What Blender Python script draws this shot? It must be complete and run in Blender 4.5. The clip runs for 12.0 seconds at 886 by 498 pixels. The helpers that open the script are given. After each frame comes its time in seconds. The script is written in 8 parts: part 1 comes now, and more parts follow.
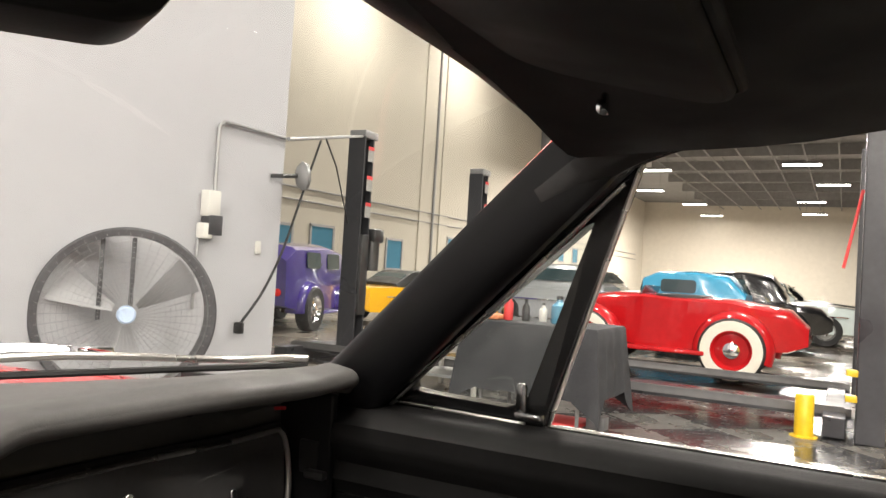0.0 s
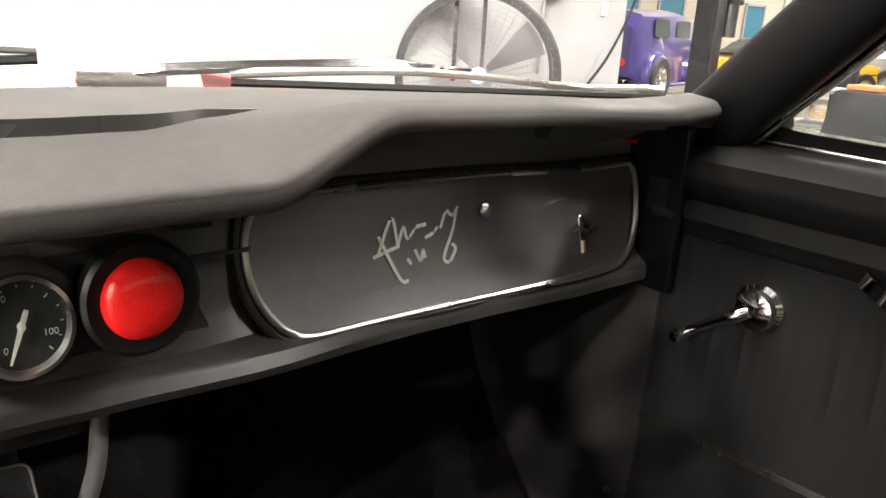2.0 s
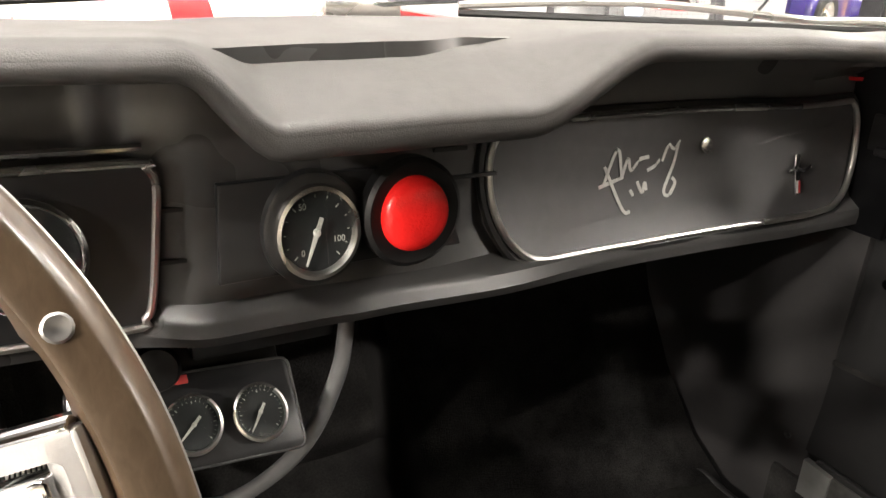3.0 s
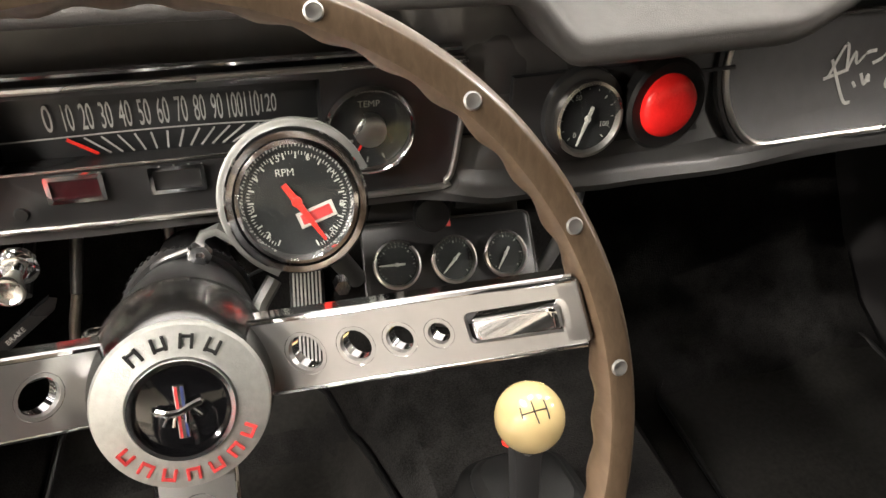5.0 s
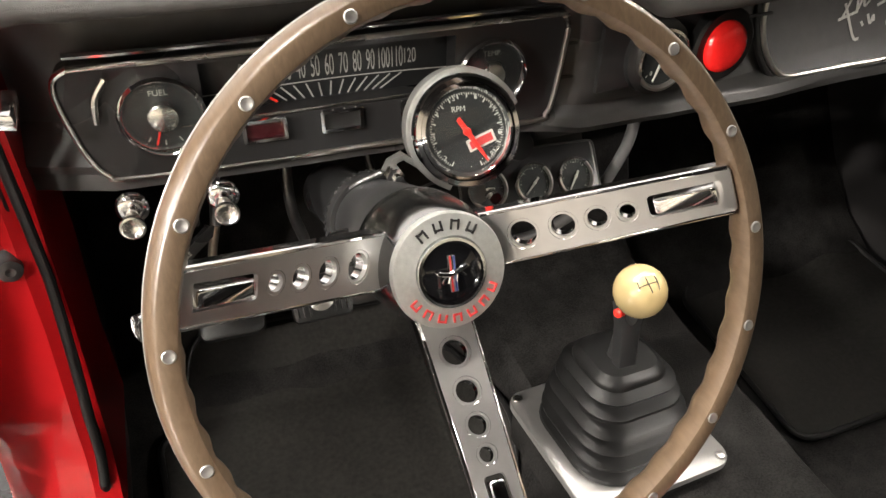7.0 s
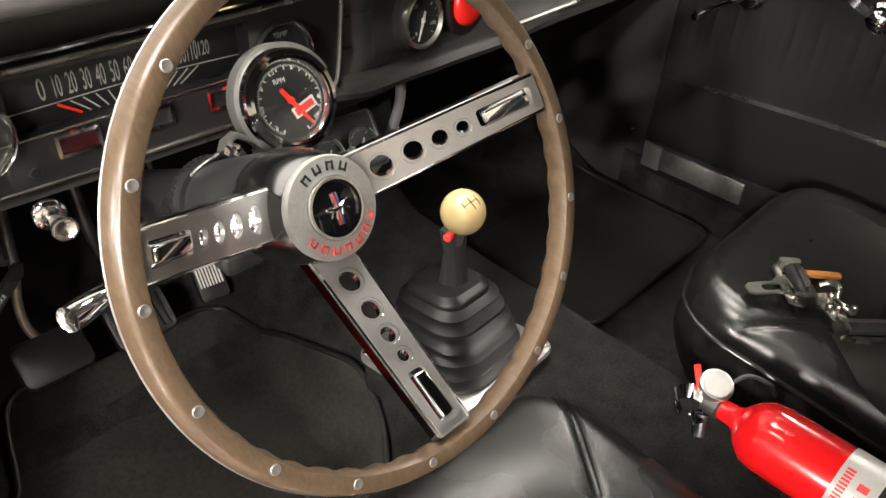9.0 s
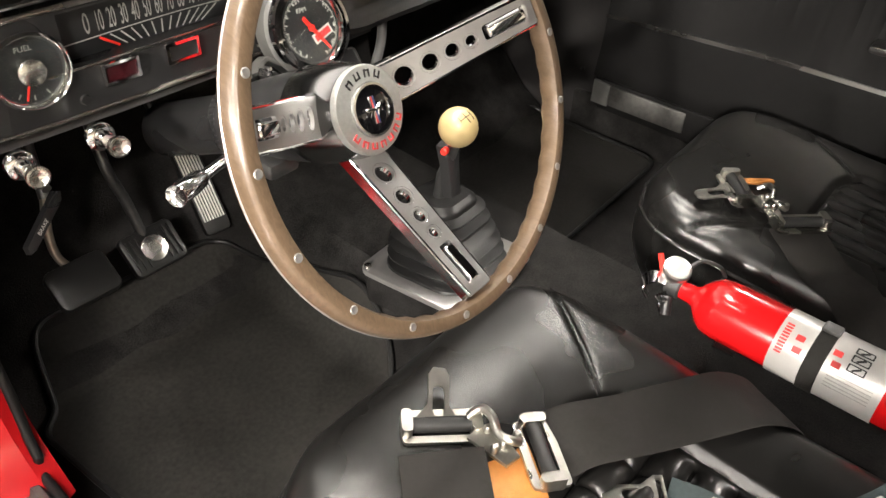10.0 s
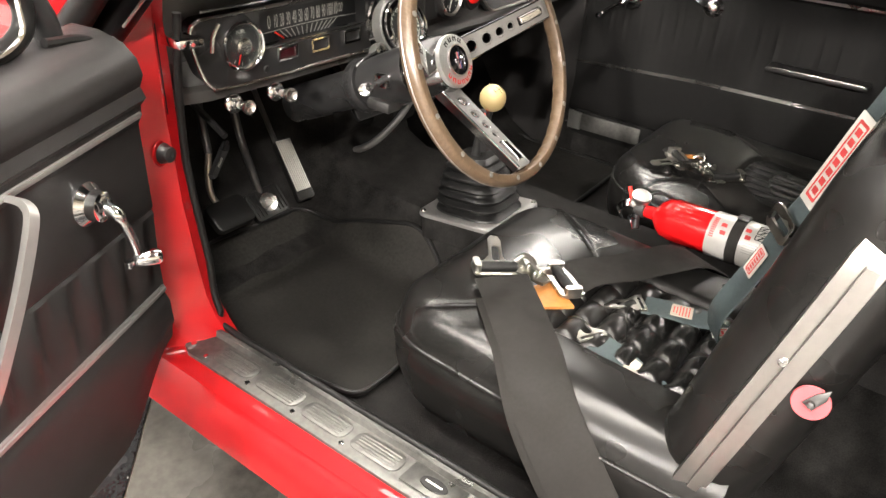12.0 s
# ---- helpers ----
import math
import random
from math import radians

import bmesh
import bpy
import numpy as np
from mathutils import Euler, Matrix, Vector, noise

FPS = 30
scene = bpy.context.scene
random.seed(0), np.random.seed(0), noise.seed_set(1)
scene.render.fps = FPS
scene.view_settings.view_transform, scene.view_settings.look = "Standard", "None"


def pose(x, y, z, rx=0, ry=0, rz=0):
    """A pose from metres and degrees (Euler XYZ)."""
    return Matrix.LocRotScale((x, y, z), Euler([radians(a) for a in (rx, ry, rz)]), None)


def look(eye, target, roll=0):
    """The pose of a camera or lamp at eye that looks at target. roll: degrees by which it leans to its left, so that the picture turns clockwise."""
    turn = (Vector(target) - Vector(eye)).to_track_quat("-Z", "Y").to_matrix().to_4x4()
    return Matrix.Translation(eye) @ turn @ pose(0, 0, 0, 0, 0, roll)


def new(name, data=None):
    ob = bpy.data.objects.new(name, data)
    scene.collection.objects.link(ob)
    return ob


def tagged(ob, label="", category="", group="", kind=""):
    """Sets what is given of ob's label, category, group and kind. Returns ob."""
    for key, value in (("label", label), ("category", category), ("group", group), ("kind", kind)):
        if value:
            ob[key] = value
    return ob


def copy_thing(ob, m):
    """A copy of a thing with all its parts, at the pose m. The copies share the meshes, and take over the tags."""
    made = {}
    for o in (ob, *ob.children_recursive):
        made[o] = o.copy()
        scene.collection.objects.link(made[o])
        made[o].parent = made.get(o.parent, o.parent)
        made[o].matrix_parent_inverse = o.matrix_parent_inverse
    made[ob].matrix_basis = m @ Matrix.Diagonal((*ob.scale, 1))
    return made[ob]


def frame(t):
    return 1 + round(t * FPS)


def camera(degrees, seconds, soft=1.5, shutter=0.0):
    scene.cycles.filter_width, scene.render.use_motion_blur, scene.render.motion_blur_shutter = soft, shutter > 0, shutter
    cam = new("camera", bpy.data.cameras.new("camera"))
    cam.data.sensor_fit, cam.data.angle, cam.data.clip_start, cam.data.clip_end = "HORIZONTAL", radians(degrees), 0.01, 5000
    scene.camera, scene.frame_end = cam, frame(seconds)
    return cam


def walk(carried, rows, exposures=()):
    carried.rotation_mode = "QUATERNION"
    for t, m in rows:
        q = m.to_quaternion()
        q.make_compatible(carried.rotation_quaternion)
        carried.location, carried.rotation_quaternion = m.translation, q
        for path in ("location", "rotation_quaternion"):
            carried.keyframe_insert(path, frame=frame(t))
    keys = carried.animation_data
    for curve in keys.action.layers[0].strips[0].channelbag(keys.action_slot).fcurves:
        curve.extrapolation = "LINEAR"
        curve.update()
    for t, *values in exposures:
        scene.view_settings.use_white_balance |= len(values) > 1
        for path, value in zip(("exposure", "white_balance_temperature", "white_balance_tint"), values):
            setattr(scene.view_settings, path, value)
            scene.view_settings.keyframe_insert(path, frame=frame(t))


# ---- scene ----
cam = camera(60.7, 12.0)
PATH = [
    (0, (-0.11, 0.179, 1.089), (1.653, 1.121, 1.149), 3.5),
    (0.5, (-0.071, 0.194, 1.061), (1.559, 1.349, 0.959), 3.5),
    (1, (-0.047, 0.206, 1.042), (1.434, 1.52, 0.76), 3.6),
    (1.5, (-0.054, 0.208, 1.025), (1.269, 1.638, 0.574), 3.4),
    (2, (-0.089, 0.21, 1.029), (1.084, 1.726, 0.458), 3.3),
    (2.5, (-0.136, 0.221, 1.022), (0.889, 1.808, 0.365), 3.0),
    (3, (-0.183, 0.235, 1.022), (0.691, 1.875, 0.283), 2.9),
    (3.2, (-0.197, 0.233, 1.027), (0.626, 1.886, 0.257), 2.9),
    (4.8, (-0.307, 0.176, 1.106), (0.21, 1.768, 0.011), 1.9),
    (5, (-0.322, 0.178, 1.105), (0.17, 1.75, -0.029), 1.8),
    (5.5, (-0.362, 0.175, 1.109), (0.088, 1.693, -0.112), 1.6),
    (6, (-0.438, 0.147, 1.136), (-0.011, 1.635, -0.131), 1.4),
    (6.5, (-0.473, 0.108, 1.158), (-0.023, 1.587, -0.111), 1.0),
    (6.7, (-0.487, 0.097, 1.165), (-0.006, 1.576, -0.092), 1.0),
    (8.3, (-0.606, 0.06, 1.175), (0.376, 1.352, 0.006), 1.7),
    (8.5, (-0.622, 0.062, 1.174), (0.419, 1.305, 0.004), 1.7),
    (9, (-0.652, 0.051, 1.164), (0.49, 1.175, -0.033), 2.1),
    (9.5, (-0.696, 0.027, 1.157), (0.499, 1.053, -0.076), 2.5),
    (10, (-0.807, 0.011, 1.177), (0.413, 0.977, -0.08), 3.0),
    (10.5, (-0.942, -0.019, 1.174), (0.305, 0.924, -0.074), 3.0),
    (11, (-1.075, -0.055, 1.185), (0.212, 0.898, -0.014), 2.9),
    (11.5, (-1.196, -0.128, 1.198), (0.148, 0.84, 0.078), 3.1),
    (12, (-1.315, -0.216, 1.191), (0.08, 0.778, 0.16), 3.1),
]
walk(cam, [(t, look(eye, target, roll)) for t, eye, target, roll in PATH], [(0, -0.2), (1, -0.2), (1.5, 0.05), (2.5, 0.85), (3.2, 0.95), (5, 0.7), (6.5, 0.65), (9, 0.45), (10.5, 0.9), (12, 0.8)])

# ---- world and lamps ----
world = bpy.data.worlds.new("garage_world")
scene.world = world
world.use_nodes = True
world.node_tree.nodes["Background"].inputs[0].default_value = (0.75, 0.85, 1.0, 1)
world.node_tree.nodes["Background"].inputs[1].default_value = 0.05
KEY_LAMPS = []


def fill_lamp(x, y, z, w, d, watts, colour=(1.0, 0.925, 0.84)):
    data = bpy.data.lights.new("hall_fill_lamp", "AREA")
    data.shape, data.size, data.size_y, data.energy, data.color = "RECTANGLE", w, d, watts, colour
    ob = new("hall_fill_lamp", data)
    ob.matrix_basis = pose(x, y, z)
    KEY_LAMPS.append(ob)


# Unseen fill lamps, added; only those from (31.9, 2.1) on hang at visible fixtures.
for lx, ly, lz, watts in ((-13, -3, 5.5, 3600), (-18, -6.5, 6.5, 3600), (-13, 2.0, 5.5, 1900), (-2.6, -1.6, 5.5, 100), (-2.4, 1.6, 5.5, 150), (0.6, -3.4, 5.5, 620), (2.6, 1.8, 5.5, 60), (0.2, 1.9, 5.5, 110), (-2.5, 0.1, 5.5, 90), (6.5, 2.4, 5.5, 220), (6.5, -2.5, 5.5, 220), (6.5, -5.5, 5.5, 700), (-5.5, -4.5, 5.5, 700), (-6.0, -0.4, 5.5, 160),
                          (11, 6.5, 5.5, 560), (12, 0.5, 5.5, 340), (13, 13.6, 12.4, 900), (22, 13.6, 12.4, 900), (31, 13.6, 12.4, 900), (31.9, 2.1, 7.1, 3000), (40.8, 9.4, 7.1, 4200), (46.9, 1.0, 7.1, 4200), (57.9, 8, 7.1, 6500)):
    fill_lamp(lx, ly, lz, 1.6, 0.5, watts)


# ---- mesh helpers ----
INV = {}


def thing(name, base, label, category, group="", m=None):
    """An Empty at its base. With m, parts are given in the thing's own space; without, in the world's."""
    ob = new(name)
    ob.empty_display_size = 0.05
    ob.matrix_basis = m if m is not None else Matrix.Translation(base)
    INV[ob] = Matrix() if m is not None else Matrix.Translation(base).inverted()
    return tagged(ob, label, category, group)


SETTLE = [False]


def between(x, xs, ys):
    return float(np.interp(x, xs, ys))


def settle(p):
    """The car's final fit, measured along the dash and along the floor."""
    x, y, z = p
    up = between(z, (0.50, 0.66), (0.0, 1.0))
    far = between(y, (0.1, 0.62), (0.0, 1.0))
    dx_up = between(x, (-0.77, -0.5, -0.35, -0.1, 0.0, 0.07, 0.43, 0.57, 0.72), (0.008, 0.003, 0.004, -0.006, -0.022, -0.028, -0.024, -0.018, -0.013))
    dy_up = between(x, (-0.75, -0.68, -0.6, -0.45, -0.35, -0.1, 0.03, 0.25, 0.43, 0.6, 0.72), (0.028, 0.024, -0.004, -0.014, -0.015, -0.020, -0.027, -0.012, -0.006, 0.008, 0.015))
    dz_up = between(x, (-0.77, -0.45, -0.1, 0.0, 0.07, 0.43, 0.57, 0.72), (0.010, 0.011, 0.009, 0.013, 0.014, 0.010, 0.002, 0.0))
    dx_low = between(x, (-0.77, -0.5, -0.1, 0.4, 0.72), (0.002, 0.002, -0.004, -0.007, -0.009))
    dy_low = between(x, (-0.77, -0.6, -0.39, -0.1, 0.4, 0.72), (-0.008, -0.015, -0.020, -0.009, 0.010, 0.026))
    dz_low = between(x, (-0.77, -0.4, -0.1, 0.4, 0.72), (0.011, 0.008, 0.004, 0.008, 0.002))
    top = between(z, (0.80, 0.90), (0.0, 1.0)) * between(x, (0.62, 0.70), (0.0, 1.0))
    dx_up, dy_up, dz_up = dx_up + (-0.045 - dx_up) * top, dy_up + (-0.008 - dy_up) * top, dz_up + (0.012 - dz_up) * top
    far += (1 - far) * top
    return Vector((x + dx_low + (dx_up - dx_low) * up * far, y + (dy_low + (dy_up - dy_low) * up) * far, z + dz_low + (dz_up - dz_low) * up * far))


def part(name, bm, material, parent, label="", smooth=True):
    mesh = bpy.data.meshes.new(name)
    if SETTLE[0]:
        for v in bm.verts:
            v.co = settle(v.co)
    bm.transform(INV[parent])
    bm.to_mesh(mesh)
    bm.free()
    mesh.materials.append(material)
    if smooth:
        mesh.polygons.foreach_set("use_smooth", [True] * len(mesh.polygons))
        mesh.set_sharp_from_angle(angle=radians(38))
    ob = new(name, mesh)
    ob.parent = parent
    INV[ob] = INV[parent]
    if label:
        ob["label"] = label
    return ob


def solid(name, bm, material, label, category, kind="", group="", smooth=True):
    """A thing that is one mesh."""
    mesh = bpy.data.meshes.new(name)
    xs = [v.co for v in bm.verts]
    base = Vector((sum(c.x for c in xs) / len(xs), sum(c.y for c in xs) / len(xs), min(c.z for c in xs)))
    bm.transform(Matrix.Translation(-base))
    bm.to_mesh(mesh)
    bm.free()
    mesh.materials.append(material)
    if smooth:
        mesh.polygons.foreach_set("use_smooth", [True] * len(mesh.polygons))
        mesh.set_sharp_from_angle(angle=radians(38))
    ob = new(name, mesh)
    ob.matrix_basis = Matrix.Translation(base)
    INV[ob] = Matrix.Translation(-base)
    return tagged(ob, label, category, group, kind)


def frame_of(origin, z_axis, x_hint=(1, 0, 0)):
    """A pose at origin with its local z along z_axis and its x near x_hint."""
    z = Vector(z_axis).normalized()
    x = Vector(x_hint)
    x = x - z * x.dot(z)
    if x.length < 0.05:
        x = z.orthogonal()
    x.normalize()
    y = z.cross(x)
    m = Matrix((x, y, z)).transposed().to_4x4()
    m.translation = origin
    return m


def add_box(bm, c, s, bevel=0.0, m=None, seg=2):
    made = bmesh.ops.create_cube(bm, size=1.0)["verts"]
    bmesh.ops.transform(bm, matrix=Matrix.Translation(c) @ Matrix.Diagonal((*s, 1)), verts=made)
    if bevel > 0:
        edges = list({e for v in made for e in v.link_edges})
        got = bmesh.ops.bevel(bm, geom=edges, offset=bevel, segments=seg, profile=0.5, affect="EDGES")
        made = list({v for f in got["faces"] for v in f.verts} | {v for v in made if v.is_valid})
    if m is not None:
        bmesh.ops.transform(bm, matrix=m, verts=made)
    return bm


def box(c, s, bevel=0.0, m=None, seg=2):
    return add_box(bmesh.new(), c, s, bevel, m, seg)


def add_rings(bm, rings, closed=True, cap=True):
    """Skin between rings of equal count."""
    rows = [[bm.verts.new(p) for p in ring] for ring in rings]
    n = len(rows[0])
    for a, b in zip(rows, rows[1:]):
        for i in range(n if closed else n - 1):
            j = (i + 1) % n
            bm.faces.new((a[i], a[j], b[j], b[i]))
    if cap and closed:
        bm.faces.new(rows[0][::-1])
        bm.faces.new(rows[-1])
    return rows


def loft(rings, closed=True, cap=True):
    bm = bmesh.new()
    add_rings(bm, rings, closed, cap)
    bmesh.ops.recalc_face_normals(bm, faces=bm.faces)
    return bm


def add_lathe(bm, profile, n=40, m=None, cap=True):
    """Turn (radius, height) pairs round local z."""
    m = m or Matrix()
    rings = [[m @ Vector((max(r, 1e-4) * math.cos(2 * math.pi * i / n), max(r, 1e-4) * math.sin(2 * math.pi * i / n), h)) for i in range(n)] for r, h in profile]
    add_rings(bm, rings, True, cap)
    return bm


def lathe(profile, n=40, m=None, cap=True):
    bm = add_lathe(bmesh.new(), profile, n, m, cap)
    bmesh.ops.recalc_face_normals(bm, faces=bm.faces)
    return bm


def smooth_line(points, steps=6):
    """Catmull-Rom through the points."""
    p = [Vector(q) for q in points]
    p = [2 * p[0] - p[1]] + p + [2 * p[-1] - p[-2]]
    out = []
    for i in range(1, len(p) - 2):
        a, b, c, d = p[i - 1:i + 3]
        for k in range(steps):
            t = k / steps
            out.append(0.5 * ((2 * b) + (c - a) * t + (2 * a - 5 * b + 4 * c - d) * t * t + (3 * b - a - 3 * c + d) * t ** 3))
    out.append(p[-2])
    return out


def add_tube(bm, points, r, n=10, closed=False):
    """A round bar along the points; r may be a list."""
    pts = [Vector(p) for p in points]
    k = len(pts)
    radii = r if isinstance(r, (list, tuple)) else [r] * k
    up = Vector((0.13, 0.21, 1)).normalized()
    rings = []
    for i, p in enumerate(pts):
        t = (pts[(i + 1) % k] - pts[i - 1]) if closed else (pts[min(i + 1, k - 1)] - pts[max(i - 1, 0)])
        t.normalize()
        up = (up - t * up.dot(t))
        if up.length < 1e-4:
            up = t.orthogonal()
        up.normalize()
        side = t.cross(up)
        rings.append([p + radii[i] * (math.cos(2 * math.pi * j / n) * up + math.sin(2 * math.pi * j / n) * side) for j in range(n)])
    if closed:
        rings.append(rings[0])
    add_rings(bm, rings, True, not closed)
    return bm


def tube(points, r, n=10, closed=False):
    bm = add_tube(bmesh.new(), points, r, n, closed)
    bmesh.ops.remove_doubles(bm, verts=bm.verts, dist=1e-5)
    bmesh.ops.recalc_face_normals(bm, faces=bm.faces)
    return bm


def add_ribbon(bm, points, sides, width, thick):
    """A flat strap along the points; sides: the direction across it at each point."""
    pts = [Vector(p) for p in points]
    rings = []
    for i, p in enumerate(pts):
        t = (pts[min(i + 1, len(pts) - 1)] - pts[max(i - 1, 0)]).normalized()
        s = Vector(sides[i])
        s = (s - t * s.dot(t)).normalized() * width / 2
        n = t.cross(s).normalized() * thick / 2
        e = s * 0.93
        rings.append([p - s, p - e + n, p + e + n, p + s, p + e - n, p - e - n])
    add_rings(bm, rings)
    return bm


def ribbon(points, sides, width, thick=0.0025):
    bm = add_ribbon(bmesh.new(), points, sides, width, thick)
    bmesh.ops.recalc_face_normals(bm, faces=bm.faces)
    return bm


def rounded(w, h, r, n=6):
    """Outline of a rounded rectangle round the origin."""
    out = []
    for cx, cy, a in ((w / 2 - r, h / 2 - r, 0), (-w / 2 + r, h / 2 - r, 90), (-w / 2 + r, -h / 2 + r, 180), (w / 2 - r, -h / 2 + r, 270)):
        out += [(cx + r * math.cos(radians(a + 90 * i / n)), cy + r * math.sin(radians(a + 90 * i / n))) for i in range(n + 1)]
    return out


def add_plate(bm, outline, z0, z1, m=None, bevel=0.0):
    """A prism on an outline in local xy, from z0 to z1, with a small bevel at the top."""
    m = m or Matrix()
    c = Vector((sum(p[0] for p in outline) / len(outline), sum(p[1] for p in outline) / len(outline)))

    def ring(z, inset):
        out = []
        for p in outline:
            v = Vector(p) - c
            out.append(m @ Vector((*(c + v * (1 - inset / max(v.length, 1e-6))), z)))
        return out
    rings = [ring(z0, 0), ring(z1 - bevel, 0)]
    if bevel:
        rings += [ring(z1 - 0.3 * bevel, 0.3 * bevel), ring(z1, bevel)]
    add_rings(bm, rings)
    return bm


def plate(outline, z0, z1, m=None, bevel=0.0):
    bm = add_plate(bmesh.new(), outline, z0, z1, m, bevel)
    bmesh.ops.recalc_face_normals(bm, faces=bm.faces)
    return bm


def pierced(outline, holes, thick, m=None):
    """A plate with holes right through it."""
    bm = bmesh.new()
    edges = []
    for loop in [outline] + holes:
        vs = [bm.verts.new((p[0], p[1], 0)) for p in loop]
        edges += [bm.edges.new((vs[i], vs[(i + 1) % len(vs)])) for i in range(len(vs))]
    bmesh.ops.triangle_fill(bm, use_beauty=True, use_dissolve=False, edges=edges)
    got = bmesh.ops.extrude_face_region(bm, geom=list(bm.faces))
    bmesh.ops.translate(bm, vec=(0, 0, thick), verts=[g for g in got["geom"] if isinstance(g, bmesh.types.BMVert)])
    bmesh.ops.recalc_face_normals(bm, faces=bm.faces)
    if m is not None:
        bm.transform(m)
    return bm


def disc_outline(cx, cy, r, n=24):
    return [(cx + r * math.cos(2 * math.pi * i / n), cy + r * math.sin(2 * math.pi * i / n)) for i in range(n)]


def sheet(f, nu, nv, thick=0.0):
    """A surface f(u, v) over the unit square; with thick, a shell below it."""
    bm = bmesh.new()
    g = [[bm.verts.new(f(i / nu, j / nv)) for j in range(nv + 1)] for i in range(nu + 1)]
    for i in range(nu):
        for j in range(nv):
            bm.faces.new((g[i][j], g[i + 1][j], g[i + 1][j + 1], g[i][j + 1]))
    if thick:
        bm.normal_update()
        bmesh.ops.solidify(bm, geom=list(bm.faces), thickness=thick)
    return bm


def letters(text, size, m, depth=0.0006, spacing=1.0):
    curve = bpy.data.curves.new("letters", "FONT")
    curve.body, curve.size, curve.extrude, curve.align_x, curve.align_y, curve.space_character = text, size, depth, "CENTER", "CENTER", spacing
    ob = bpy.data.objects.new("letters", curve)
    scene.collection.objects.link(ob)
    bpy.context.view_layer.update()
    ev = ob.evaluated_get(bpy.context.evaluated_depsgraph_get())
    bm = bmesh.new()
    bm.from_mesh(ev.to_mesh())
    ev.to_mesh_clear()
    bpy.data.objects.remove(ob)
    bpy.data.curves.remove(curve)
    bm.transform(m)
    return bm


def join(*parts):
    bm = parts[0]
    for other in parts[1:]:
        mesh = bpy.data.meshes.new("tmp")
        other.to_mesh(mesh)
        other.free()
        bm.from_mesh(mesh)
        bpy.data.meshes.remove(mesh)
    return bm


# ---- materials ----
def material(name, colour, rough=0.5, metal=0.0, vary=0.15, grain=60.0, bump=0.0, bump_scale=400.0, coat=0.0, spec=0.5, stain=0.0, sheen=0.0, coat_rough=0.05):
    """Colour with variation at two scales, uneven gloss and fine relief."""
    mat = bpy.data.materials.new(name)
    mat.use_nodes = True
    nt = mat.node_tree
    bsdf = nt.nodes["Principled BSDF"]
    bsdf.inputs["Roughness"].default_value, bsdf.inputs["Metallic"].default_value = rough, metal
    bsdf.inputs["Coat Weight"].default_value, bsdf.inputs["Coat Roughness"].default_value = coat, coat_rough
    bsdf.inputs["Specular IOR Level"].default_value, bsdf.inputs["Sheen Weight"].default_value = spec, sheen
    coord = nt.nodes.new("ShaderNodeTexCoord")
    fine, broad = nt.nodes.new("ShaderNodeTexNoise"), nt.nodes.new("ShaderNodeTexNoise")
    fine.inputs["Scale"].default_value, fine.inputs["Detail"].default_value = grain, 4
    broad.inputs["Scale"].default_value, broad.inputs["Detail"].default_value = grain / 12, 3
    for node in (fine, broad):
        nt.links.new(coord.outputs["Object"], node.inputs["Vector"])
    mix = nt.nodes.new("ShaderNodeMath")
    mix.operation = "MULTIPLY_ADD"
    mix.inputs[1].default_value = 0.5
    nt.links.new(fine.outputs["Fac"], mix.inputs[0])
    half = nt.nodes.new("ShaderNodeMath")
    half.operation = "MULTIPLY"
    half.inputs[1].default_value = 0.5
    nt.links.new(broad.outputs["Fac"], half.inputs[0])
    nt.links.new(half.outputs[0], mix.inputs[2])
    ramp = nt.nodes.new("ShaderNodeValToRGB")
    ramp.color_ramp.elements[0].position, ramp.color_ramp.elements[1].position = 0.35, 0.65
    lo, hi = 1 - vary, 1 + vary
    ramp.color_ramp.elements[0].color = (*[c * lo for c in colour], 1)
    ramp.color_ramp.elements[1].color = (*[min(c * hi, 1) for c in colour], 1)
    nt.links.new(mix.outputs[0], ramp.inputs[0])
    nt.links.new(ramp.outputs[0], bsdf.inputs["Base Color"])
    gloss = nt.nodes.new("ShaderNodeMapRange")
    gloss.inputs["From Min"].default_value, gloss.inputs["From Max"].default_value = 0.3, 0.7
    gloss.inputs["To Min"].default_value, gloss.inputs["To Max"].default_value = max(rough * (1 - 0.25 - stain), 0.02), min(rough * (1.2 + stain), 1)
    nt.links.new(broad.outputs["Fac"], gloss.inputs["Value"])
    nt.links.new(gloss.outputs[0], bsdf.inputs["Roughness"])
    if bump:
        relief, b = nt.nodes.new("ShaderNodeTexNoise"), nt.nodes.new("ShaderNodeBump")
        relief.inputs["Scale"].default_value, relief.inputs["Detail"].default_value = bump_scale, 3
        nt.links.new(coord.outputs["Object"], relief.inputs["Vector"])
        b.inputs["Strength"].default_value, b.inputs["Distance"].default_value = bump, 0.001
        nt.links.new(relief.outputs["Fac"], b.inputs["Height"])
        nt.links.new(b.outputs[0], bsdf.inputs["Normal"])
    return mat


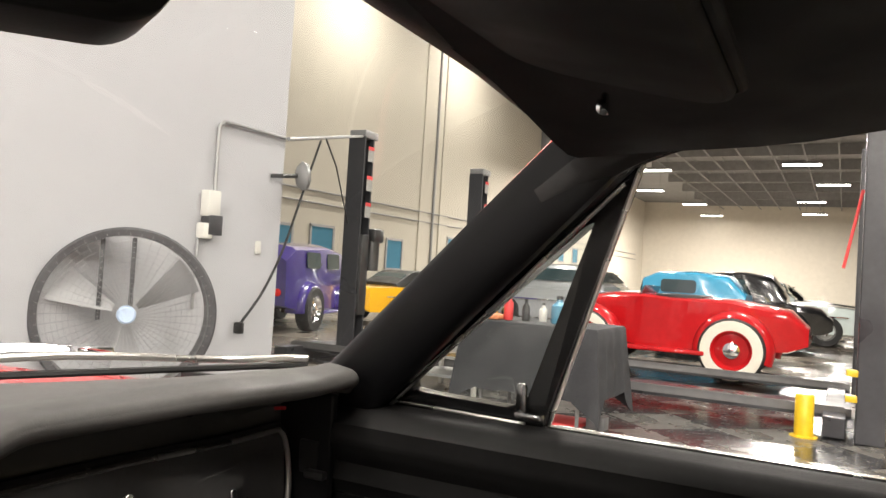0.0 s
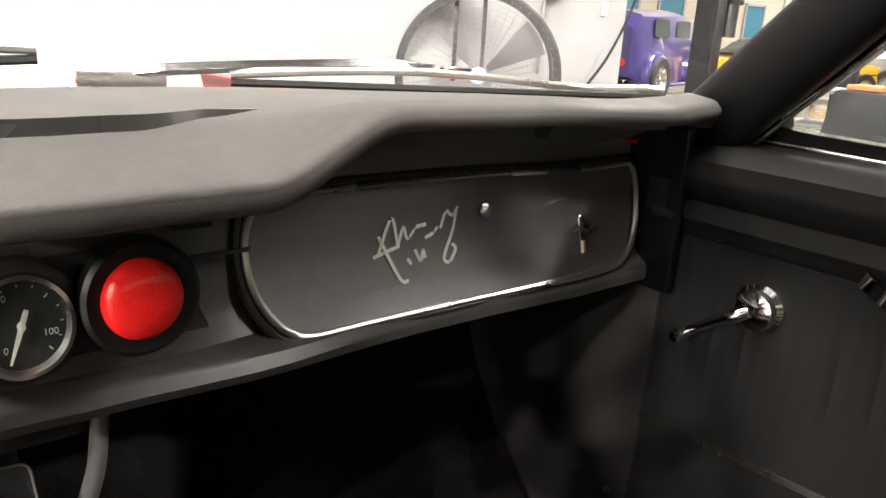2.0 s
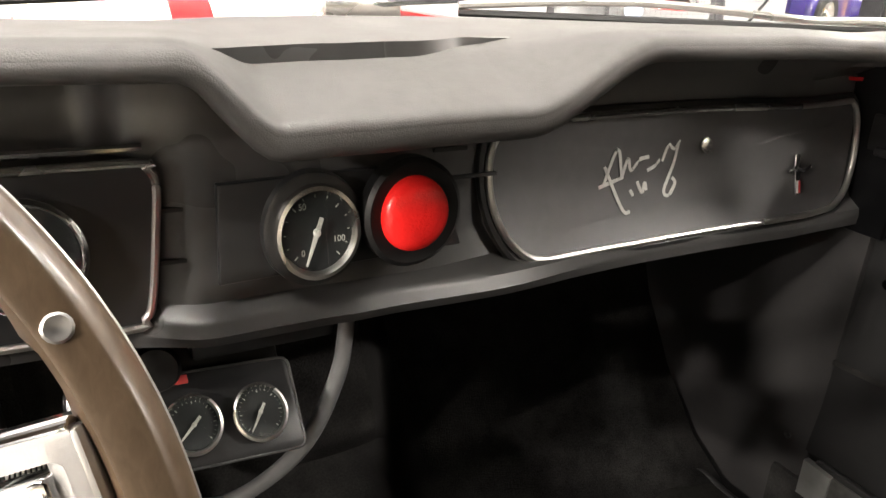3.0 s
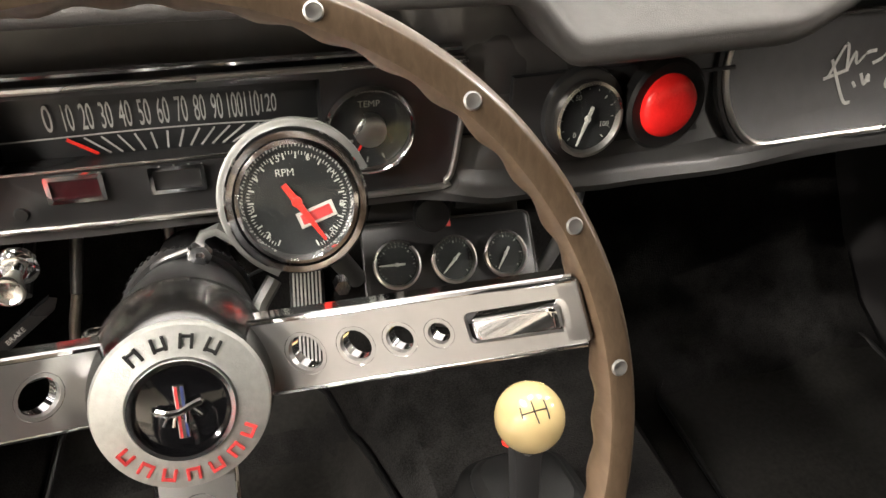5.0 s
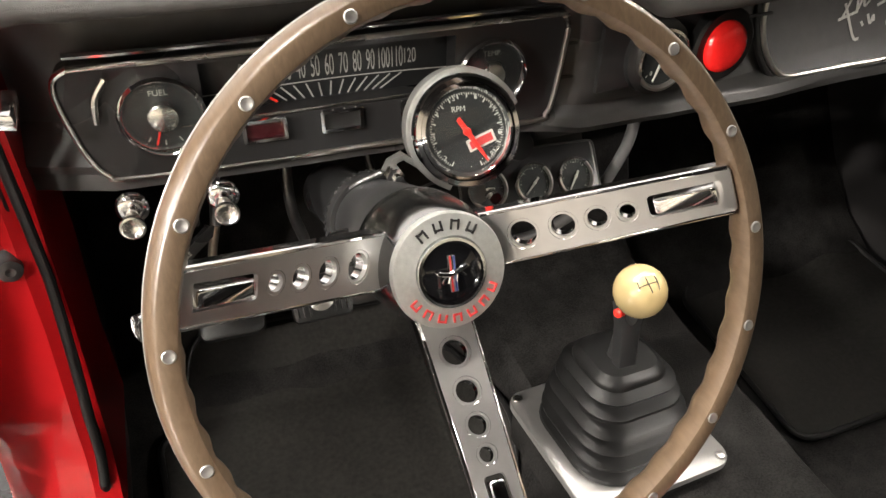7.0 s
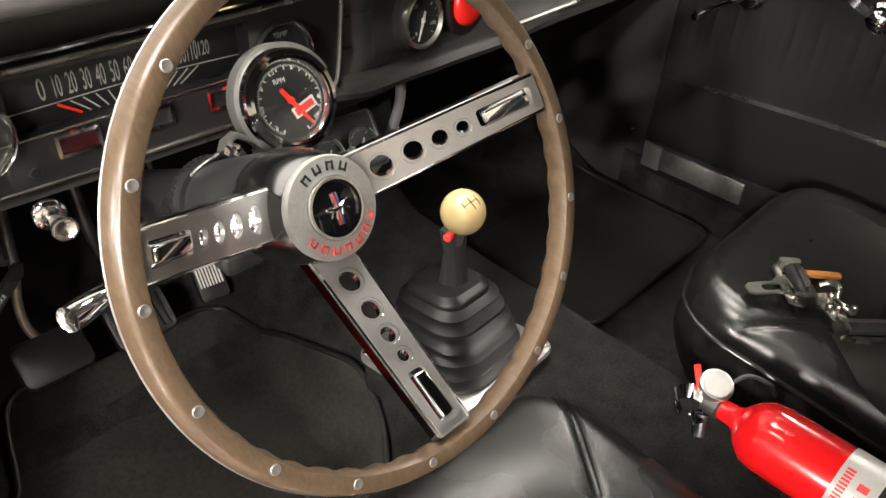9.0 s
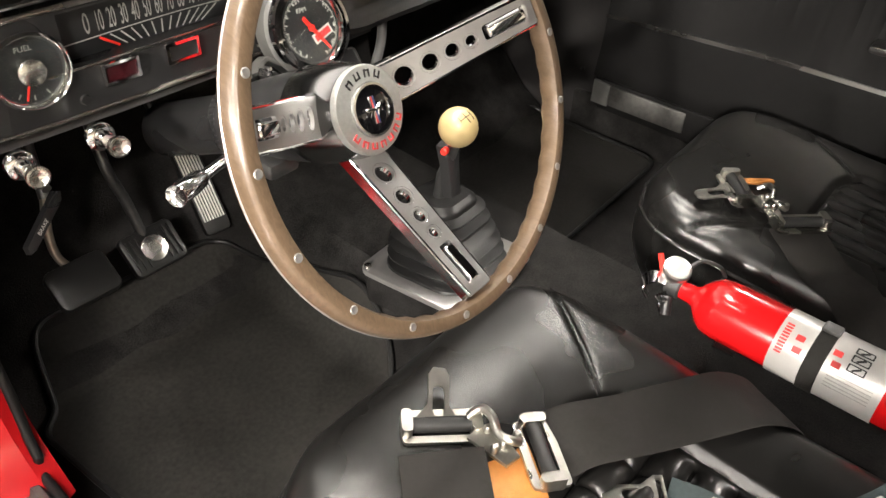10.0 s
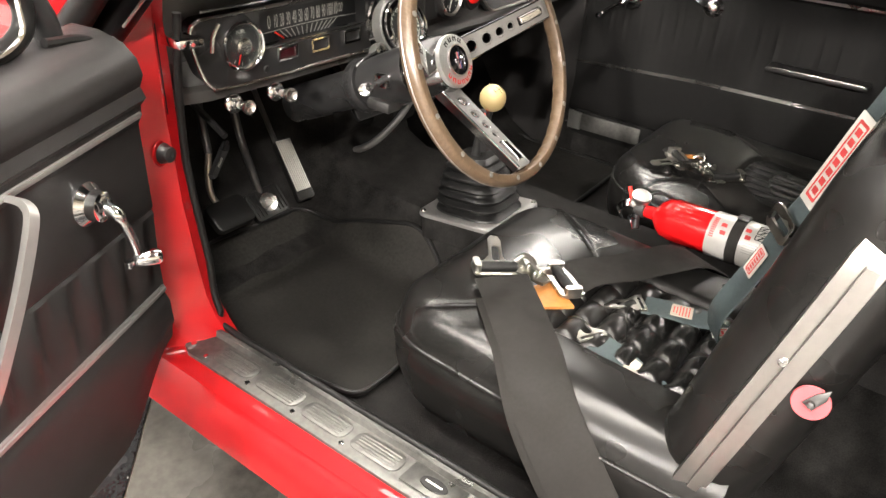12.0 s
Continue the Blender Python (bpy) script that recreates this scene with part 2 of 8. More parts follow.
def wood_material():
    mat = material("walnut_rim", (0.14, 0.09, 0.052), 0.36, vary=0.25, grain=50, coat=0.35, coat_rough=0.2)
    nt = mat.node_tree
    bsdf = nt.nodes["Principled BSDF"]
    coord = nt.nodes.new("ShaderNodeTexCoord")
    stretch = nt.nodes.new("ShaderNodeMapping")
    stretch.inputs["Scale"].default_value = (60, 6, 26)
    line = nt.nodes.new("ShaderNodeTexNoise")
    line.inputs["Scale"].default_value, line.inputs["Detail"].default_value, line.inputs["Distortion"].default_value = 6.0, 6, 0.6
    nt.links.new(coord.outputs["Object"], stretch.inputs[0])
    nt.links.new(stretch.outputs[0], line.inputs["Vector"])
    ramp = nt.nodes.new("ShaderNodeValToRGB")
    ramp.color_ramp.elements[0].position, ramp.color_ramp.elements[1].position = 0.3, 0.75
    ramp.color_ramp.elements[0].color, ramp.color_ramp.elements[1].color = (0.088, 0.059, 0.036, 1), (0.135, 0.092, 0.058, 1)
    nt.links.new(line.outputs["Fac"], ramp.inputs[0])
    nt.links.new(ramp.outputs[0], bsdf.inputs["Base Color"])
    return mat


def glass_material(name, tint=(0.96, 0.98, 0.97), dust=0.02):
    mat = bpy.data.materials.new(name)
    mat.use_nodes = True
    nt = mat.node_tree
    for node in list(nt.nodes):
        nt.nodes.remove(node)
    out, clear, shine, dull = (nt.nodes.new(k) for k in ("ShaderNodeOutputMaterial", "ShaderNodeBsdfTransparent", "ShaderNodeBsdfGlossy", "ShaderNodeBsdfDiffuse"))
    clear.inputs[0].default_value = (*tint, 1)
    shine.inputs["Roughness"].default_value = 0.02
    fres, m1, m2, noisy = (nt.nodes.new(k) for k in ("ShaderNodeLayerWeight", "ShaderNodeMixShader", "ShaderNodeMixShader", "ShaderNodeTexNoise"))
    noisy.inputs["Scale"].default_value = 7
    fres.inputs[0].default_value = 0.5
    power, weak = nt.nodes.new("ShaderNodeMath"), nt.nodes.new("ShaderNodeMath")
    power.operation, weak.operation = "POWER", "MULTIPLY_ADD"
    power.inputs[1].default_value, weak.inputs[1].default_value, weak.inputs[2].default_value = 4.0, 0.55, 0.035
    nt.links.new(fres.outputs["Facing"], power.inputs[0])
    nt.links.new(power.outputs[0], weak.inputs[0])
    mul = nt.nodes.new("ShaderNodeMath")
    mul.operation = "MULTIPLY"
    mul.inputs[1].default_value = dust * 2
    nt.links.new(noisy.outputs["Fac"], mul.inputs[0])
    nt.links.new(mul.outputs[0], m1.inputs[0])
    nt.links.new(clear.outputs[0], m1.inputs[1])
    nt.links.new(dull.outputs[0], m1.inputs[2])
    nt.links.new(weak.outputs[0], m2.inputs[0])
    nt.links.new(m1.outputs[0], m2.inputs[1])
    nt.links.new(shine.outputs[0], m2.inputs[2])
    nt.links.new(m2.outputs[0], out.inputs[0])
    return mat


def glow(name, colour, strength):
    mat = bpy.data.materials.new(name)
    mat.use_nodes = True
    b = mat.node_tree.nodes["Principled BSDF"]
    b.inputs["Base Color"].default_value = (*colour, 1)
    b.inputs["Emission Color"].default_value, b.inputs["Emission Strength"].default_value = (*colour, 1), strength
    return mat


VINYL = material("black_vinyl_pad", (0.068, 0.065, 0.063), 0.62, vary=0.12, grain=90, bump=0.35, bump_scale=900, spec=0.45)
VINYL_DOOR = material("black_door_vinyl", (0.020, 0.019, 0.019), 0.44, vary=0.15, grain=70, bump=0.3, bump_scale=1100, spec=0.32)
# Door vinyl copy with the passenger side's shade put into colour and gloss.
DOOR_SHADED = material("shaded_door_vinyl", (0.009, 0.0088, 0.0088), 0.56, vary=0.15, grain=70, bump=0.3, bump_scale=1100, spec=0.14)
CRINKLE = material("black_crinkle_paint", (0.060, 0.058, 0.059), 0.36, vary=0.12, grain=80, bump=0.25, bump_scale=1500, spec=0.5)
SATIN = material("black_satin_paint", (0.018, 0.018, 0.0185), 0.32, vary=0.1, grain=40, bump=0.05, bump_scale=500)
DASH_GREY = material("dash_satin_black", (0.054, 0.053, 0.0525), 0.32, vary=0.12, grain=60, bump=0.12, bump_scale=1600, spec=0.6)
LEATHER = material("black_seat_vinyl", (0.009, 0.0087, 0.0083), 0.30, vary=0.25, grain=50, bump=0.12, bump_scale=700, spec=0.46)
PILLAR_BLACK = material("black_pillar_paint", (0.004, 0.004, 0.0045), 0.36, vary=0.1, grain=40, bump=0.05, bump_scale=500, spec=0.22)
VENT_BLACK = material("gloss_black_frame", (0.005, 0.005, 0.0052), 0.22, vary=0.1, grain=40, bump=0.04, bump_scale=300, spec=0.3)
HEADLINER = material("black_headliner", (0.006, 0.0057, 0.006), 0.8, vary=0.15, grain=90, bump=0.4, bump_scale=1300, spec=0.3)
CARPET = material("black_carpet", (0.014, 0.0134, 0.013), 0.95, vary=0.7, grain=420, bump=1.0, bump_scale=450, spec=0.08)
MAT_RUBBER = material("black_floor_mat", (0.018, 0.0172, 0.0158), 0.85, vary=0.4, grain=160, bump=0.8, bump_scale=900, spec=0.12)
RUBBER = material("black_rubber", (0.009, 0.009, 0.009), 0.42, vary=0.15, grain=60, bump=0.15, bump_scale=700, spec=0.3)
CHROME = material("chrome", (0.80, 0.80, 0.81), 0.09, 1.0, vary=0.03, grain=30)
STAINLESS = material("polished_stainless", (0.66, 0.64, 0.61), 0.28, 1.0, vary=0.06, grain=60, bump=0.04, bump_scale=300)
BRUSHED = material("brushed_steel_spoke", (0.43, 0.425, 0.415), 0.36, 0.78, vary=0.05, grain=90, bump=0.06, bump_scale=600)
SILL_ALU = material("worn_sill_aluminium", (0.15, 0.148, 0.14), 0.42, 0.85, vary=0.25, grain=90, bump=0.15, bump_scale=300, stain=0.3)
ALU = material("scuffed_aluminium", (0.27, 0.27, 0.26), 0.48, 0.85, vary=0.12, grain=60, bump=0.1, bump_scale=250, stain=0.2)
ZINC = material("zinc_plated_steel", (0.43, 0.42, 0.385), 0.30, 1.0, vary=0.12, grain=120, stain=0.2)
SEAT_TRIM = material("worn_seat_trim", (0.40, 0.39, 0.37), 0.30, 1.0, vary=0.08, grain=70, bump=0.05, bump_scale=200, stain=0.2)
DARK_STEEL = material("dark_steel", (0.10, 0.10, 0.10), 0.4, 0.8, vary=0.2, grain=60)
WOOD = wood_material()
HUB_STEEL = material("crinkled_hub_steel", (0.60, 0.61, 0.585), 0.45, 0.7, vary=0.1, grain=300, bump=0.25, bump_scale=900)
RED_PAINT = material("red_body_paint", (0.43, 0.007, 0.010), 0.55, vary=0.08, grain=12, coat=0.8, spec=0.12, coat_rough=0.03)
CREAM_PAINT = material("cream_stripe_paint", (0.78, 0.74, 0.62), 0.3, vary=0.05, grain=12, coat=1.0)
IVORY = material("ivory_knob", (0.60, 0.47, 0.23), 0.25, vary=0.05, grain=40, coat=0.7)
RED_PLASTIC = material("red_lens", (0.97, 0.022, 0.020), 0.22, vary=0.06, grain=160, coat=0.5, bump=0.5, bump_scale=420)
RED_NEEDLE = material("red_needle", (0.85, 0.03, 0.02), 0.45, vary=0.04)
RED_INK = material("red_ink", (0.62, 0.05, 0.05), 0.6, vary=0.05)
WHITE_PRINT = material("white_print", (0.62, 0.61, 0.57), 0.6, vary=0.06)
GREY_PRINT = material("grey_print", (0.34, 0.34, 0.32), 0.6, vary=0.1)
BLACK_INK = material("black_ink", (0.012, 0.012, 0.012), 0.5, vary=0.1)
DIAL = material("black_dial_face", (0.012, 0.013, 0.014), 0.5, vary=0.1, grain=90)
SILVER_INK = material("silver_marker_ink", (0.55, 0.54, 0.52), 0.4, vary=0.2, grain=400)
WEB_BLACK = material("black_webbing", (0.018, 0.0168, 0.0155), 0.75, vary=0.15, grain=200, bump=0.5, bump_scale=1800, spec=0.2)
WEB_GREY = material("slate_green_webbing", (0.062, 0.082, 0.086), 0.65, vary=0.15, grain=200, bump=0.6, bump_scale=1500, spec=0.3)
LABEL = material("cloth_label", (0.50, 0.45, 0.37), 0.75, vary=0.06, grain=200)
TAN_LEATHER = material("tan_leather", (0.42, 0.17, 0.04), 0.55, vary=0.15, grain=90, bump=0.3, bump_scale=600)
RED_TANK = material("red_tank_paint", (0.62, 0.008, 0.010), 0.25, vary=0.05, grain=20, coat=0.8)
SILVER_LABEL = material("silver_label", (0.55, 0.54, 0.52), 0.35, 0.25, vary=0.06, grain=60)
PINK = material("pink_plastic", (0.42, 0.085, 0.095), 0.6, vary=0.1, spec=0.2)
DARK_RED_LENS = material("dark_red_lens", (0.030, 0.004, 0.006), 0.25, vary=0.1, coat=0.5)
GLASS = glass_material("clear_glass")
DIAL_GLASS = glass_material("dial_glass", dust=0.004)
WALL_WHITE = material("white_painted_wall", (0.42, 0.422, 0.44), 0.75, vary=0.03, grain=8, bump=0.2, bump_scale=120)
WALL_BEIGE = material("beige_painted_wall", (0.55, 0.51, 0.43), 0.8, vary=0.05, grain=3, bump=0.2, bump_scale=60)
CONCRETE = material("polished_concrete", (0.15, 0.13, 0.11), 0.26, vary=0.35, grain=9, bump=0.08, bump_scale=90, stain=0.25, spec=0.4)
TILE_GREY = material("grey_floor_tile", (0.088, 0.084, 0.076), 0.3, vary=0.4, grain=40, bump=0.1, bump_scale=300, stain=0.2)
TILE_DARK = material("speckled_black_tile", (0.020, 0.020, 0.021), 0.25, vary=0.5, grain=120, bump=0.05, bump_scale=300)


def add_flecks(mat, scale, colour):
    """Sparse pale chips of uneven size, as in terrazzo tile."""
    nt = mat.node_tree
    bsdf = nt.nodes["Principled BSDF"]
    base = bsdf.inputs["Base Color"].links[0].from_socket
    place = nt.nodes.new("ShaderNodeNewGeometry")
    cells = nt.nodes.new("ShaderNodeTexVoronoi")
    cells.inputs["Scale"].default_value = scale
    nt.links.new(place.outputs["Position"], cells.inputs["Vector"])
    sep = nt.nodes.new("ShaderNodeSeparateColor")
    nt.links.new(cells.outputs["Color"], sep.inputs[0])
    size = nt.nodes.new("ShaderNodeMapRange")
    size.inputs["From Min"].default_value, size.inputs["From Max"].default_value = 0.45, 1.0
    size.inputs["To Min"].default_value, size.inputs["To Max"].default_value = 0.0, 0.34
    nt.links.new(sep.outputs[0], size.inputs["Value"])
    less = nt.nodes.new("ShaderNodeMath")
    less.operation = "LESS_THAN"
    nt.links.new(cells.outputs["Distance"], less.inputs[0])
    nt.links.new(size.outputs[0], less.inputs[1])
    mix = nt.nodes.new("ShaderNodeMix")
    mix.data_type = "RGBA"
    nt.links.new(less.outputs[0], mix.inputs["Factor"])
    nt.links.new(base, mix.inputs[6])
    mix.inputs[7].default_value = (*colour, 1)
    nt.links.new(mix.outputs[2], bsdf.inputs["Base Color"])


add_flecks(TILE_DARK, 38.0, (0.34, 0.33, 0.31))
CEILING = material("grey_roof_deck", (0.20, 0.20, 0.20), 0.8, vary=0.15, grain=4)
STEEL_BEAM = material("painted_steel_beam", (0.16, 0.16, 0.16), 0.6, 0.2, vary=0.15, grain=10)
LIFT_GREY = material("charcoal_lift_paint", (0.035, 0.036, 0.040), 0.4, vary=0.2, grain=20, stain=0.2)
YELLOW = material("safety_yellow_paint", (0.72, 0.48, 0.02), 0.4, vary=0.12, grain=20)
CLOTH_BLACK = material("charcoal_tablecloth", (0.028, 0.029, 0.032), 0.85, vary=0.12, grain=60, bump=0.3, bump_scale=500)
WIRE_GREY = material("grey_fan_guard", (0.30, 0.30, 0.30), 0.5, 0.4, vary=0.15, grain=50)
FAN_DRUM = material("dark_fan_drum", (0.07, 0.07, 0.075), 0.5, 0.3, vary=0.2, grain=40)
TYRE = material("tyre_rubber", (0.018, 0.018, 0.018), 0.75, vary=0.2, grain=60, bump=0.2, bump_scale=200)
WHITEWALL = material("whitewall_rubber", (0.72, 0.68, 0.58), 0.6, vary=0.05)
BLUE_PAINT = material("sky_blue_paint", (0.05, 0.30, 0.48), 0.3, vary=0.06, grain=10, coat=1.0)
PURPLE_PAINT = material("purple_paint", (0.035, 0.018, 0.17), 0.3, vary=0.15, grain=8, coat=1.0)
YELLOW_PAINT = material("yellow_car_paint", (0.80, 0.42, 0.01), 0.3, vary=0.06, grain=8, coat=1.0)
BLACK_PAINT = material("black_car_paint", (0.010, 0.010, 0.011), 0.2, vary=0.1, grain=8, coat=1.0)
PALE_PAINT = material("pale_green_paint", (0.52, 0.60, 0.58), 0.3, vary=0.05, grain=8, coat=1.0)
GREY_PAINT = material("silver_grey_paint", (0.32, 0.33, 0.34), 0.3, 0.3, vary=0.06, grain=8, coat=1.0)
TEAL_PAINT = material("teal_paint", (0.03, 0.22, 0.24), 0.3, vary=0.06, grain=8, coat=1.0)
CAR_GLASS = material("tinted_car_glass", (0.03, 0.05, 0.055), 0.06, vary=0.05, spec=0.8)
WINDOW_BLUE = material("blue_window_film", (0.07, 0.24, 0.36), 0.12, vary=0.1, grain=4, spec=0.8)
LAMP_GLOW = glow("lamp_diffuser", (1.0, 0.96, 0.88), 14.0)

# ---- the garage ----
def structure(name, bm, mat, label, category="wall"):
    return solid(name, bm, mat, label, category, kind="structure", smooth=False)


floor = structure("floor", box((20.5, 2.5, -0.1), (97, 37, 0.192)), CONCRETE, "polished brown concrete workshop floor", "floor")
structure("wall_north", box((-10.9, 4.037, 4.25), (30.3, 0.3, 8.5)), WALL_WHITE, "white painted wall in front of the car")
structure("wall_far_north", box((36.6, 16.65, 7.25), (64.7, 0.3, 14.5)), WALL_BEIGE, "tall beige wall of the showroom")
structure("wall_partition", box((4.10, 10.44, 7.25), (0.3, 12.5, 14.5)), WALL_WHITE, "white wall running back from the corner")
structure("wall_east", box((68.85, 0.75, 4.25), (0.3, 31.5, 8.5)), WALL_BEIGE, "far beige end wall of the showroom")
structure("wall_south", box((21.2, -15.15, 4.25), (95, 0.3, 8.5)), WALL_BEIGE, "beige side wall of the garage")
# Unseen wall, set far out so the added west lamps shine in low.
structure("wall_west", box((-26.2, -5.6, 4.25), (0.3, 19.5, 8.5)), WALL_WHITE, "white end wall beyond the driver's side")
structure("baseboard", box((0.2, 3.879, 0.05), (8.08, 0.014, 0.10)), RUBBER, "black vinyl baseboard", "baseboard")

# ceiling with joists in one mesh
BAY_X, BAY_Y = 42.0, 10.9  # the hall is taller beside the far wall
bm = box((21.2, -2.17, 8.6), (95, 26.14, 0.18))
add_box(bm, (55.35, 13.7, 8.6), (26.7, 5.6, 0.18))
add_box(bm, (23.1, 13.7, 14.6), (38.2, 6.2, 0.18))
add_box(bm, (23.1, BAY_Y - 0.08, 11.6), (37.8, 0.15, 5.82))
add_box(bm, (BAY_X + 0.08, 13.7, 11.6), (0.15, 5.6, 5.82))
for i in range(17):
    y = -14.3 + i * 1.5
    add_box(bm, (29, y, 8.47), (79, 0.09, 0.06))
    add_box(bm, (29, y, 7.95), (79, 0.07, 0.05))
for j in range(16):
    x = -8 + j * 4.9
    add_box(bm, (x, -2.1, 8.2), (0.14, 25.8, 0.55))
solid("ceiling", bm, CEILING, "dark grey roof deck with open steel joists", "ceiling", kind="structure", smooth=False)


def high_bay(x, y, z, top=8.5):
    root = thing("ceiling_light", None, "white high-bay ceiling light, switched on", "ceiling light", "high-bay lights", pose(x, y, z, 0, 0, 90))
    part("housing", box((0, 0, 0.07), (1.75, 0.60, 0.10), 0.02), STEEL_BEAM, root)
    part("diffuser", box((0, 0, 0.004), (1.68, 0.55, 0.024), 0.004), LAMP_GLOW, root, "glowing white diffuser")
    part("hanger", tube([(0.6, 0, 0.12), (0.6, 0, top - z)], 0.008, 6), STEEL_BEAM, root)
    part("hanger", tube([(-0.6, 0, 0.12), (-0.6, 0, top - z)], 0.008, 6), STEEL_BEAM, root)
    return root


first = high_bay(31.9, 2.1, 7.2)
for x, y in ((39.4, 2.25), (46.9, 1.0), (55.7, 2.4), (64.4, 2.5), (57.9, 10.3), (66.9, 10.4), (49.7, 11.7), (40.8, 9.45), (52, -6), (38, -5)):
    copy_thing(first, pose(x, y, 7.2, 0, 0, 90))
# Housings added for the tall bay's fill lamps, above the view.
tall = high_bay(13, 13.6, 12.5, 14.5)
for x in (22, 31):
    copy_thing(tall, pose(x, 13.6, 12.5, 0, 0, 90))
# Housings hung over the added fill lamps near the car, all out of view.
unseen_pendant = high_bay(-2.6, -1.6, 5.52)
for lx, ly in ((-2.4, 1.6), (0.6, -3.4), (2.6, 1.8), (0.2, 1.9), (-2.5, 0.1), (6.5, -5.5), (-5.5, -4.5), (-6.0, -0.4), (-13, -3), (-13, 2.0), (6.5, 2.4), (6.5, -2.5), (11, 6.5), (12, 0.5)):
    copy_thing(unseen_pendant, pose(lx, ly, 5.52, 0, 0, 90))

# tiles laid on the diagonal near the car
TILE = 0.60
tile_mesh = {}
for key, mat in (("a", TILE_GREY), ("b", TILE_DARK)):
    mesh = bpy.data.meshes.new("tile")
    bm = box((0, 0, -0.002), (TILE - 0.004, TILE - 0.004, 0.006), 0.0012, seg=1)
    bm.to_mesh(mesh)
    bm.free()
    mesh.materials.append(mat)
    tile_mesh[key] = mesh
pieces = []
for i in range(-14, 15):
    for j in range(-14, 15):
        a, b = i * TILE, j * TILE
        x, y = 2.74 + (a - b) * math.sqrt(0.5), 0.61 + (a + b) * math.sqrt(0.5)
        if -2.9 < x < 8.2 and -2.9 < y < 3.4:
            pieces.append((x, y, "b" if (i + j) % 2 else "a"))


def windows_on_far_wall():
    for k, (x, z, w, h) in enumerate(((10.75, 1.5, 0.6, 0.6), (11.97, 1.56, 0.74, 0.58), (14.7, 1.42, 0.68, 0.68), (17.5, 1.8, 0.4, 0.36), (24.6, 2.0, 0.6, 0.55), (26.2, 2.0, 0.6, 0.55), (27.8, 2.0, 0.6, 0.55), (29.4, 2.0, 0.6, 0.55))):
        x, z, w, h = -0.11 + (x + 0.11) * 1.774, 1.09 + (z - 1.09) * 1.774, w * 1.774, h * 1.774
        root = thing("window_%d" % (k + 1), (x, 16.49, z - h / 2), "blue tinted window in a grey frame", "window")
        root["kind"] = "structure"
        bm = bmesh.new()
        for dx, dz, sx, sz in ((-w / 2, 0, 0.09, h), (w / 2, 0, 0.09, h), (0, h / 2, w + 0.09, 0.09), (0, -h / 2, w + 0.09, 0.09)):
            add_box(bm, (x + dx, 16.475, z + dz), (sx, 0.05, sz))
        part("window_frame", bm, WIRE_GREY, root, smooth=False)
        part("pane", box((x, 16.485, z), (w, 0.02, h)), WINDOW_BLUE, root, smooth=False)


windows_on_far_wall()

# pilasters and conduits of the far wall
for k, (x, w) in enumerate(((28.3, 0.6), (30.2, 0.8))):
    structure("trim_%d" % (k + 1), box((x, 16.47, 7.25), (w, 0.06, 14.5)), WALL_BEIGE, "beige pilaster on the far wall", "pilaster")
pipes = thing("conduit", (27, 16.46, 3.2), "grey electrical conduits along the far wall", "conduit")
for z in (3.2, 3.62):
    part("pipe", tube([(18.7, 16.46, z), (66, 16.46, z)], 0.03, 8), WIRE_GREY, pipes)
part("pipe", tube([(29.2, 16.46, 1.3), (29.2, 16.46, 14)], 0.06, 8), WIRE_GREY, pipes)

# ---- drum fan at the white wall ----
FAN_BLADE = material("pale_grey_blade", (0.36, 0.36, 0.37), 0.8, vary=0.05, spec=0.1)


def drum_fan():
    c = Vector((2.735, 3.63, 0.752))
    root = thing("drum_fan", (2.735, 3.60, 0.0), "large dark drum fan with a wire guard", "fan")
    m = frame_of(c, (-0.60, -0.80, 0))
    R = 0.475
    part("drum", lathe([(R, -0.16), (R, 0.03), (R - 0.012, 0.04), (R - 0.045, 0.038), (R - 0.045, -0.16)], 64, m, cap=False), FAN_DRUM, root)
    part("hub", lathe([(0.0, 0.055), (0.04, 0.055), (0.05, 0.045), (0.05, 0.0)], 24, m), material("pale_blue_badge", (0.42, 0.52, 0.68), 0.4), root, "pale blue hub badge")
    bm = bmesh.new()
    for k in range(14):
        r = 0.06 + k * 0.028
        add_tube(bm, [m @ Vector((r * math.cos(2 * math.pi * i / 40), r * math.sin(2 * math.pi * i / 40), 0.042)) for i in range(40)], 0.0009, 4, True)
    for k in range(48):
        a = 2 * math.pi * k / 48 + 0.03
        add_tube(bm, [m @ Vector((0.05 * math.cos(a), 0.05 * math.sin(a), 0.046)), m @ Vector(((R - 0.03) * math.cos(a + 0.25), (R - 0.03) * math.sin(a + 0.25), 0.042))], 0.0012, 4)
    part("guard", bm, WIRE_GREY, root, "spiral wire guard")
    for s in (-0.14, 0.02):
        part("strut", box((s, 0.19 * (1 if m.col[1].z > 0 else -1), -0.04), (0.024, 0.46, 0.02), 0.004, m), FAN_DRUM, root)
    for k in range(3):
        a = radians(35 + 120 * k)
        blade = sheet(lambda u, v: m @ Vector(((0.07 + 0.34 * u) * math.cos(a + (v - 0.5) * 0.55), (0.07 + 0.34 * u) * math.sin(a + (v - 0.5) * 0.55), -0.06 + 0.09 * (v - 0.5))), 8, 6, 0.004)
        part("blade", blade, FAN_BLADE, root)
    for s in (-1, 1):
        part("foot", tube([(c.x + s * 0.33, c.y - 0.10 - s * 0.2, 0.40), (c.x + s * 0.34, c.y - 0.10 - s * 0.2, 0.02), (c.x + s * 0.34, c.y + 0.05 - s * 0.12, 0.02)], 0.022, 10), FAN_DRUM, root)


drum_fan()


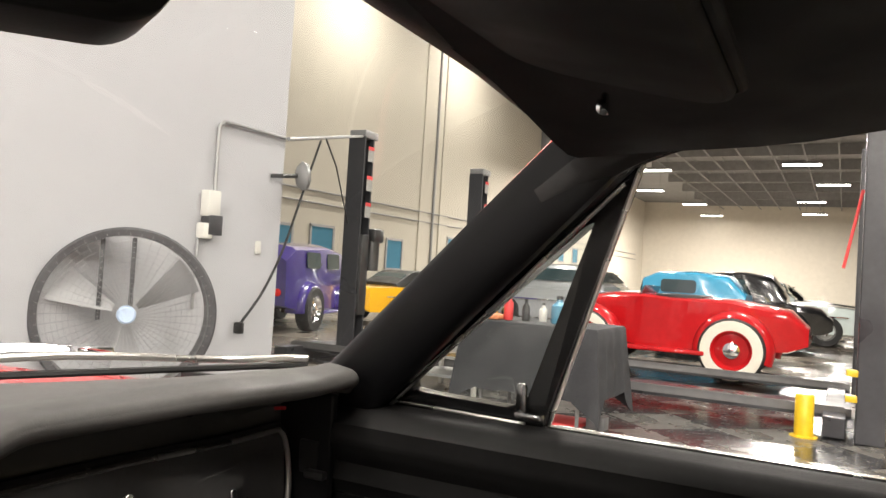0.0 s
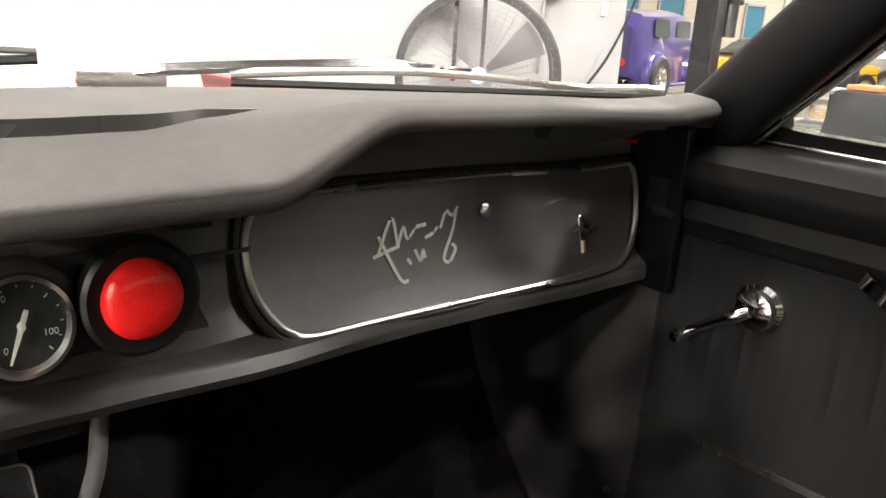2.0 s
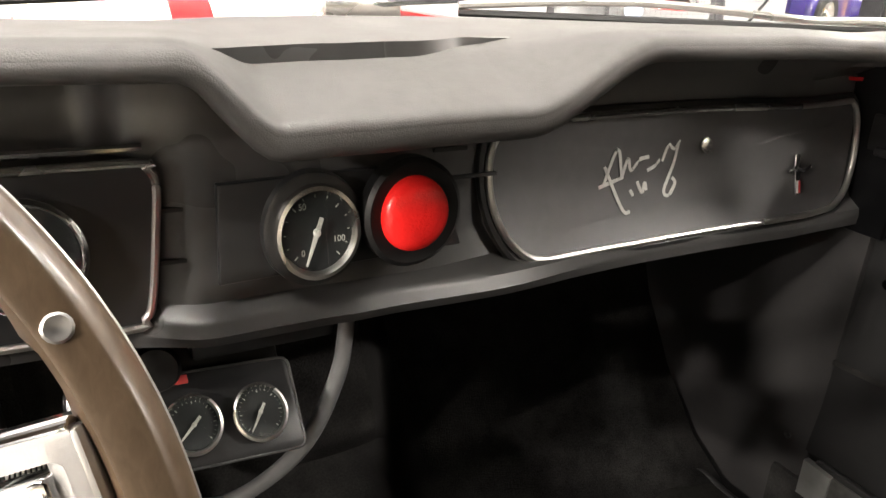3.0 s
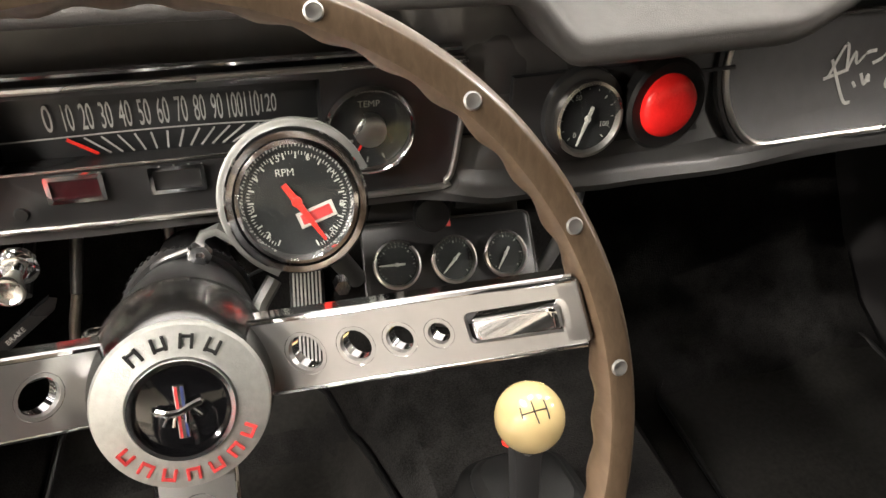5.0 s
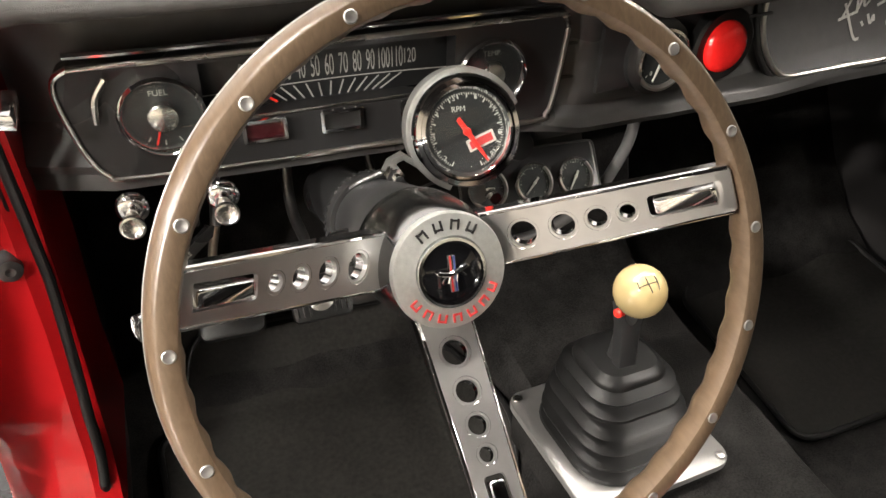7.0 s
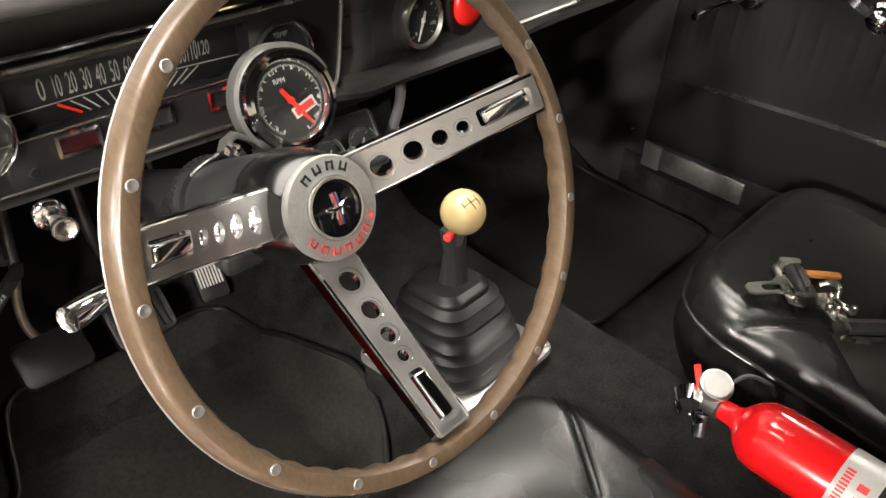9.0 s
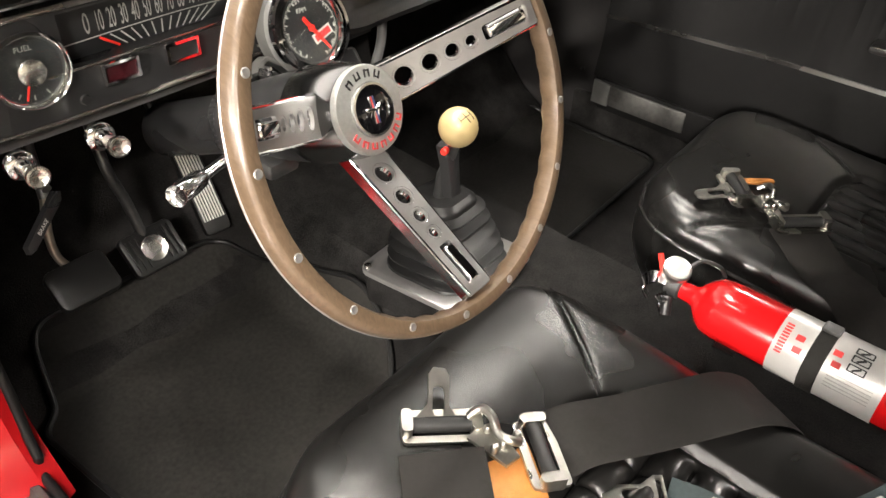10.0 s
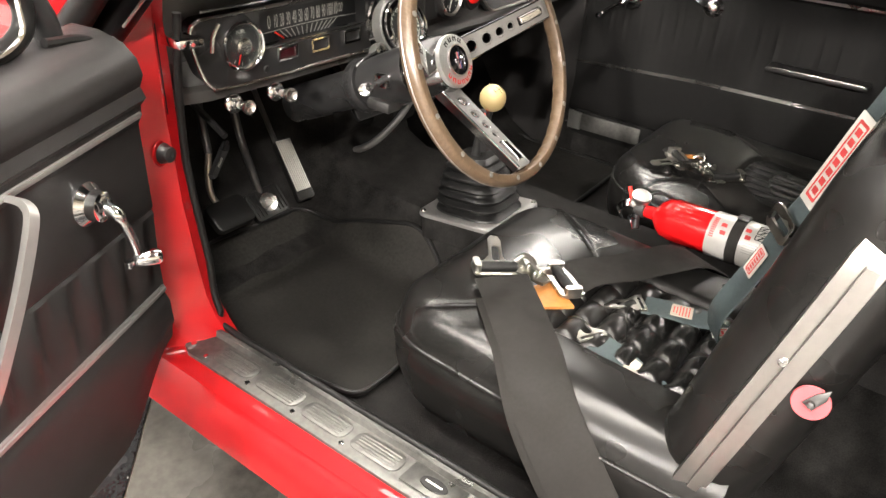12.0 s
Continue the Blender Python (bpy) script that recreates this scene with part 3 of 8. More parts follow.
def wall_electrics():
    root = thing("switch_box", (3.51, 3.88, 1.28), "white and black electrical boxes on the wall", "switch box")
    y = 3.845
    part("upper_box", box((3.51, y, 1.44), (0.11, 0.07, 0.17), 0.006), WHITE_PRINT, root, "white upper box")
    part("middle_box", box((3.53, y, 1.30), (0.12, 0.075, 0.13), 0.004), LIFT_GREY, root, "black middle box")
    part("lower_box", box((3.47, y, 1.26), (0.08, 0.07, 0.10), 0.006), WHITE_PRINT, root, "white lower box")
    pipe = thing("conduit", (3.55, 3.86, 1.9), "thin grey conduit bent along the wall", "conduit")
    part("riser", tube(smooth_line([(3.56, 3.865, 1.5), (3.56, 3.865, 1.9), (3.59, 3.865, 1.985), (3.68, 3.865, 2.0), (4.22, 3.865, 2.0)], 5), 0.013, 8), WIRE_GREY, pipe)
    part("lower_run", tube([(3.44, 3.865, 1.22), (3.43, 3.865, 0.75)], 0.011, 8), WIRE_GREY, pipe)
    box_ob = thing("outlet_box", (3.9, 3.87, 0.9), "small white wall outlet", "outlet")
    part("cover", box((4.02, 3.878, 1.18), (0.05, 0.016, 0.09), 0.004), WHITE_PRINT, box_ob)
    cable = thing("power_cable", (3.84, 3.8, 0.6), "black cable with a hanging plug", "cable")
    part("cord", tube(smooth_line([(3.84, 3.82, 0.66), (4.02, 3.80, 0.88), (4.24, 3.83, 1.19), (4.62, 4.0, 1.62), (5.10, 4.22, 2.15)], 8), 0.010, 8), RUBBER, cable)
    part("plug", box((3.83, 3.83, 0.62), (0.06, 0.05, 0.08), 0.01), RUBBER, cable)
    part("tie", tube([(5.28, 4.30, 2.20), (5.75, 4.52, 2.03), (6.6, 4.95, 1.55)], 0.008, 6), RUBBER, cable)
    air = thing("air_pipe", (5.6, 4.46, 2.28), "thin grey air pipe from the wall to the lift column", "pipe")
    part("run", tube([(4.25, 3.862, 2.0), (6.95, 5.05, 2.565)], 0.016, 8), WIRE_GREY, air)
    fan = thing("wall_fan", (4.3, 3.82, 1.74), "small round wall fan on a bracket", "fan")
    m = frame_of((4.345, 3.77, 1.735), (0.85, -0.5, 0.1))
    part("cage", lathe([(0.012, 0.035), (0.05, 0.035), (0.098, 0.018), (0.110, -0.01), (0.08, -0.04), (0.025, -0.055)], 28, m), WIRE_GREY, fan)
    for k in range(8):
        q = k * math.pi / 4
        part("guard_wire", tube([m @ Vector((0.015 * math.cos(q), 0.015 * math.sin(q), 0.040)), m @ Vector((0.06 * math.cos(q), 0.06 * math.sin(q), 0.038)), m @ Vector((0.108 * math.cos(q), 0.108 * math.sin(q), 0.008))], 0.0025, 6), DARK_STEEL, fan)
    part("bracket", tube([(4.12, 3.885, 1.71), (4.14, 3.80, 1.71), (4.30, 3.79, 1.73)], 0.016, 8), DARK_STEEL, fan)


wall_electrics()


def lift_post(x, y, h):
    root = thing("lift_post", (x, y, 0), "charcoal two-post car lift column with arms and stickers", "car lift", "lift columns")
    bm = bmesh.new()
    for dx, dy, sx, sy in ((-0.085, 0, 0.025, 0.22), (0.085, 0, 0.025, 0.22), (0, 0.1, 0.17, 0.02)):
        add_box(bm, (x + dx, y + dy, h / 2), (sx, sy, h), 0.004)
    part("column", bm, LIFT_GREY, root, smooth=False)
    part("base_plate", box((x, y, 0.015), (0.5, 0.6, 0.03), 0.004), LIFT_GREY, root, smooth=False)
    part("carriage", box((x, y - 0.05, 1.0), (0.14, 0.18, 0.9), 0.01), DARK_STEEL, root)
    part("top_cap", box((x + 0.04, y, h + 0.03), (0.26, 0.22, 0.09), 0.01), WIRE_GREY, root, "pale grey top cap")
    part("power_unit", join(box((x + 0.22, y - 0.1, 1.45), (0.2, 0.16, 0.16), 0.03), lathe([(0.08, 0), (0.08, 0.34)], 20, pose(x + 0.2, y - 0.1, 1.05))), DARK_STEEL, root)
    for k, z in enumerate((2.35, 2.02, 1.72)):
        part("sticker", box((x, y - 0.134, z), (0.11, 0.004, 0.16)), GREY_PRINT, root, "pale warning sticker", smooth=False)
        part("sticker", box((x, y - 0.137, z + 0.07), (0.11, 0.004, 0.04)), RED_INK, root, "red sticker band", smooth=False)
    return root


lift_post(6.96, 5.08, 2.55)
lift_post(9.9, 5.0, 2.55)


def drive_on_lift():
    root = thing("drive_on_lift", (7.5, 2.4, 0), "low drive-on car lift with black runways and posts", "car lift")
    for x in (6.95, 8.85):
        part("runway", box((x, 2.9, 0.15), (0.48, 5.6, 0.07), 0.006), LIFT_GREY, root, smooth=False)
        part("edge_rail", box((x - 0.246, 2.9, 0.175), (0.012, 5.6, 0.06)), STEEL_BEAM, root, "worn edge rail", smooth=False)
        part("edge_strip", box((x - 0.255, 2.9, 0.21), (0.01, 5.5, 0.012)), STEEL_BEAM, root, "grey edge strip", smooth=False)
    for y in (0.22, 5.6):
        part("cross_member", box((7.85, y, 0.09), (2.9, 0.16, 0.16), 0.01), LIFT_GREY, root, smooth=False)
    for x, y, mat, w in ((6.42, -0.02, LIFT_GREY, 0.2), (9.3, -0.02, LIFT_GREY, 0.2)):
        part("post", box((x, y, 1.35), (w, w, 2.7), 0.01), mat, root, smooth=False)
    for z in (0.33, 0.52):
        part("hinge", box((6.36, 0.11, z), (0.09, 0.08, 0.05), 0.006), YELLOW, root, "yellow hinge block")
    part("bracket", tube([(6.40, 0.09, 1.9), (6.36, 0.2, 1.3)], 0.012, 8), RED_INK, root, "red hose")
    pole = thing("yellow_post", (6.62, -0.36, 0), "tall yellow safety post", "post")
    part("pole", box((6.62, -0.36, 1.5), (0.28, 0.28, 3.0), 0.02), YELLOW, pole, smooth=False)
    part("base", box((6.62, -0.36, 0.25), (0.34, 0.34, 0.5), 0.02), YELLOW, pole, smooth=False)
    boll = thing("bollard", (6.35, 0.42, 0), "short yellow steel bollard on the floor", "bollard")
    part("tube", lathe([(0.065, 0.0), (0.068, 0.02), (0.068, 0.31), (0.06, 0.325), (0.0, 0.325)], 28, pose(6.35, 0.42, 0)), YELLOW, boll)
    part("base", lathe([(0.10, 0.0), (0.10, 0.012), (0.07, 0.014)], 28, pose(6.35, 0.42, 0)), YELLOW, boll)


drive_on_lift()


def table():
    root = thing("folding_table", (5.35, 2.4, 0), "folding table with thin metal legs", "table")
    part("tabletop", box((5.35, 2.17, 0.735), (0.72, 0.98, 0.03), 0.006), WHITE_PRINT, root, smooth=False)
    for x in (5.06, 5.62):
        for y in (1.8, 2.55):
            part("leg", tube([(x, y, 0), (x, y, 0.72)], 0.014, 8), WIRE_GREY, root)
    cloth = thing("tablecloth", (5.35, 2.4, 0.75), "charcoal tablecloth hanging in folds over the table", "tablecloth")
    bm = bmesh.new()
    rings = []
    n = 96
    outline = []
    for i in range(n):
        s = 4 * i / n
        k, f = int(s), s - int(s)
        cs = [(4.98, 1.67), (5.72, 1.67), (5.72, 2.68), (4.98, 2.68)]
        a, b = Vector(cs[k]), Vector(cs[(k + 1) % 4])
        outline.append(a + (b - a) * f)
    c = Vector((5.35, 2.17))
    rnd = random.Random(5)
    phase = [rnd.uniform(0, 6.28) for _ in range(4)]
    for z, out in ((0.758, -0.02), (0.755, 0.0), (0.74, 0.012), (0.6, 0.02), (0.42, 0.035), (0.26, 0.045)):
        ring = []
        for i, p in enumerate(outline):
            d = (p - c).normalized()
            wave = math.sin(i * 0.9 + phase[0]) + 0.7 * math.sin(i * 0.47 + phase[1])
            corner = max(0, 1 - 6 * min(abs(i / n * 4 - q) for q in (0, 1, 2, 3, 4)))
            drop = (0.758 - z)
            q = p + d * (out + 0.03 * wave * drop + 0.12 * corner * drop)
            ring.append((q.x, q.y, max(z - corner * drop * 0.35 + 0.02 * drop * wave, 0.03)))
        rings.append(ring)
    add_rings(bm, rings[::-1], True, False)
    bm.faces.new([v for v in bm.verts][-n:])
    bmesh.ops.recalc_face_normals(bm, faces=bm.faces)
    part("cloth", bm, CLOTH_BLACK, cloth)
    items = ((5.15, 2.40, 0.035, 0.20, "bottle", RED_INK, "red spray bottle"), (5.2, 2.02, 0.06, 0.20, "jug", WINDOW_BLUE, "blue plastic jug"), (5.3, 1.92, 0.07, 0.26, "jug", material("lilac_plastic", (0.33, 0.30, 0.62), 0.4), "lilac plastic jug"),
             (5.2, 2.28, 0.03, 0.16, "bottle", BLACK_INK, "black bottle"), (5.3, 2.18, 0.03, 0.14, "bottle", WHITE_PRINT, "white bottle"))
    for x, y, r, h, name, mat, label in items:
        root = thing(name, (x, y, 0.76), label + " on the table", "bottle")
        part("body", lathe([(r * 0.9, 0), (r, 0.01), (r, h * 0.65), (r * 0.4, h * 0.8), (r * 0.35, h * 0.88)], 20, pose(x, y, 0.76)), mat, root)
        part("cap", lathe([(r * 0.42, h * 0.88), (r * 0.42, h), (r * 0.3, h * 1.02)], 16, pose(x, y, 0.76)), WHITE_PRINT if mat is RED_INK else BLACK_INK, root)
    root = thing("cloth_pile", (5.2, 2.54, 0.76), "folded orange cloths on the table", "cloth")
    part("fold", box((5.15, 2.54, 0.778), (0.24, 0.22, 0.035), 0.012), material("orange_cloth", (0.62, 0.22, 0.10), 0.8, vary=0.15), root)
    root = thing("red_mat", (5.15, 1.5, 0), "red pad and white boxes under the table", "box")
    part("pad", box((5.4, 2.1, 0.02), (0.35, 0.5, 0.04), 0.015), RED_INK, root)
    part("carton", box((5.4, 1.75, 0.05), (0.12, 0.14, 0.10), 0.008), STEEL_BEAM, root)
    root = thing("metal_rack", (6.25, 3.35, 0), "light metal trolley with shelves", "trolley")
    for x in (6.0, 6.5):
        for y in (3.05, 3.65):
            part("upright", box((x, y, 0.36), (0.035, 0.035, 0.72)), WHITE_PRINT, root, smooth=False)
    for z in (0.15, 0.4, 0.68):
        part("shelf", box((6.25, 3.35, z), (0.55, 0.66, 0.03), 0.004), WIRE_GREY, root, smooth=False)


table()

# ---- the red car ----
def step(a, b, x):
    t = min(max((x - a) / (b - a), 0.0), 1.0)
    return t * t * (3 - 2 * t)


def floor_z(x):
    """Height of the carpet over the pan and the tunnel; the pan is lower on the passenger's side."""
    d = abs(x + 0.03)
    pan = between(x, (-0.2, 0.25), (0.276, 0.240))
    return pan + (0.416 - pan) * (1 - step(0.12, 0.235, d))


SETTLE[0] = True
car = thing("car", (0, 0.3, 0.0), "red classic coupe with cream stripes, driver's door open", "car")


def car_floor():
    path = [(-1.25, 0.0), (-0.9, 0.0), (-0.4, 0.0), (0.0, 0.0), (0.4, 0.0), (0.7, 0.0), (0.86, 0.01), (0.94, 0.06), (1.02, 0.16), (1.09, 0.28), (1.13, 0.4), (1.14, 0.55), (1.14, 0.73)]

    def f(u, v):
        s = v * (len(path) - 1)
        k = min(int(s), len(path) - 2)
        y, h = (path[k][i] + (path[k + 1][i] - path[k][i]) * (s - k) for i in (0, 1))
        x = -0.70 + 1.40 * u
        low = 0.276 if x < 0 else 0.240
        b = floor_z(x) - low
        up = 1 - step(0.0, 0.35, h)
        w = 0.004 * noise.noise((x * 14, y * 14, h * 14))
        return (x, y - 1.25 * b * (1 - up) + w, low + h * (0.885 - low) / 0.73 + b * up + w)
    part("carpet", sheet(f, 70, 60, 0.012), CARPET, car, "black cut-pile carpet")
    for s in (-1, 1):
        part("kick_panel", box((s * (0.700 if s < 0 else 0.7325), 0.965, 0.54), (0.03, 0.42, 0.66), 0.008), VINYL_DOOR, car)
        part("quarter_trim", box((s * 0.712, -0.80, 0.58), (0.03, 0.9, 0.78), 0.008), VINYL_DOOR, car)
    part("bulkhead", box((0, -1.26, 0.6), (1.42, 0.04, 0.8), 0.01), VINYL_DOOR, car)
    part("rear_shelf", box((0, -1.55, 0.97), (1.42, 0.6, 0.03), 0.008), VINYL_DOOR, car)
    for s, z in ((-1, 0.604), (1, 0.547), (1, 0.392)):
        part("screw", lathe([(0.006, 0), (0.005, 0.004), (0.0, 0.005)], 12, frame_of((s * (0.697 if s < 0 else 0.712), 0.785, z), (-s, 0, 0))), CHROME, car)


car_floor()


def rocker(s):
    inner = 0.690 if s < 0 else 0.765
    prof = [(inner, 0.355), (inner + 0.010, 0.372), (0.775, 0.374), (0.797, 0.366), (0.808, 0.345), (0.812, 0.30), (0.806, 0.258), (0.77, 0.246), (inner + 0.01, 0.258)]
    rings = [[(s * x, y, z) for x, z in prof] for y in (-1.2, -0.6, 0.0, 0.4, 0.70, 0.80, 1.3)]
    part("rocker_panel", loft(rings), RED_PAINT, car, "glossy red rocker panel")
    if s > 0:
        part("sill_carpet", box((0.735, 0.05, 0.27), (0.06, 1.5, 0.14), 0.01), CARPET, car)
        part("sill_trim", box((0.706, 0.0, 0.352), (0.012, 1.46, 0.074), 0.003), DOOR_SHADED, car)
        part("sill_plate", box((0.702, 0.625, 0.356), (0.012, 0.22, 0.050), 0.003), SILL_ALU, car, "dull aluminium sill plate")
        part("sill_tip", plate([(0.70, 0.33), (0.742, 0.33), (0.742, 0.385), (0.728, 0.384), (0.700, 0.382)], 0.0, 0.010, Matrix(((0, 0, -1, 0.702), (1, 0, 0, 0), (0, 1, 0, 0), (0, 0, 0, 1)))), ALU, car)
        return
    # scuffed sill plate with raised ribbed bars
    y0, y1 = -0.42, 0.705
    prof = [(0.698, 0.380), (0.703, 0.388), (0.711, 0.388), (0.716, 0.381), (0.760, 0.380), (0.770, 0.378), (0.772, 0.372)]
    rings = [[(s * x, y, z) for x, z in prof] + [(s * x, y, z - 0.003) for x, z in prof[::-1]] for y in (y0, 0.0, 0.35, 0.62, 0.68)]
    rings.append([(s * (x if x < 0.735 else x - 0.012), y1, z) for x, z in prof] + [(s * (x if x < 0.735 else x - 0.012), y1, z - 0.003) for x, z in prof[::-1]])
    sill = part("sill_plate", loft(rings), SILL_ALU, car, "scuffed ribbed aluminium sill plate")
    for k in range(10):
        yc = 0.598 - 0.1015 * k
        if k == 4:
            part("badge_plate", box((s * 0.738, yc, 0.3818), (0.040, 0.092, 0.003), 0.001), SILL_ALU, sill)
            part("badge", lathe([(0.001, 0.002), (0.014, 0.0018), (0.015, 0)], 28, Matrix.Translation((s * 0.738, yc, 0.383)) @ Matrix.Diagonal((0.75, 1.55, 1, 1))), BLACK_INK, sill, "dark oval badge with illegible script")
            part("badge", box((s * 0.738, yc, 0.3853), (0.003, 0.028, 0.0006)), WHITE_PRINT, sill, "pale script bar", smooth=False)
            continue
        bm = bmesh.new()
        for q in range(5):
            pts = [(s * (0.727 + 0.0055 * q), yc - 0.036 + 0.072 * i / 8, 0.3815 + 0.0006 * math.sin(math.pi * i / 8)) for i in range(9)]
            add_tube(bm, pts, 0.0020, 6)
        part("pad", plate([(s * 0.738 + px, yc + py) for px, py in rounded(0.036, 0.090, 0.014, 5)], 0.3785, 0.3822, None, 0.0015), SILL_ALU, sill, "raised pressed pad")
        part("rib", bm, SILL_ALU, sill)
        part("screw", lathe([(0.0045, 0), (0.004, 0.0025), (0.0, 0.003)], 10, pose(s * 0.760, yc + 0.051, 0.380)), CHROME, sill)
    part("screw", lathe([(0.0055, 0), (0.005, 0.003), (0.0, 0.0035)], 12, pose(s * 0.752, 0.690, 0.380)), CHROME, sill)
    # rubber door seal along the inner edge
    pts = [(s * 0.694, -0.4, 0.385), (s * 0.694, 0.62, 0.385), (s * 0.688, 0.70, 0.41), (s * 0.682, 0.722, 0.50), (s * 0.680, 0.720, 0.75), (s * 0.678, 0.70, 0.90)]
    part("door_seal", tube(smooth_line(pts, 6), 0.0058, 10), RUBBER, car, "black rubber door seal")


for side in (-1, 1):
    rocker(side)


def hinge_pillar(s):
    rings = []
    for z, fl in ((0.36, 0.075), (0.385, 0.05), (0.41, 0.028), (0.44, 0.012), (0.48, 0.003), (0.6, 0), (0.75, 0), (0.88, 0.0), (0.93, 0.01)):
        lean = 0.02 * step(0.45, 0.9, z)
        rings.append([(s * x, y, z) for x, y in ((0.674, 0.742 - fl), (0.700, 0.728 - fl), (0.736, 0.742 - fl), (0.760, 0.752 - fl * 0.8), (0.800 - lean, 0.775 - fl * 0.4), (0.806 - lean, 0.82), (0.806 - lean, 0.90), (0.674, 0.90))])
    part("hinge_pillar", loft(rings), RED_PAINT, car, "glossy red door jamb")
    m = frame_of((s * 0.713, 0.730, 0.688), (-0.25 * s, -1, 0))
    part("bump_stop", lathe([(0.017, 0), (0.017, 0.004), (0.013, 0.009), (0.012, 0.016), (0.005, 0.018), (0, 0.016)], 24, m), DARK_STEEL, car, "dark door bump stop")
    part("bump_stop", lathe([(0.022, 0), (0.021, 0.002), (0.016, 0.0025)], 24, m), RED_PAINT, car)


hinge_pillar(-1)


def a_pillar(s):
    lo, hi = Vector((s * 0.745, 0.742, 0.925)), Vector((s * 0.700, 0.425, 1.222))
    d = (hi - lo).normalized()
    across = Vector((0, 1, 0)) - d * d.y
    across.normalize()
    inward = d.cross(across) * (1 if d.cross(across).x * s < 0 else -1)
    rings = []
    for k in range(9):
        t = -0.12 + 1.16 * k / 8
        p = lo + (hi - lo) * t
        p = p - across * 0.0055
        w = 0.0445 - 0.006 * t
        r = []
        for i in range(16):
            a = 2 * math.pi * i / 16
            r.append(p + across * (w * math.copysign(abs(math.cos(a)) ** 0.7, math.cos(a))) + inward * (0.024 * math.copysign(abs(math.sin(a)) ** 0.7, math.sin(a))))
        rings.append(r)
    trim = part("a_pillar", loft(rings), PILLAR_BLACK, car, "black windscreen pillar trim")
    seam = [lo + (hi - lo) * t - across * 0.0525 - inward * 0.01 for t in (0.02, 0.3, 0.6, 0.98)]
    part("bead", tube(seam, 0.0028, 8), STAINLESS, trim, "thin bright bead")
    part("screw", lathe([(0.0075, 0), (0.006, 0.003), (0, 0.004)], 14, frame_of((s * 0.684, 0.432, 1.196), tuple(inward + across * -0.2))), DARK_STEEL, trim)
    # outer windscreen post
    out = [lo + (hi - lo) * t - inward * 0.045 + across * 0.02 for t in (-0.25, 0.2, 0.6, 1.05)]
    part("windscreen_post", tube(out, [0.034, 0.03, 0.028, 0.026], 12), RED_PAINT, car, "red windscreen post")
    gut = [lo + (hi - lo) * t - inward * 0.055 - across * 0.025 for t in (-0.15, 0.2, 0.6, 1.05)]
    part("weatherstrip", tube(gut, [0.022, 0.018, 0.016, 0.016], 10), RUBBER, car, "black rubber weatherstrip")


for side in (-1, 1):
    a_pillar(side)


def roof():
    def under(u, v):
        x = -0.66 + 1.32 * u
        y = 0.425 - v * 1.70
        z = 1.246 + 0.03 * (1 - (x / 0.66) ** 2) - 0.03 * step(0.0, 0.25, 0.25 - v) + 0.0025 * math.sin(v * 40)
        return (x, y, z)
    part("headliner", sheet(under, 40, 40, -0.008), HEADLINER, car, "black fabric headliner")

    def skin(u, v):
        x = -0.72 + 1.44 * u
        return (x, 0.44 - 0.02 * (x / 0.7) ** 2 - v * 1.75, 1.292 + 0.035 * (1 - (x / 0.72) ** 2))
    part("roof_panel", sheet(skin, 24, 24, 0.003), RED_PAINT, car, "glossy red roof panel")
    for s in (-1, 1):
        pts = smooth_line([(s * 0.710, 0.475, 1.170), (s * 0.702, 0.425, 1.202), (s * 0.695, 0.375, 1.228), (s * 0.690, 0.31, 1.247), (s * 0.685, 0.22, 1.256), (s * 0.682, 0.05, 1.260), (s * 0.682, -0.4, 1.262), (s * 0.68, -0.95, 1.22), (s * 0.70, -1.4, 1.02)], 6)
        part("roof_rail", tube(pts, 0.027, 12), VINYL_DOOR, car)
        part("drip_rail", tube([p + Vector((s * 0.012, 0, -0.026)) for p in pts], 0.004, 6), STAINLESS, car, "thin bright drip rail")
    pts = [(x, 0.428, 1.253) for x in (-0.70, -0.5, -0.25, 0, 0.25, 0.5, 0.70)]
    part("header", tube(smooth_line(pts, 4), 0.024, 12), VINYL_DOOR, car)
    part("rear_window", sheet(lambda u, v: (-0.62 + 1.24 * u, -1.25 - 0.55 * v, 1.24 - 0.26 * v), 8, 8), GLASS, car).visible_shadow = False


roof()


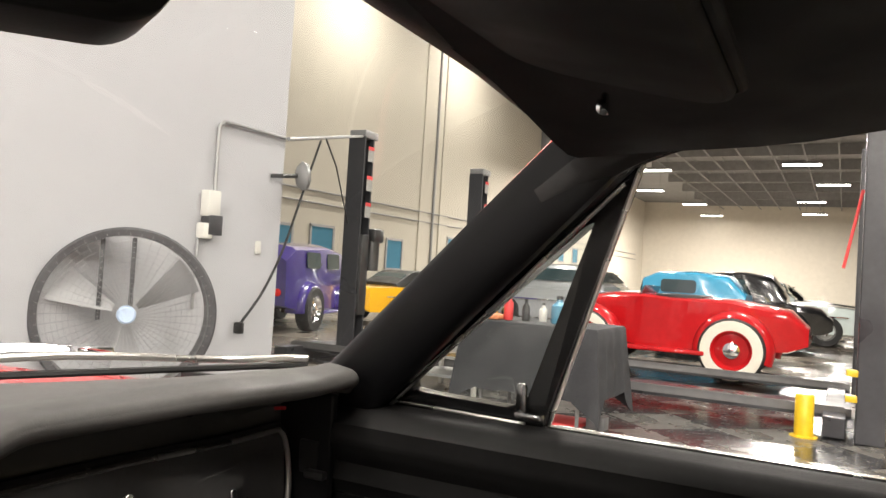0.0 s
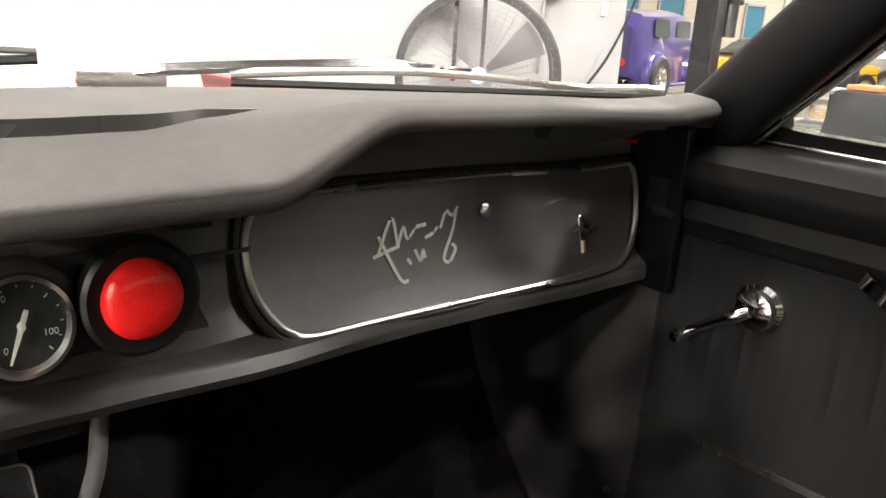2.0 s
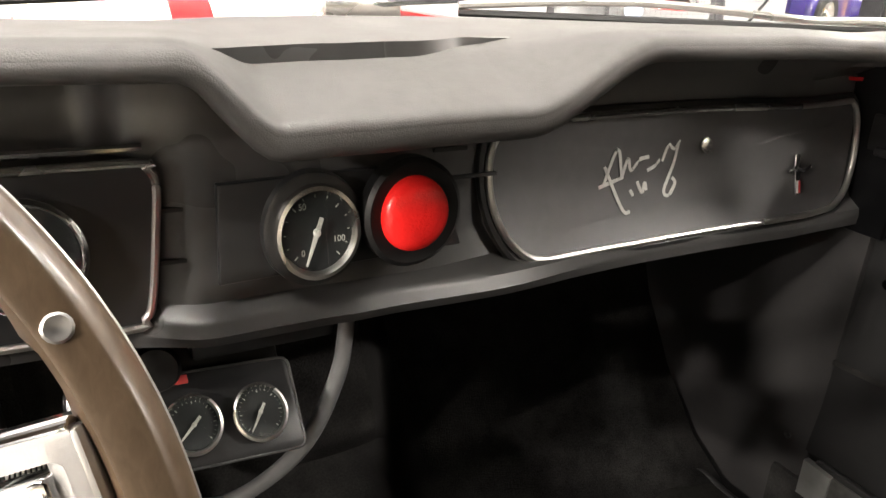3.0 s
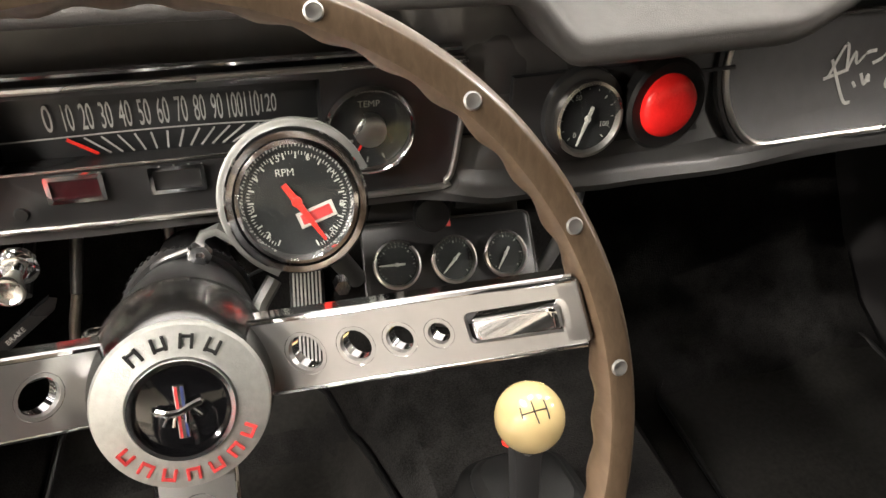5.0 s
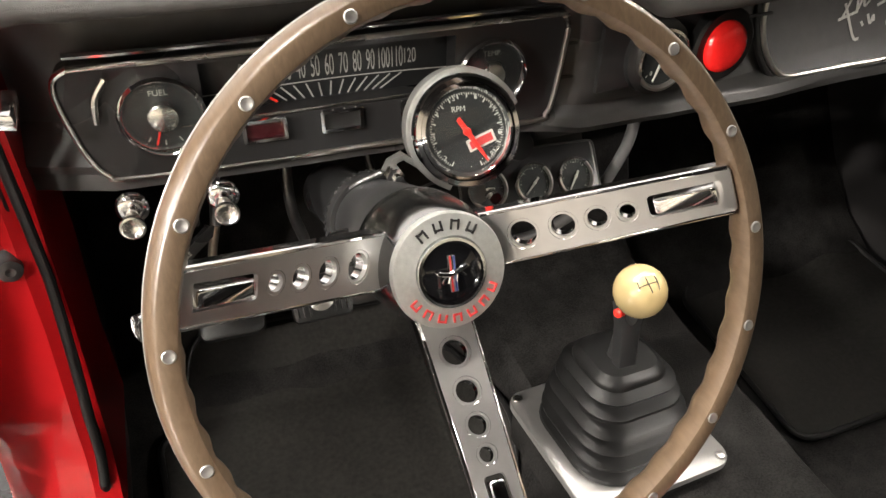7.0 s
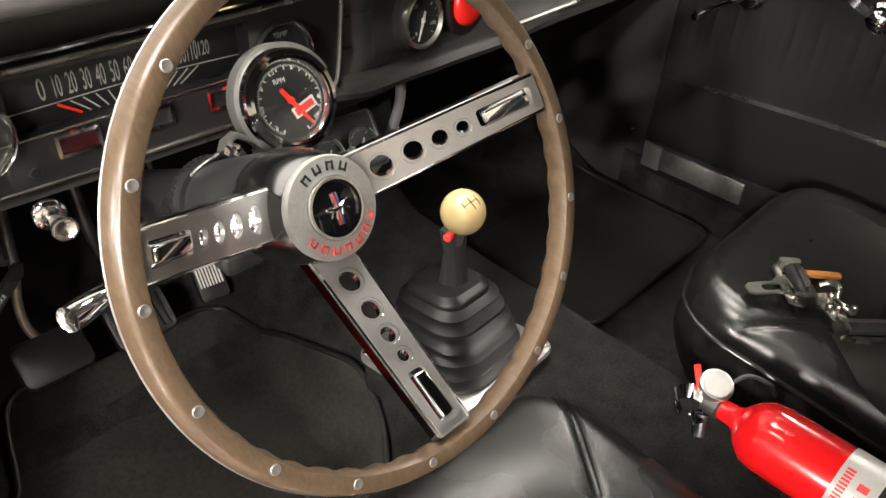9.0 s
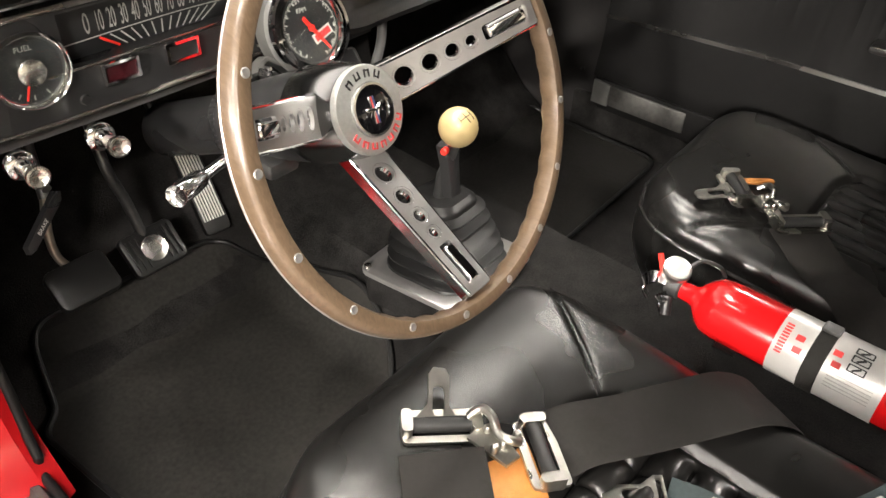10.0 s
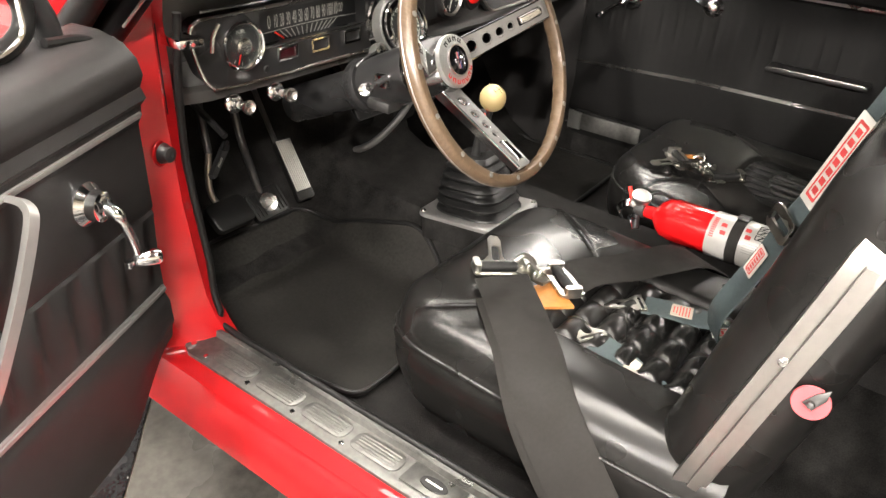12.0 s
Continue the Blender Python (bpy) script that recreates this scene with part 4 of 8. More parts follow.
def front_end():
    def screen(u, v):
        x = -0.74 + 1.48 * u
        lo = Vector((x, 1.075 - 0.30 * (x / 0.74) ** 2, 0.925))
        hi = Vector((x * 0.95, 0.438, 1.240))
        p = lo.lerp(hi, v)
        p.y += 0.02 * math.sin(math.pi * v)
        return p
    pane = part("windscreen", sheet(screen, 28, 14), GLASS, car, "curved clear windscreen")
    pane.visible_shadow = False
    part("reveal_moulding", tube([screen(i / 28, -0.01) for i in range(29)], 0.008, 8), STAINLESS, car)

    def cowl(u, v):
        x = -0.76 + 1.52 * u
        y = 1.06 - 0.31 * (x / 0.76) ** 2 + v * (0.26 + 0.27 * (x / 0.76) ** 2)
        return (x, y, 0.905 - 0.012 * v - 0.012 * (x / 0.76) ** 4)
    part("cowl", sheet(cowl, 28, 10, 0.004), RED_PAINT, car, "red cowl panel")

    def hood(u, v):
        x = -0.66 + 1.32 * u
        y = 1.315 + 1.25 * v
        scoop = 0.066 * (1 - step(0.19, 0.28, abs(x - 0.02))) * step(0.0, 0.10, v) * (1 - step(0.55, 0.9, v))
        return (x, y, 0.872 - 0.05 * v - 0.03 * v * v - 0.02 * (x / 0.66) ** 2 + scoop)
    hood_ob = part("hood", sheet(hood, 66, 30, 0.004), RED_PAINT, car, "red hood with a raised scoop")
    for a, b in ((-0.21, 0.0), (0.062, 0.24)):
        part("stripe", sheet(lambda u, v: Vector(hood((a + (b - a) * u + 0.66) / 1.32, v)) + Vector((0, 0, 0.002)), 20, 30, 0.0008), CREAM_PAINT, hood_ob, "cream racing stripe")
    for s in (-1, 1):
        def fender(u, v):
            y = 0.82 + 1.85 * v
            a = u * 2.0
            if a < 1:
                x, z = 0.665 + 0.15 * a, 0.885 - 0.02 * a * a - 0.03 * v
            else:
                x, z = 0.815 + 0.02 * math.sin((a - 1) * 3.1), 0.865 - 0.03 * v - 0.58 * (a - 1)
            return (s * x, y, z)
        part("fender", sheet(fender, 20, 16, 0.004 * s), RED_PAINT, car, "glossy red front fender")
    part("inner_nose", box((0, 1.9, 0.5), (1.3, 1.4, 0.6), 0.05), BLACK_PAINT, car)
    for px, ex, bl in ((0.104, (0.482, 0.923, 0.968), ((0.24, 0.985, 0.955), (0.72, 0.795, 0.955))), (-0.44, (-0.03, 1.0, 0.968), ((-0.38, 0.985, 0.955), (0.052, 0.925, 0.978)))):
        wiper = thing("wiper", (px, 1.03, 0.91), "chrome windscreen wiper resting on the glass", "wiper", "wipers")
        part("pivot", join(lathe([(0.017, 0), (0.017, 0.02), (0.012, 0.030), (0.0, 0.032)], 20, pose(px, 1.025, 0.912)), box((px + 0.035, 1.012, 0.948), (0.085, 0.020, 0.020), 0.005)), STAINLESS, wiper)
        part("arm", ribbon(smooth_line([(px, 1.02, 0.945), (px + 0.08, 1.0, 0.958), (ex[0] - 0.1, ex[1] + 0.03, ex[2] + 0.002), ex], 5), [(0, 0.8, 0.5)] * 16, 0.013, 0.006), CHROME, wiper)
        part("clip", box(ex, (0.05, 0.016, 0.014), 0.004), CHROME, wiper)
        a, b = Vector(bl[0]), Vector(bl[1])
        mid = (a + b) / 2 + Vector((0, 0, 0.012))
        part("blade", tube(smooth_line([a, (a + mid) / 2 + Vector((0, 0, 0.003)), mid, (b + mid) / 2 + Vector((0, 0, 0.003)), b], 5), 0.0045, 8), STAINLESS, wiper)
        part("rubber", tube([a - Vector((0, 0, 0.008)), b - Vector((0, 0, 0.008))], 0.004, 6), RUBBER, wiper, "black wiper rubber")


front_end()


def visor():
    root = thing("sun_visor", (0.24, 0.33, 1.2), "black padded sun visor folded up", "sun visor")
    m = frame_of((0.215, 0.312, 1.214), (0.05, 0.25, -1), (1, 0.05, 0))
    part("pad", plate(rounded(0.42, 0.155, 0.045, 8), -0.011, 0.012, m, 0.010), HEADLINER, root)
    part("piping", tube([m @ Vector((p[0] * 0.995, p[1] * 0.995, 0.0)) for p in rounded(0.424, 0.159, 0.046, 8)], 0.004, 8, True), HEADLINER, root)
    part("clip", join(box((0.449, 0.345, 1.210), (0.014, 0.008, 0.010), 0.002), tube([(0.44, 0.342, 1.204), (0.454, 0.345, 1.220)], 0.003, 8)), CHROME, root, "chrome visor clip")
    root = thing("rear_view_mirror", (0.004, 0.44, 1.16), "black interior rear-view mirror", "mirror")
    m = frame_of((0.008, 0.462, 1.188), (-0.35, -1, 0.22))
    part("housing", plate(rounded(0.225, 0.068, 0.03, 8), -0.025, 0.0, m, 0.002), SATIN, root)
    part("mirror_glass", plate(rounded(0.210, 0.056, 0.026, 8), 0.0, 0.003, m), material("silvered_glass", (0.6, 0.62, 0.64), 0.03, 1.0, vary=0.01), root)
    part("stem", tube([(0.03, 0.46, 1.20), (0.02, 0.49, 1.245)], 0.009, 10), CHROME, root)


visor()


LATCH = material("tarnished_chrome", (0.16, 0.16, 0.16), 0.18, 1.0, vary=0.1)


def passenger_door():
    root = thing("passenger_door", (0.75, 0.2, 0.36), "closed black vinyl door with chrome trim and cranks", "car door")
    y0, y1 = -0.42, 0.80
    prof = [(0.830, 0.36), (0.724, 0.375), (0.716, 0.388), (0.714, 0.545), (0.716, 0.560), (0.716, 0.80), (0.708, 0.806), (0.704, 0.815), (0.699, 0.822), (0.706, 0.842), (0.698, 0.856),
            (0.694, 0.868), (0.700, 0.884), (0.728, 0.897), (0.762, 0.902), (0.780, 0.898), (0.79, 0.888), (0.830, 0.885)]

    def skin(u, v):
        s = v * (len(prof) - 1)
        k = min(int(s), len(prof) - 2)
        x, z = (prof[k][i] + (prof[k + 1][i] - prof[k][i]) * (s - k) for i in (0, 1))
        y = y0 + (y1 - y0) * u
        if 0.57 < z < 0.79:
            x += 0.0038 * abs(math.sin(y * 150)) * step(0.57, 0.60, z) * (1 - step(0.74, 0.79, z))
        return (x, y, z)
    part("panel", sheet(skin, 150, 17 * 4, 0.004), DOOR_SHADED, root)
    part("outer_skin", box((0.842, 0.16, 0.60), (0.02, 1.16, 0.58), 0.006), RED_PAINT, root, "red outer door skin")
    part("sill_bead", tube([(0.826, y0, 0.893), (0.826, 0.49, 0.893)], 0.006, 8), STAINLESS, root, "bright belt moulding")
    part("sweep", ribbon([(0.796, y0, 0.899), (0.796, 0.49, 0.899)], [(1, 0, 0)] * 2, 0.014, 0.008), STAINLESS, root)
    part("upper_trim", ribbon([(0.7065, 0.50, 0.811), (0.7065, y0, 0.811)], [(0, 0, 1)] * 2, 0.010, 0.006), STAINLESS, root, "bright trim strip")
    part("upper_trim", ribbon([(0.7075, 0.798, 0.800), (0.7075, 0.50, 0.811)], [(0, 0, 1)] * 2, 0.004, 0.005), STAINLESS, root)
    part("lower_trim", ribbon([(0.7115, 0.798, 0.531), (0.7115, 0.4, 0.552), (0.7115, y0, 0.560)], [(0, 0, 1)] * 3, 0.009, 0.006), STAINLESS, root, "bright trim strip")
    # window crank
    m = frame_of((0.714, 0.618, 0.736), (-1, 0, 0), (0, 1, 0))
    hub = part("crank_plate", lathe([(0.030, 0), (0.030, 0.004), (0.024, 0.008), (0.022, 0.016), (0.014, 0.020), (0.0, 0.021)], 32, m), CHROME, root)
    arm = [(0.696, 0.622, 0.735), (0.686, 0.638, 0.724), (0.686, 0.665, 0.706), (0.684, 0.690, 0.688)]
    part("crank_arm", tube(smooth_line(arm, 5), [0.009] * 6 + [0.006] * 10, 10), CHROME, root)
    part("crank_knob", lathe([(0.006, 0), (0.009, 0.006), (0.009, 0.026), (0.006, 0.031), (0, 0.032)], 18, frame_of((0.690, 0.690, 0.686), (-1, 0, 0))), CHROME, root)
    # release lever
    m = frame_of((0.714, 0.400, 0.752), (-1, 0, 0))
    part("lever_hub", lathe([(0.026, 0), (0.026, 0.005), (0.019, 0.010), (0.017, 0.028), (0.010, 0.033), (0.0, 0.033)], 28, m), CHROME, root)
    part("lever", ribbon(smooth_line([(0.690, 0.405, 0.755), (0.682, 0.45, 0.780), (0.684, 0.50, 0.806), (0.700, 0.516, 0.812)], 5), [(0, -0.5, 0.86)] * 16, 0.016, 0.006), CHROME, root)
    # arm rest plate
    part("arm_rest", box((0.690, 0.115, 0.640), (0.055, 0.235, 0.014), 0.006), VINYL_DOOR, root)
    part("arm_rest_trim", box((0.662, 0.115, 0.646), (0.004, 0.215, 0.003), 0.001), STAINLESS, root)
    # vent window
    vent = part("vent_frame", pierced([(0.745, 0.888), (0.495, 0.882), (0.386, 1.230), (0.47, 1.205), (0.73, 0.955)], [[(0.643, 0.925), (0.535, 0.922), (0.510, 0.932), (0.440, 1.143), (0.449, 1.139), (0.668, 0.938), (0.666, 0.928)]], 0.026, Matrix(((0, 0, 1, 0.768), (1, 0, 0, 0), (0, 1, 0, 0), (0, 0, 0, 1)))), VENT_BLACK, root, "black vent window frame", smooth=False)
    pane = part("pane", plate([(0.69, 0.92), (0.50, 0.918), (0.44, 1.15), (0.46, 1.152)], 0, 0.004, Matrix(((0, 0, 1, 0.784), (1, 0, 0, 0), (0, 1, 0, 0), (0, 0, 0, 1)))), GLASS, vent, "clear vent glass", smooth=False)
    pane.visible_shadow = False
    part("division_bar", tube([(0.786, 0.492, 0.885), (0.776, 0.384, 1.235)], 0.003, 8), STAINLESS, vent, "thin bright division bar")
    part("bead", tube([(0.7665, 0.722, 0.910), (0.7665, 0.51, 0.906)], 0.0022, 8), STAINLESS, vent)
    part("latch", join(box((0.758, 0.512, 0.936), (0.009, 0.013, 0.036), 0.004, pose(0, 0, 0)), box((0.754, 0.500, 0.917), (0.013, 0.034, 0.010), 0.003)), LATCH, vent, "chrome vent latch")
    part("clip", join(box((0.69, 0.758, 0.838), (0.012, 0.03, 0.05), 0.003), box((0.684, 0.742, 0.825), (0.02, 0.03, 0.010), 0.003)), SATIN, root)
    return root


passenger_door()


def driver_door():
    """In its own space x runs from the hinge to the free end and y points out through the door."""
    m = Matrix(((-0.914, -0.405, 0, -0.796), (-0.405, 0.914, 0, 0.664), (0, 0, 1, 0.003), (0, 0, 0, 1)))
    root = thing("driver_door", None, "open black vinyl driver's door with chrome crank", "car door", "", m)
    L = 1.14
    prof = [(0.10, 0.335), (0.004, 0.345), (-0.004, 0.42), (-0.002, 0.51), (0.004, 0.522), (0.004, 0.548), (0.0, 0.66), (0.004, 0.666), (0.0, 0.672), (0.0, 0.796), (-0.006, 0.806), (-0.010, 0.825), (-0.020, 0.835), (-0.016, 0.850), (-0.026, 0.868),
            (-0.024, 0.888), (-0.012, 0.905), (0.016, 0.918), (0.05, 0.922), (0.065, 0.915), (0.10, 0.91)]

    def skin(u, v):
        s = v * (len(prof) - 1)
        k = min(int(s), len(prof) - 2)
        y, z = (prof[k][i] + (prof[k + 1][i] - prof[k][i]) * (s - k) for i in (0, 1))
        x = L * u
        if 0.545 < z < 0.66:
            y += 0.0065 * math.sin(x * 112) * step(0.545, 0.57, z) * (1 - step(0.62, 0.66, z))
        lift = 0.10 * (1 - step(0.0, 0.16, x)) * (1 - step(0.33, 0.52, z))
        return (x + 0.02 * step(0.8, 0.93, z) * (1 - u), y, z + lift)
    part("panel", sheet(skin, 220, 20 * 3, -0.004), VINYL_DOOR, root)
    part("outer_skin", sheet(lambda u, v: (L * u, 0.105 + 0.03 * math.sin(math.pi * v), 0.34 + 0.58 * v + 0.10 * (1 - step(0.0, 0.16, L * u)) * (1 - step(0, 0.3, v))), 20, 12, -0.006), RED_PAINT, root, "red outer door skin")
    part("end_cap", box((0.006, 0.055, 0.68), (0.012, 0.10, 0.46), 0.004), SATIN, root)
    for z, w in ((0.811, 0.012), (0.535, 0.012)):
        part("trim_strip", ribbon([(0.004, -0.009 if z > 0.6 else -0.001, z), (L, -0.009 if z > 0.6 else -0.001, z)], [(0, 0, 1)] * 2, w, 0.006), BRUSHED, root, "bright trim strip")
        part("trim_strip", ribbon([(0.004, -0.0125 if z > 0.6 else -0.0045, z), (L, -0.0125 if z > 0.6 else -0.0045, z)], [(0, 0, 1)] * 2, 0.004, 0.003), BRUSHED, root)
    part("seam", tube([(0.055, -0.002, 0.60), (0.05, -0.002, 0.74), (0.07, -0.002, 0.768), (0.12, -0.002, 0.775), (L, -0.002, 0.775)], 0.0018, 6), VINYL_DOOR, root)
    # window crank
    hm = frame_of((0.127, -0.002, 0.738), (0, -1, 0)) @ Matrix.Scale(0.82, 4)
    part("crank_plate", lathe([(0.034, 0), (0.034, 0.004), (0.028, 0.010), (0.024, 0.014), (0.023, 0.030), (0.014, 0.036), (0.0, 0.037)], 36, hm), CHROME, root)
    part("crank_arm", tube(smooth_line([(0.127, -0.028, 0.738), (0.125, -0.044, 0.726), (0.122, -0.052, 0.700), (0.118, -0.056, 0.668)], 5), [0.009] * 6 + [0.0065] * 10, 12), CHROME, root)
    part("crank_knob", lathe([(0.007, 0), (0.0105, 0.005), (0.0105, 0.030), (0.007, 0.035), (0, 0.036)], 20, frame_of((0.122, -0.050, 0.664), (-0.55, -0.83, 0.0))), CHROME, root)
    part("crank_clip", box((0.126, -0.048, 0.660), (0.018, 0.01, 0.01), 0.003), CHROME, root)
    # pull handle
    part("pull_handle", ribbon(smooth_line([(0.250, -0.004, 0.808), (0.250, -0.034, 0.802), (0.268, -0.046, 0.780), (0.325, -0.048, 0.700), (0.385, -0.04, 0.62), (0.40, -0.004, 0.60)], 6), [(0.80, 0.1, 0.58)] * 31, 0.015, 0.008), BRUSHED, root, "bright pull handle")
    part("arm_rest", box((0.62, -0.035, 0.61), (0.36, 0.07, 0.05), 0.02), VINYL_DOOR, root)
    # vent window frame and belt seal
    vent = part("vent_frame", tube(smooth_line([(0.34, 0.035, 0.932), (0.20, 0.03, 0.930), (0.135, 0.03, 0.940), (0.118, 0.032, 0.975), (0.16, 0.035, 1.03), (0.30, 0.04, 1.20)], 8), 0.012, 10), RUBBER, root, "black vent window rubber")
    part("bead", tube(smooth_line([(0.40, 0.020, 0.936), (0.22, 0.012, 0.934), (0.15, 0.014, 0.945), (0.135, 0.020, 0.98)], 6), 0.003, 6), STAINLESS, vent)
    part("post", tube(smooth_line([(0.075, 0.04, 0.915), (0.085, 0.04, 0.955), (0.12, 0.045, 1.01), (0.27, 0.05, 1.21)], 6), 0.016, 10), SATIN, vent)
    pane = part("pane", plate([(0.12, 0.93), (0.40, 0.932), (0.44, 1.21), (0.30, 1.21), (0.13, 0.98)], 0, 0.004, Matrix(((1, 0, 0, 0), (0, 0, -1, 0.038), (0, 1, 0, 0), (0, 0, 0, 1)))), GLASS, vent, "clear vent glass", smooth=False)
    pane.visible_shadow = False
    part("weatherstrip", tube(smooth_line([(0.01, -0.004, 0.84), (0.02, 0.0, 0.885), (0.05, 0.012, 0.917), (0.11, 0.02, 0.928)], 6), 0.006, 8), RUBBER, root)


SETTLE[0] = False
driver_door()
SETTLE[0] = True

# ---- dashboard ----
def mid(x):
    return step(-0.115, -0.045, x) - step(0.145, 0.265, x)


def bend(line, k, t):
    """A softly rounded profile through the points of line."""
    a, b, c, d = (Vector(line[min(max(k + i, 0), len(line) - 1)]) for i in (-1, 0, 1, 2))
    m0, m1 = (c - a) * 0.22, (d - b) * 0.22
    return (2 * t ** 3 - 3 * t * t + 1) * b + (t ** 3 - 2 * t * t + t) * m0 + (3 * t * t - 2 * t ** 3) * c + (t ** 3 - t * t) * m1


def dash_pad():
    root = thing("dash_pad", (0, 0.85, 0.90), "black padded vinyl dash top with a dropped middle", "dash pad")

    def f(u, v):
        x = -0.655 + 1.375 * u
        c = mid(x)
        end = step(0.0, 0.03, u) * (1 - step(0.975, 1.0, u))
        curve = 0.30 * (x / 0.74) ** 2
        back = 1.06 - curve
        low = min(0.885, back - 0.035)
        side = [(back, 0.916), (back - 0.02, 0.913), (low, 0.914), (min(0.845, low - 0.01), 0.932), (min(0.80, low - 0.02), 0.948), (0.735, 0.954), (0.704, 0.950), (0.699, 0.946), (0.703, 0.942), (0.815, 0.943)]
        centre = [(back, 0.914), (0.994, 0.909), (0.980, 0.910), (0.968, 0.932), (0.945, 0.940), (0.79, 0.930), (0.706, 0.904), (0.700, 0.899), (0.702, 0.890), (0.765, 0.889)]
        s = v * 9
        k = min(int(s), 8)
        pa, pb = (bend(line, k, s - k) for line in (side, centre))
        rear = step(-0.50, -0.40, x) - step(0.20, 0.50, x)
        c += (rear - c) * (1 - step(3.6, 5.6, s))
        y, zz = (pa[i] * (1 - c) + pb[i] * c for i in (0, 1))
        zz -= (1 - end) * 0.018 * step(0.2, 0.5, v)
        y += (1 - end) * 0.03 * step(0.2, 0.5, v)
        return (x, y, zz)
    part("pad", sheet(f, 160, 81, 0.006), VINYL, root)
    for x in (0.0, -0.12):
        part("screw", lathe([(0.0065, 0), (0.0055, 0.005), (0.0, 0.006)], 14, pose(x + 0.045, 0.975, 0.912)), CHROME, root)


dash_pad()


def dash_face():
    root = thing("dashboard", (0, 0.85, 0.74), "black steel dashboard face with a rolled lower edge", "dashboard")

    def y_face(x):
        return 0.779 - 0.009 * step(-0.13, -0.09, x)

    def f(u, v):
        x = -0.69 + 1.40 * u
        y = y_face(x)
        lip = (1 - 0.75 * step(0.15, 0.35, x)) * step(-0.17, -0.11, x)
        low = 0.744 - 0.006 * step(0.0, 0.2, x)
        r = 0.034 * (1 - step(-0.17, -0.125, x))  # set back behind the instruments
        t = 0.046 * step(0.08, 0.20, x)
        prof = [(min(y + 0.01 + t, 0.805, 0.995 - 0.30 * (x / 0.74) ** 2) + r, 0.943), (y + t + r, 0.90), (y + t * 0.55 + r, low + 0.050), (y + 0.30 * t - 0.004, low + 0.022), (y - 0.016 * lip, low + 0.012), (y - 0.020 * lip, low + 0.004), (y - 0.014 * lip, low - 0.004), (y + 0.03, low - 0.006), (1.0, low + 0.0)]
        s = v * 8
        k = min(int(s), 7)
        yy, zz = (prof[k][i] + (prof[k + 1][i] - prof[k][i]) * (s - k) for i in (0, 1))
        return (x, yy, zz)
    part("face", sheet(f, 140, 32, 0.003), DASH_GREY, root)
    for s in (-1, 1):
        part("end_panel", box((s * 0.698, 0.86, 0.82), (0.012, 0.26, 0.2), 0.003), PILLAR_BLACK, root)
    # trim seams beside the middle panel
    for x0, x1, z in ((-0.125, -0.085, 0.838), (0.105, 0.165, 0.838), (0.105, 0.135, 0.862), (-0.125, -0.085, 0.800)):
        part("seam", box(((x0 + x1) / 2, y_face((x0 + x1) / 2) - 0.001, z), (x1 - x0, 0.003, 0.003)), BLACK_INK, root, smooth=False)
    part("striker", join(box((-0.668, 0.715, 0.856), (0.035, 0.05, 0.014), 0.002), lathe([(0.004, 0), (0.003, 0.003), (0, 0.003)], 10, frame_of((-0.668, 0.69, 0.856), (0, -1, 0)))), CHROME, root, "chrome end bracket")

    # glovebox
    gm = frame_of((0.424, 0.785, 0.811), (0, -0.972, 0.235))
    def dish(y):
        return 0.001 + 2.2 * y * y
    edge = glove_outline(0.0)
    rings = [[gm @ Vector((x, y, -0.004)) for x, y in edge]] + [[gm @ Vector((x * (1 - (1 - k) * 0.25 if k > 0.5 else k), y * k, dish(y * k))) for x, y in edge] for k in (1.0, 0.93, 0.84, 0.74, 0.62, 0.5, 0.36, 0.22, 0.10, 0.01)]
    door = part("glovebox_door", loft(rings), CRINKLE, root, "dished black glovebox door with a silver scribble")
    part("bright_trim", tube([gm @ Vector((p[0], p[1], 0.008)) for p in glove_outline(0.001)], 0.0036, 8, True), STAINLESS, door, "chrome trim loop")
    part("trim_backing", tube([gm @ Vector((p[0], p[1], 0.003)) for p in glove_outline(0.006)], 0.0050, 8, True), BLACK_INK, door)
    part("lock", lathe([(0.008, 0), (0.008, 0.004), (0.006, 0.005), (0.0, 0.005)], 20, gm @ pose(0.004, 0.027, dish(0.027))), STAINLESS, door)
    em = gm @ pose(0.150, -0.011, dish(0.030))
    part("emblem", join(box((0, 0, 0.002), (0.009, 0.045, 0.004), 0.001, em), tube([em @ Vector(p) for p in ((-0.018, 0.004, 0.004), (-0.006, 0.008, 0.006), (0.004, 0.004, 0.006), (0.020, 0.008, 0.004))], 0.0026, 8)), CHROME, door, "chrome bar emblem")
    part("emblem", box((0, -0.014, 0.0045), (0.005, 0.014, 0.001), 0, em), RED_INK, door, smooth=False)
    part("emblem", box((-0.002, -0.014, 0.0047), (0.0016, 0.014, 0.001), 0, em), WHITE_PRINT, door, smooth=False)
    # scribble in silver marker
    strokes = (((-0.128, 0.014), (-0.108, -0.030), (-0.098, -0.034)), ((-0.130, -0.004), (-0.112, 0.030), (-0.106, 0.002)), ((-0.136, -0.006), (-0.104, 0.002)), ((-0.106, 0.002), (-0.098, 0.020), (-0.094, 0.008), (-0.082, 0.018), (-0.070, 0.020)),
               ((-0.096, -0.012), (-0.092, -0.018)), ((-0.086, -0.004), (-0.080, -0.016), (-0.076, -0.006), (-0.074, -0.014)), ((-0.072, 0.006), (-0.062, 0.010), (-0.055, 0.016)), ((-0.052, 0.014), (-0.044, 0.030), (-0.036, 0.026), (-0.028, 0.034)),
               ((-0.030, 0.032), (-0.036, 0.010), (-0.050, -0.016), (-0.044, -0.022), (-0.034, -0.010), (-0.038, -0.004)))
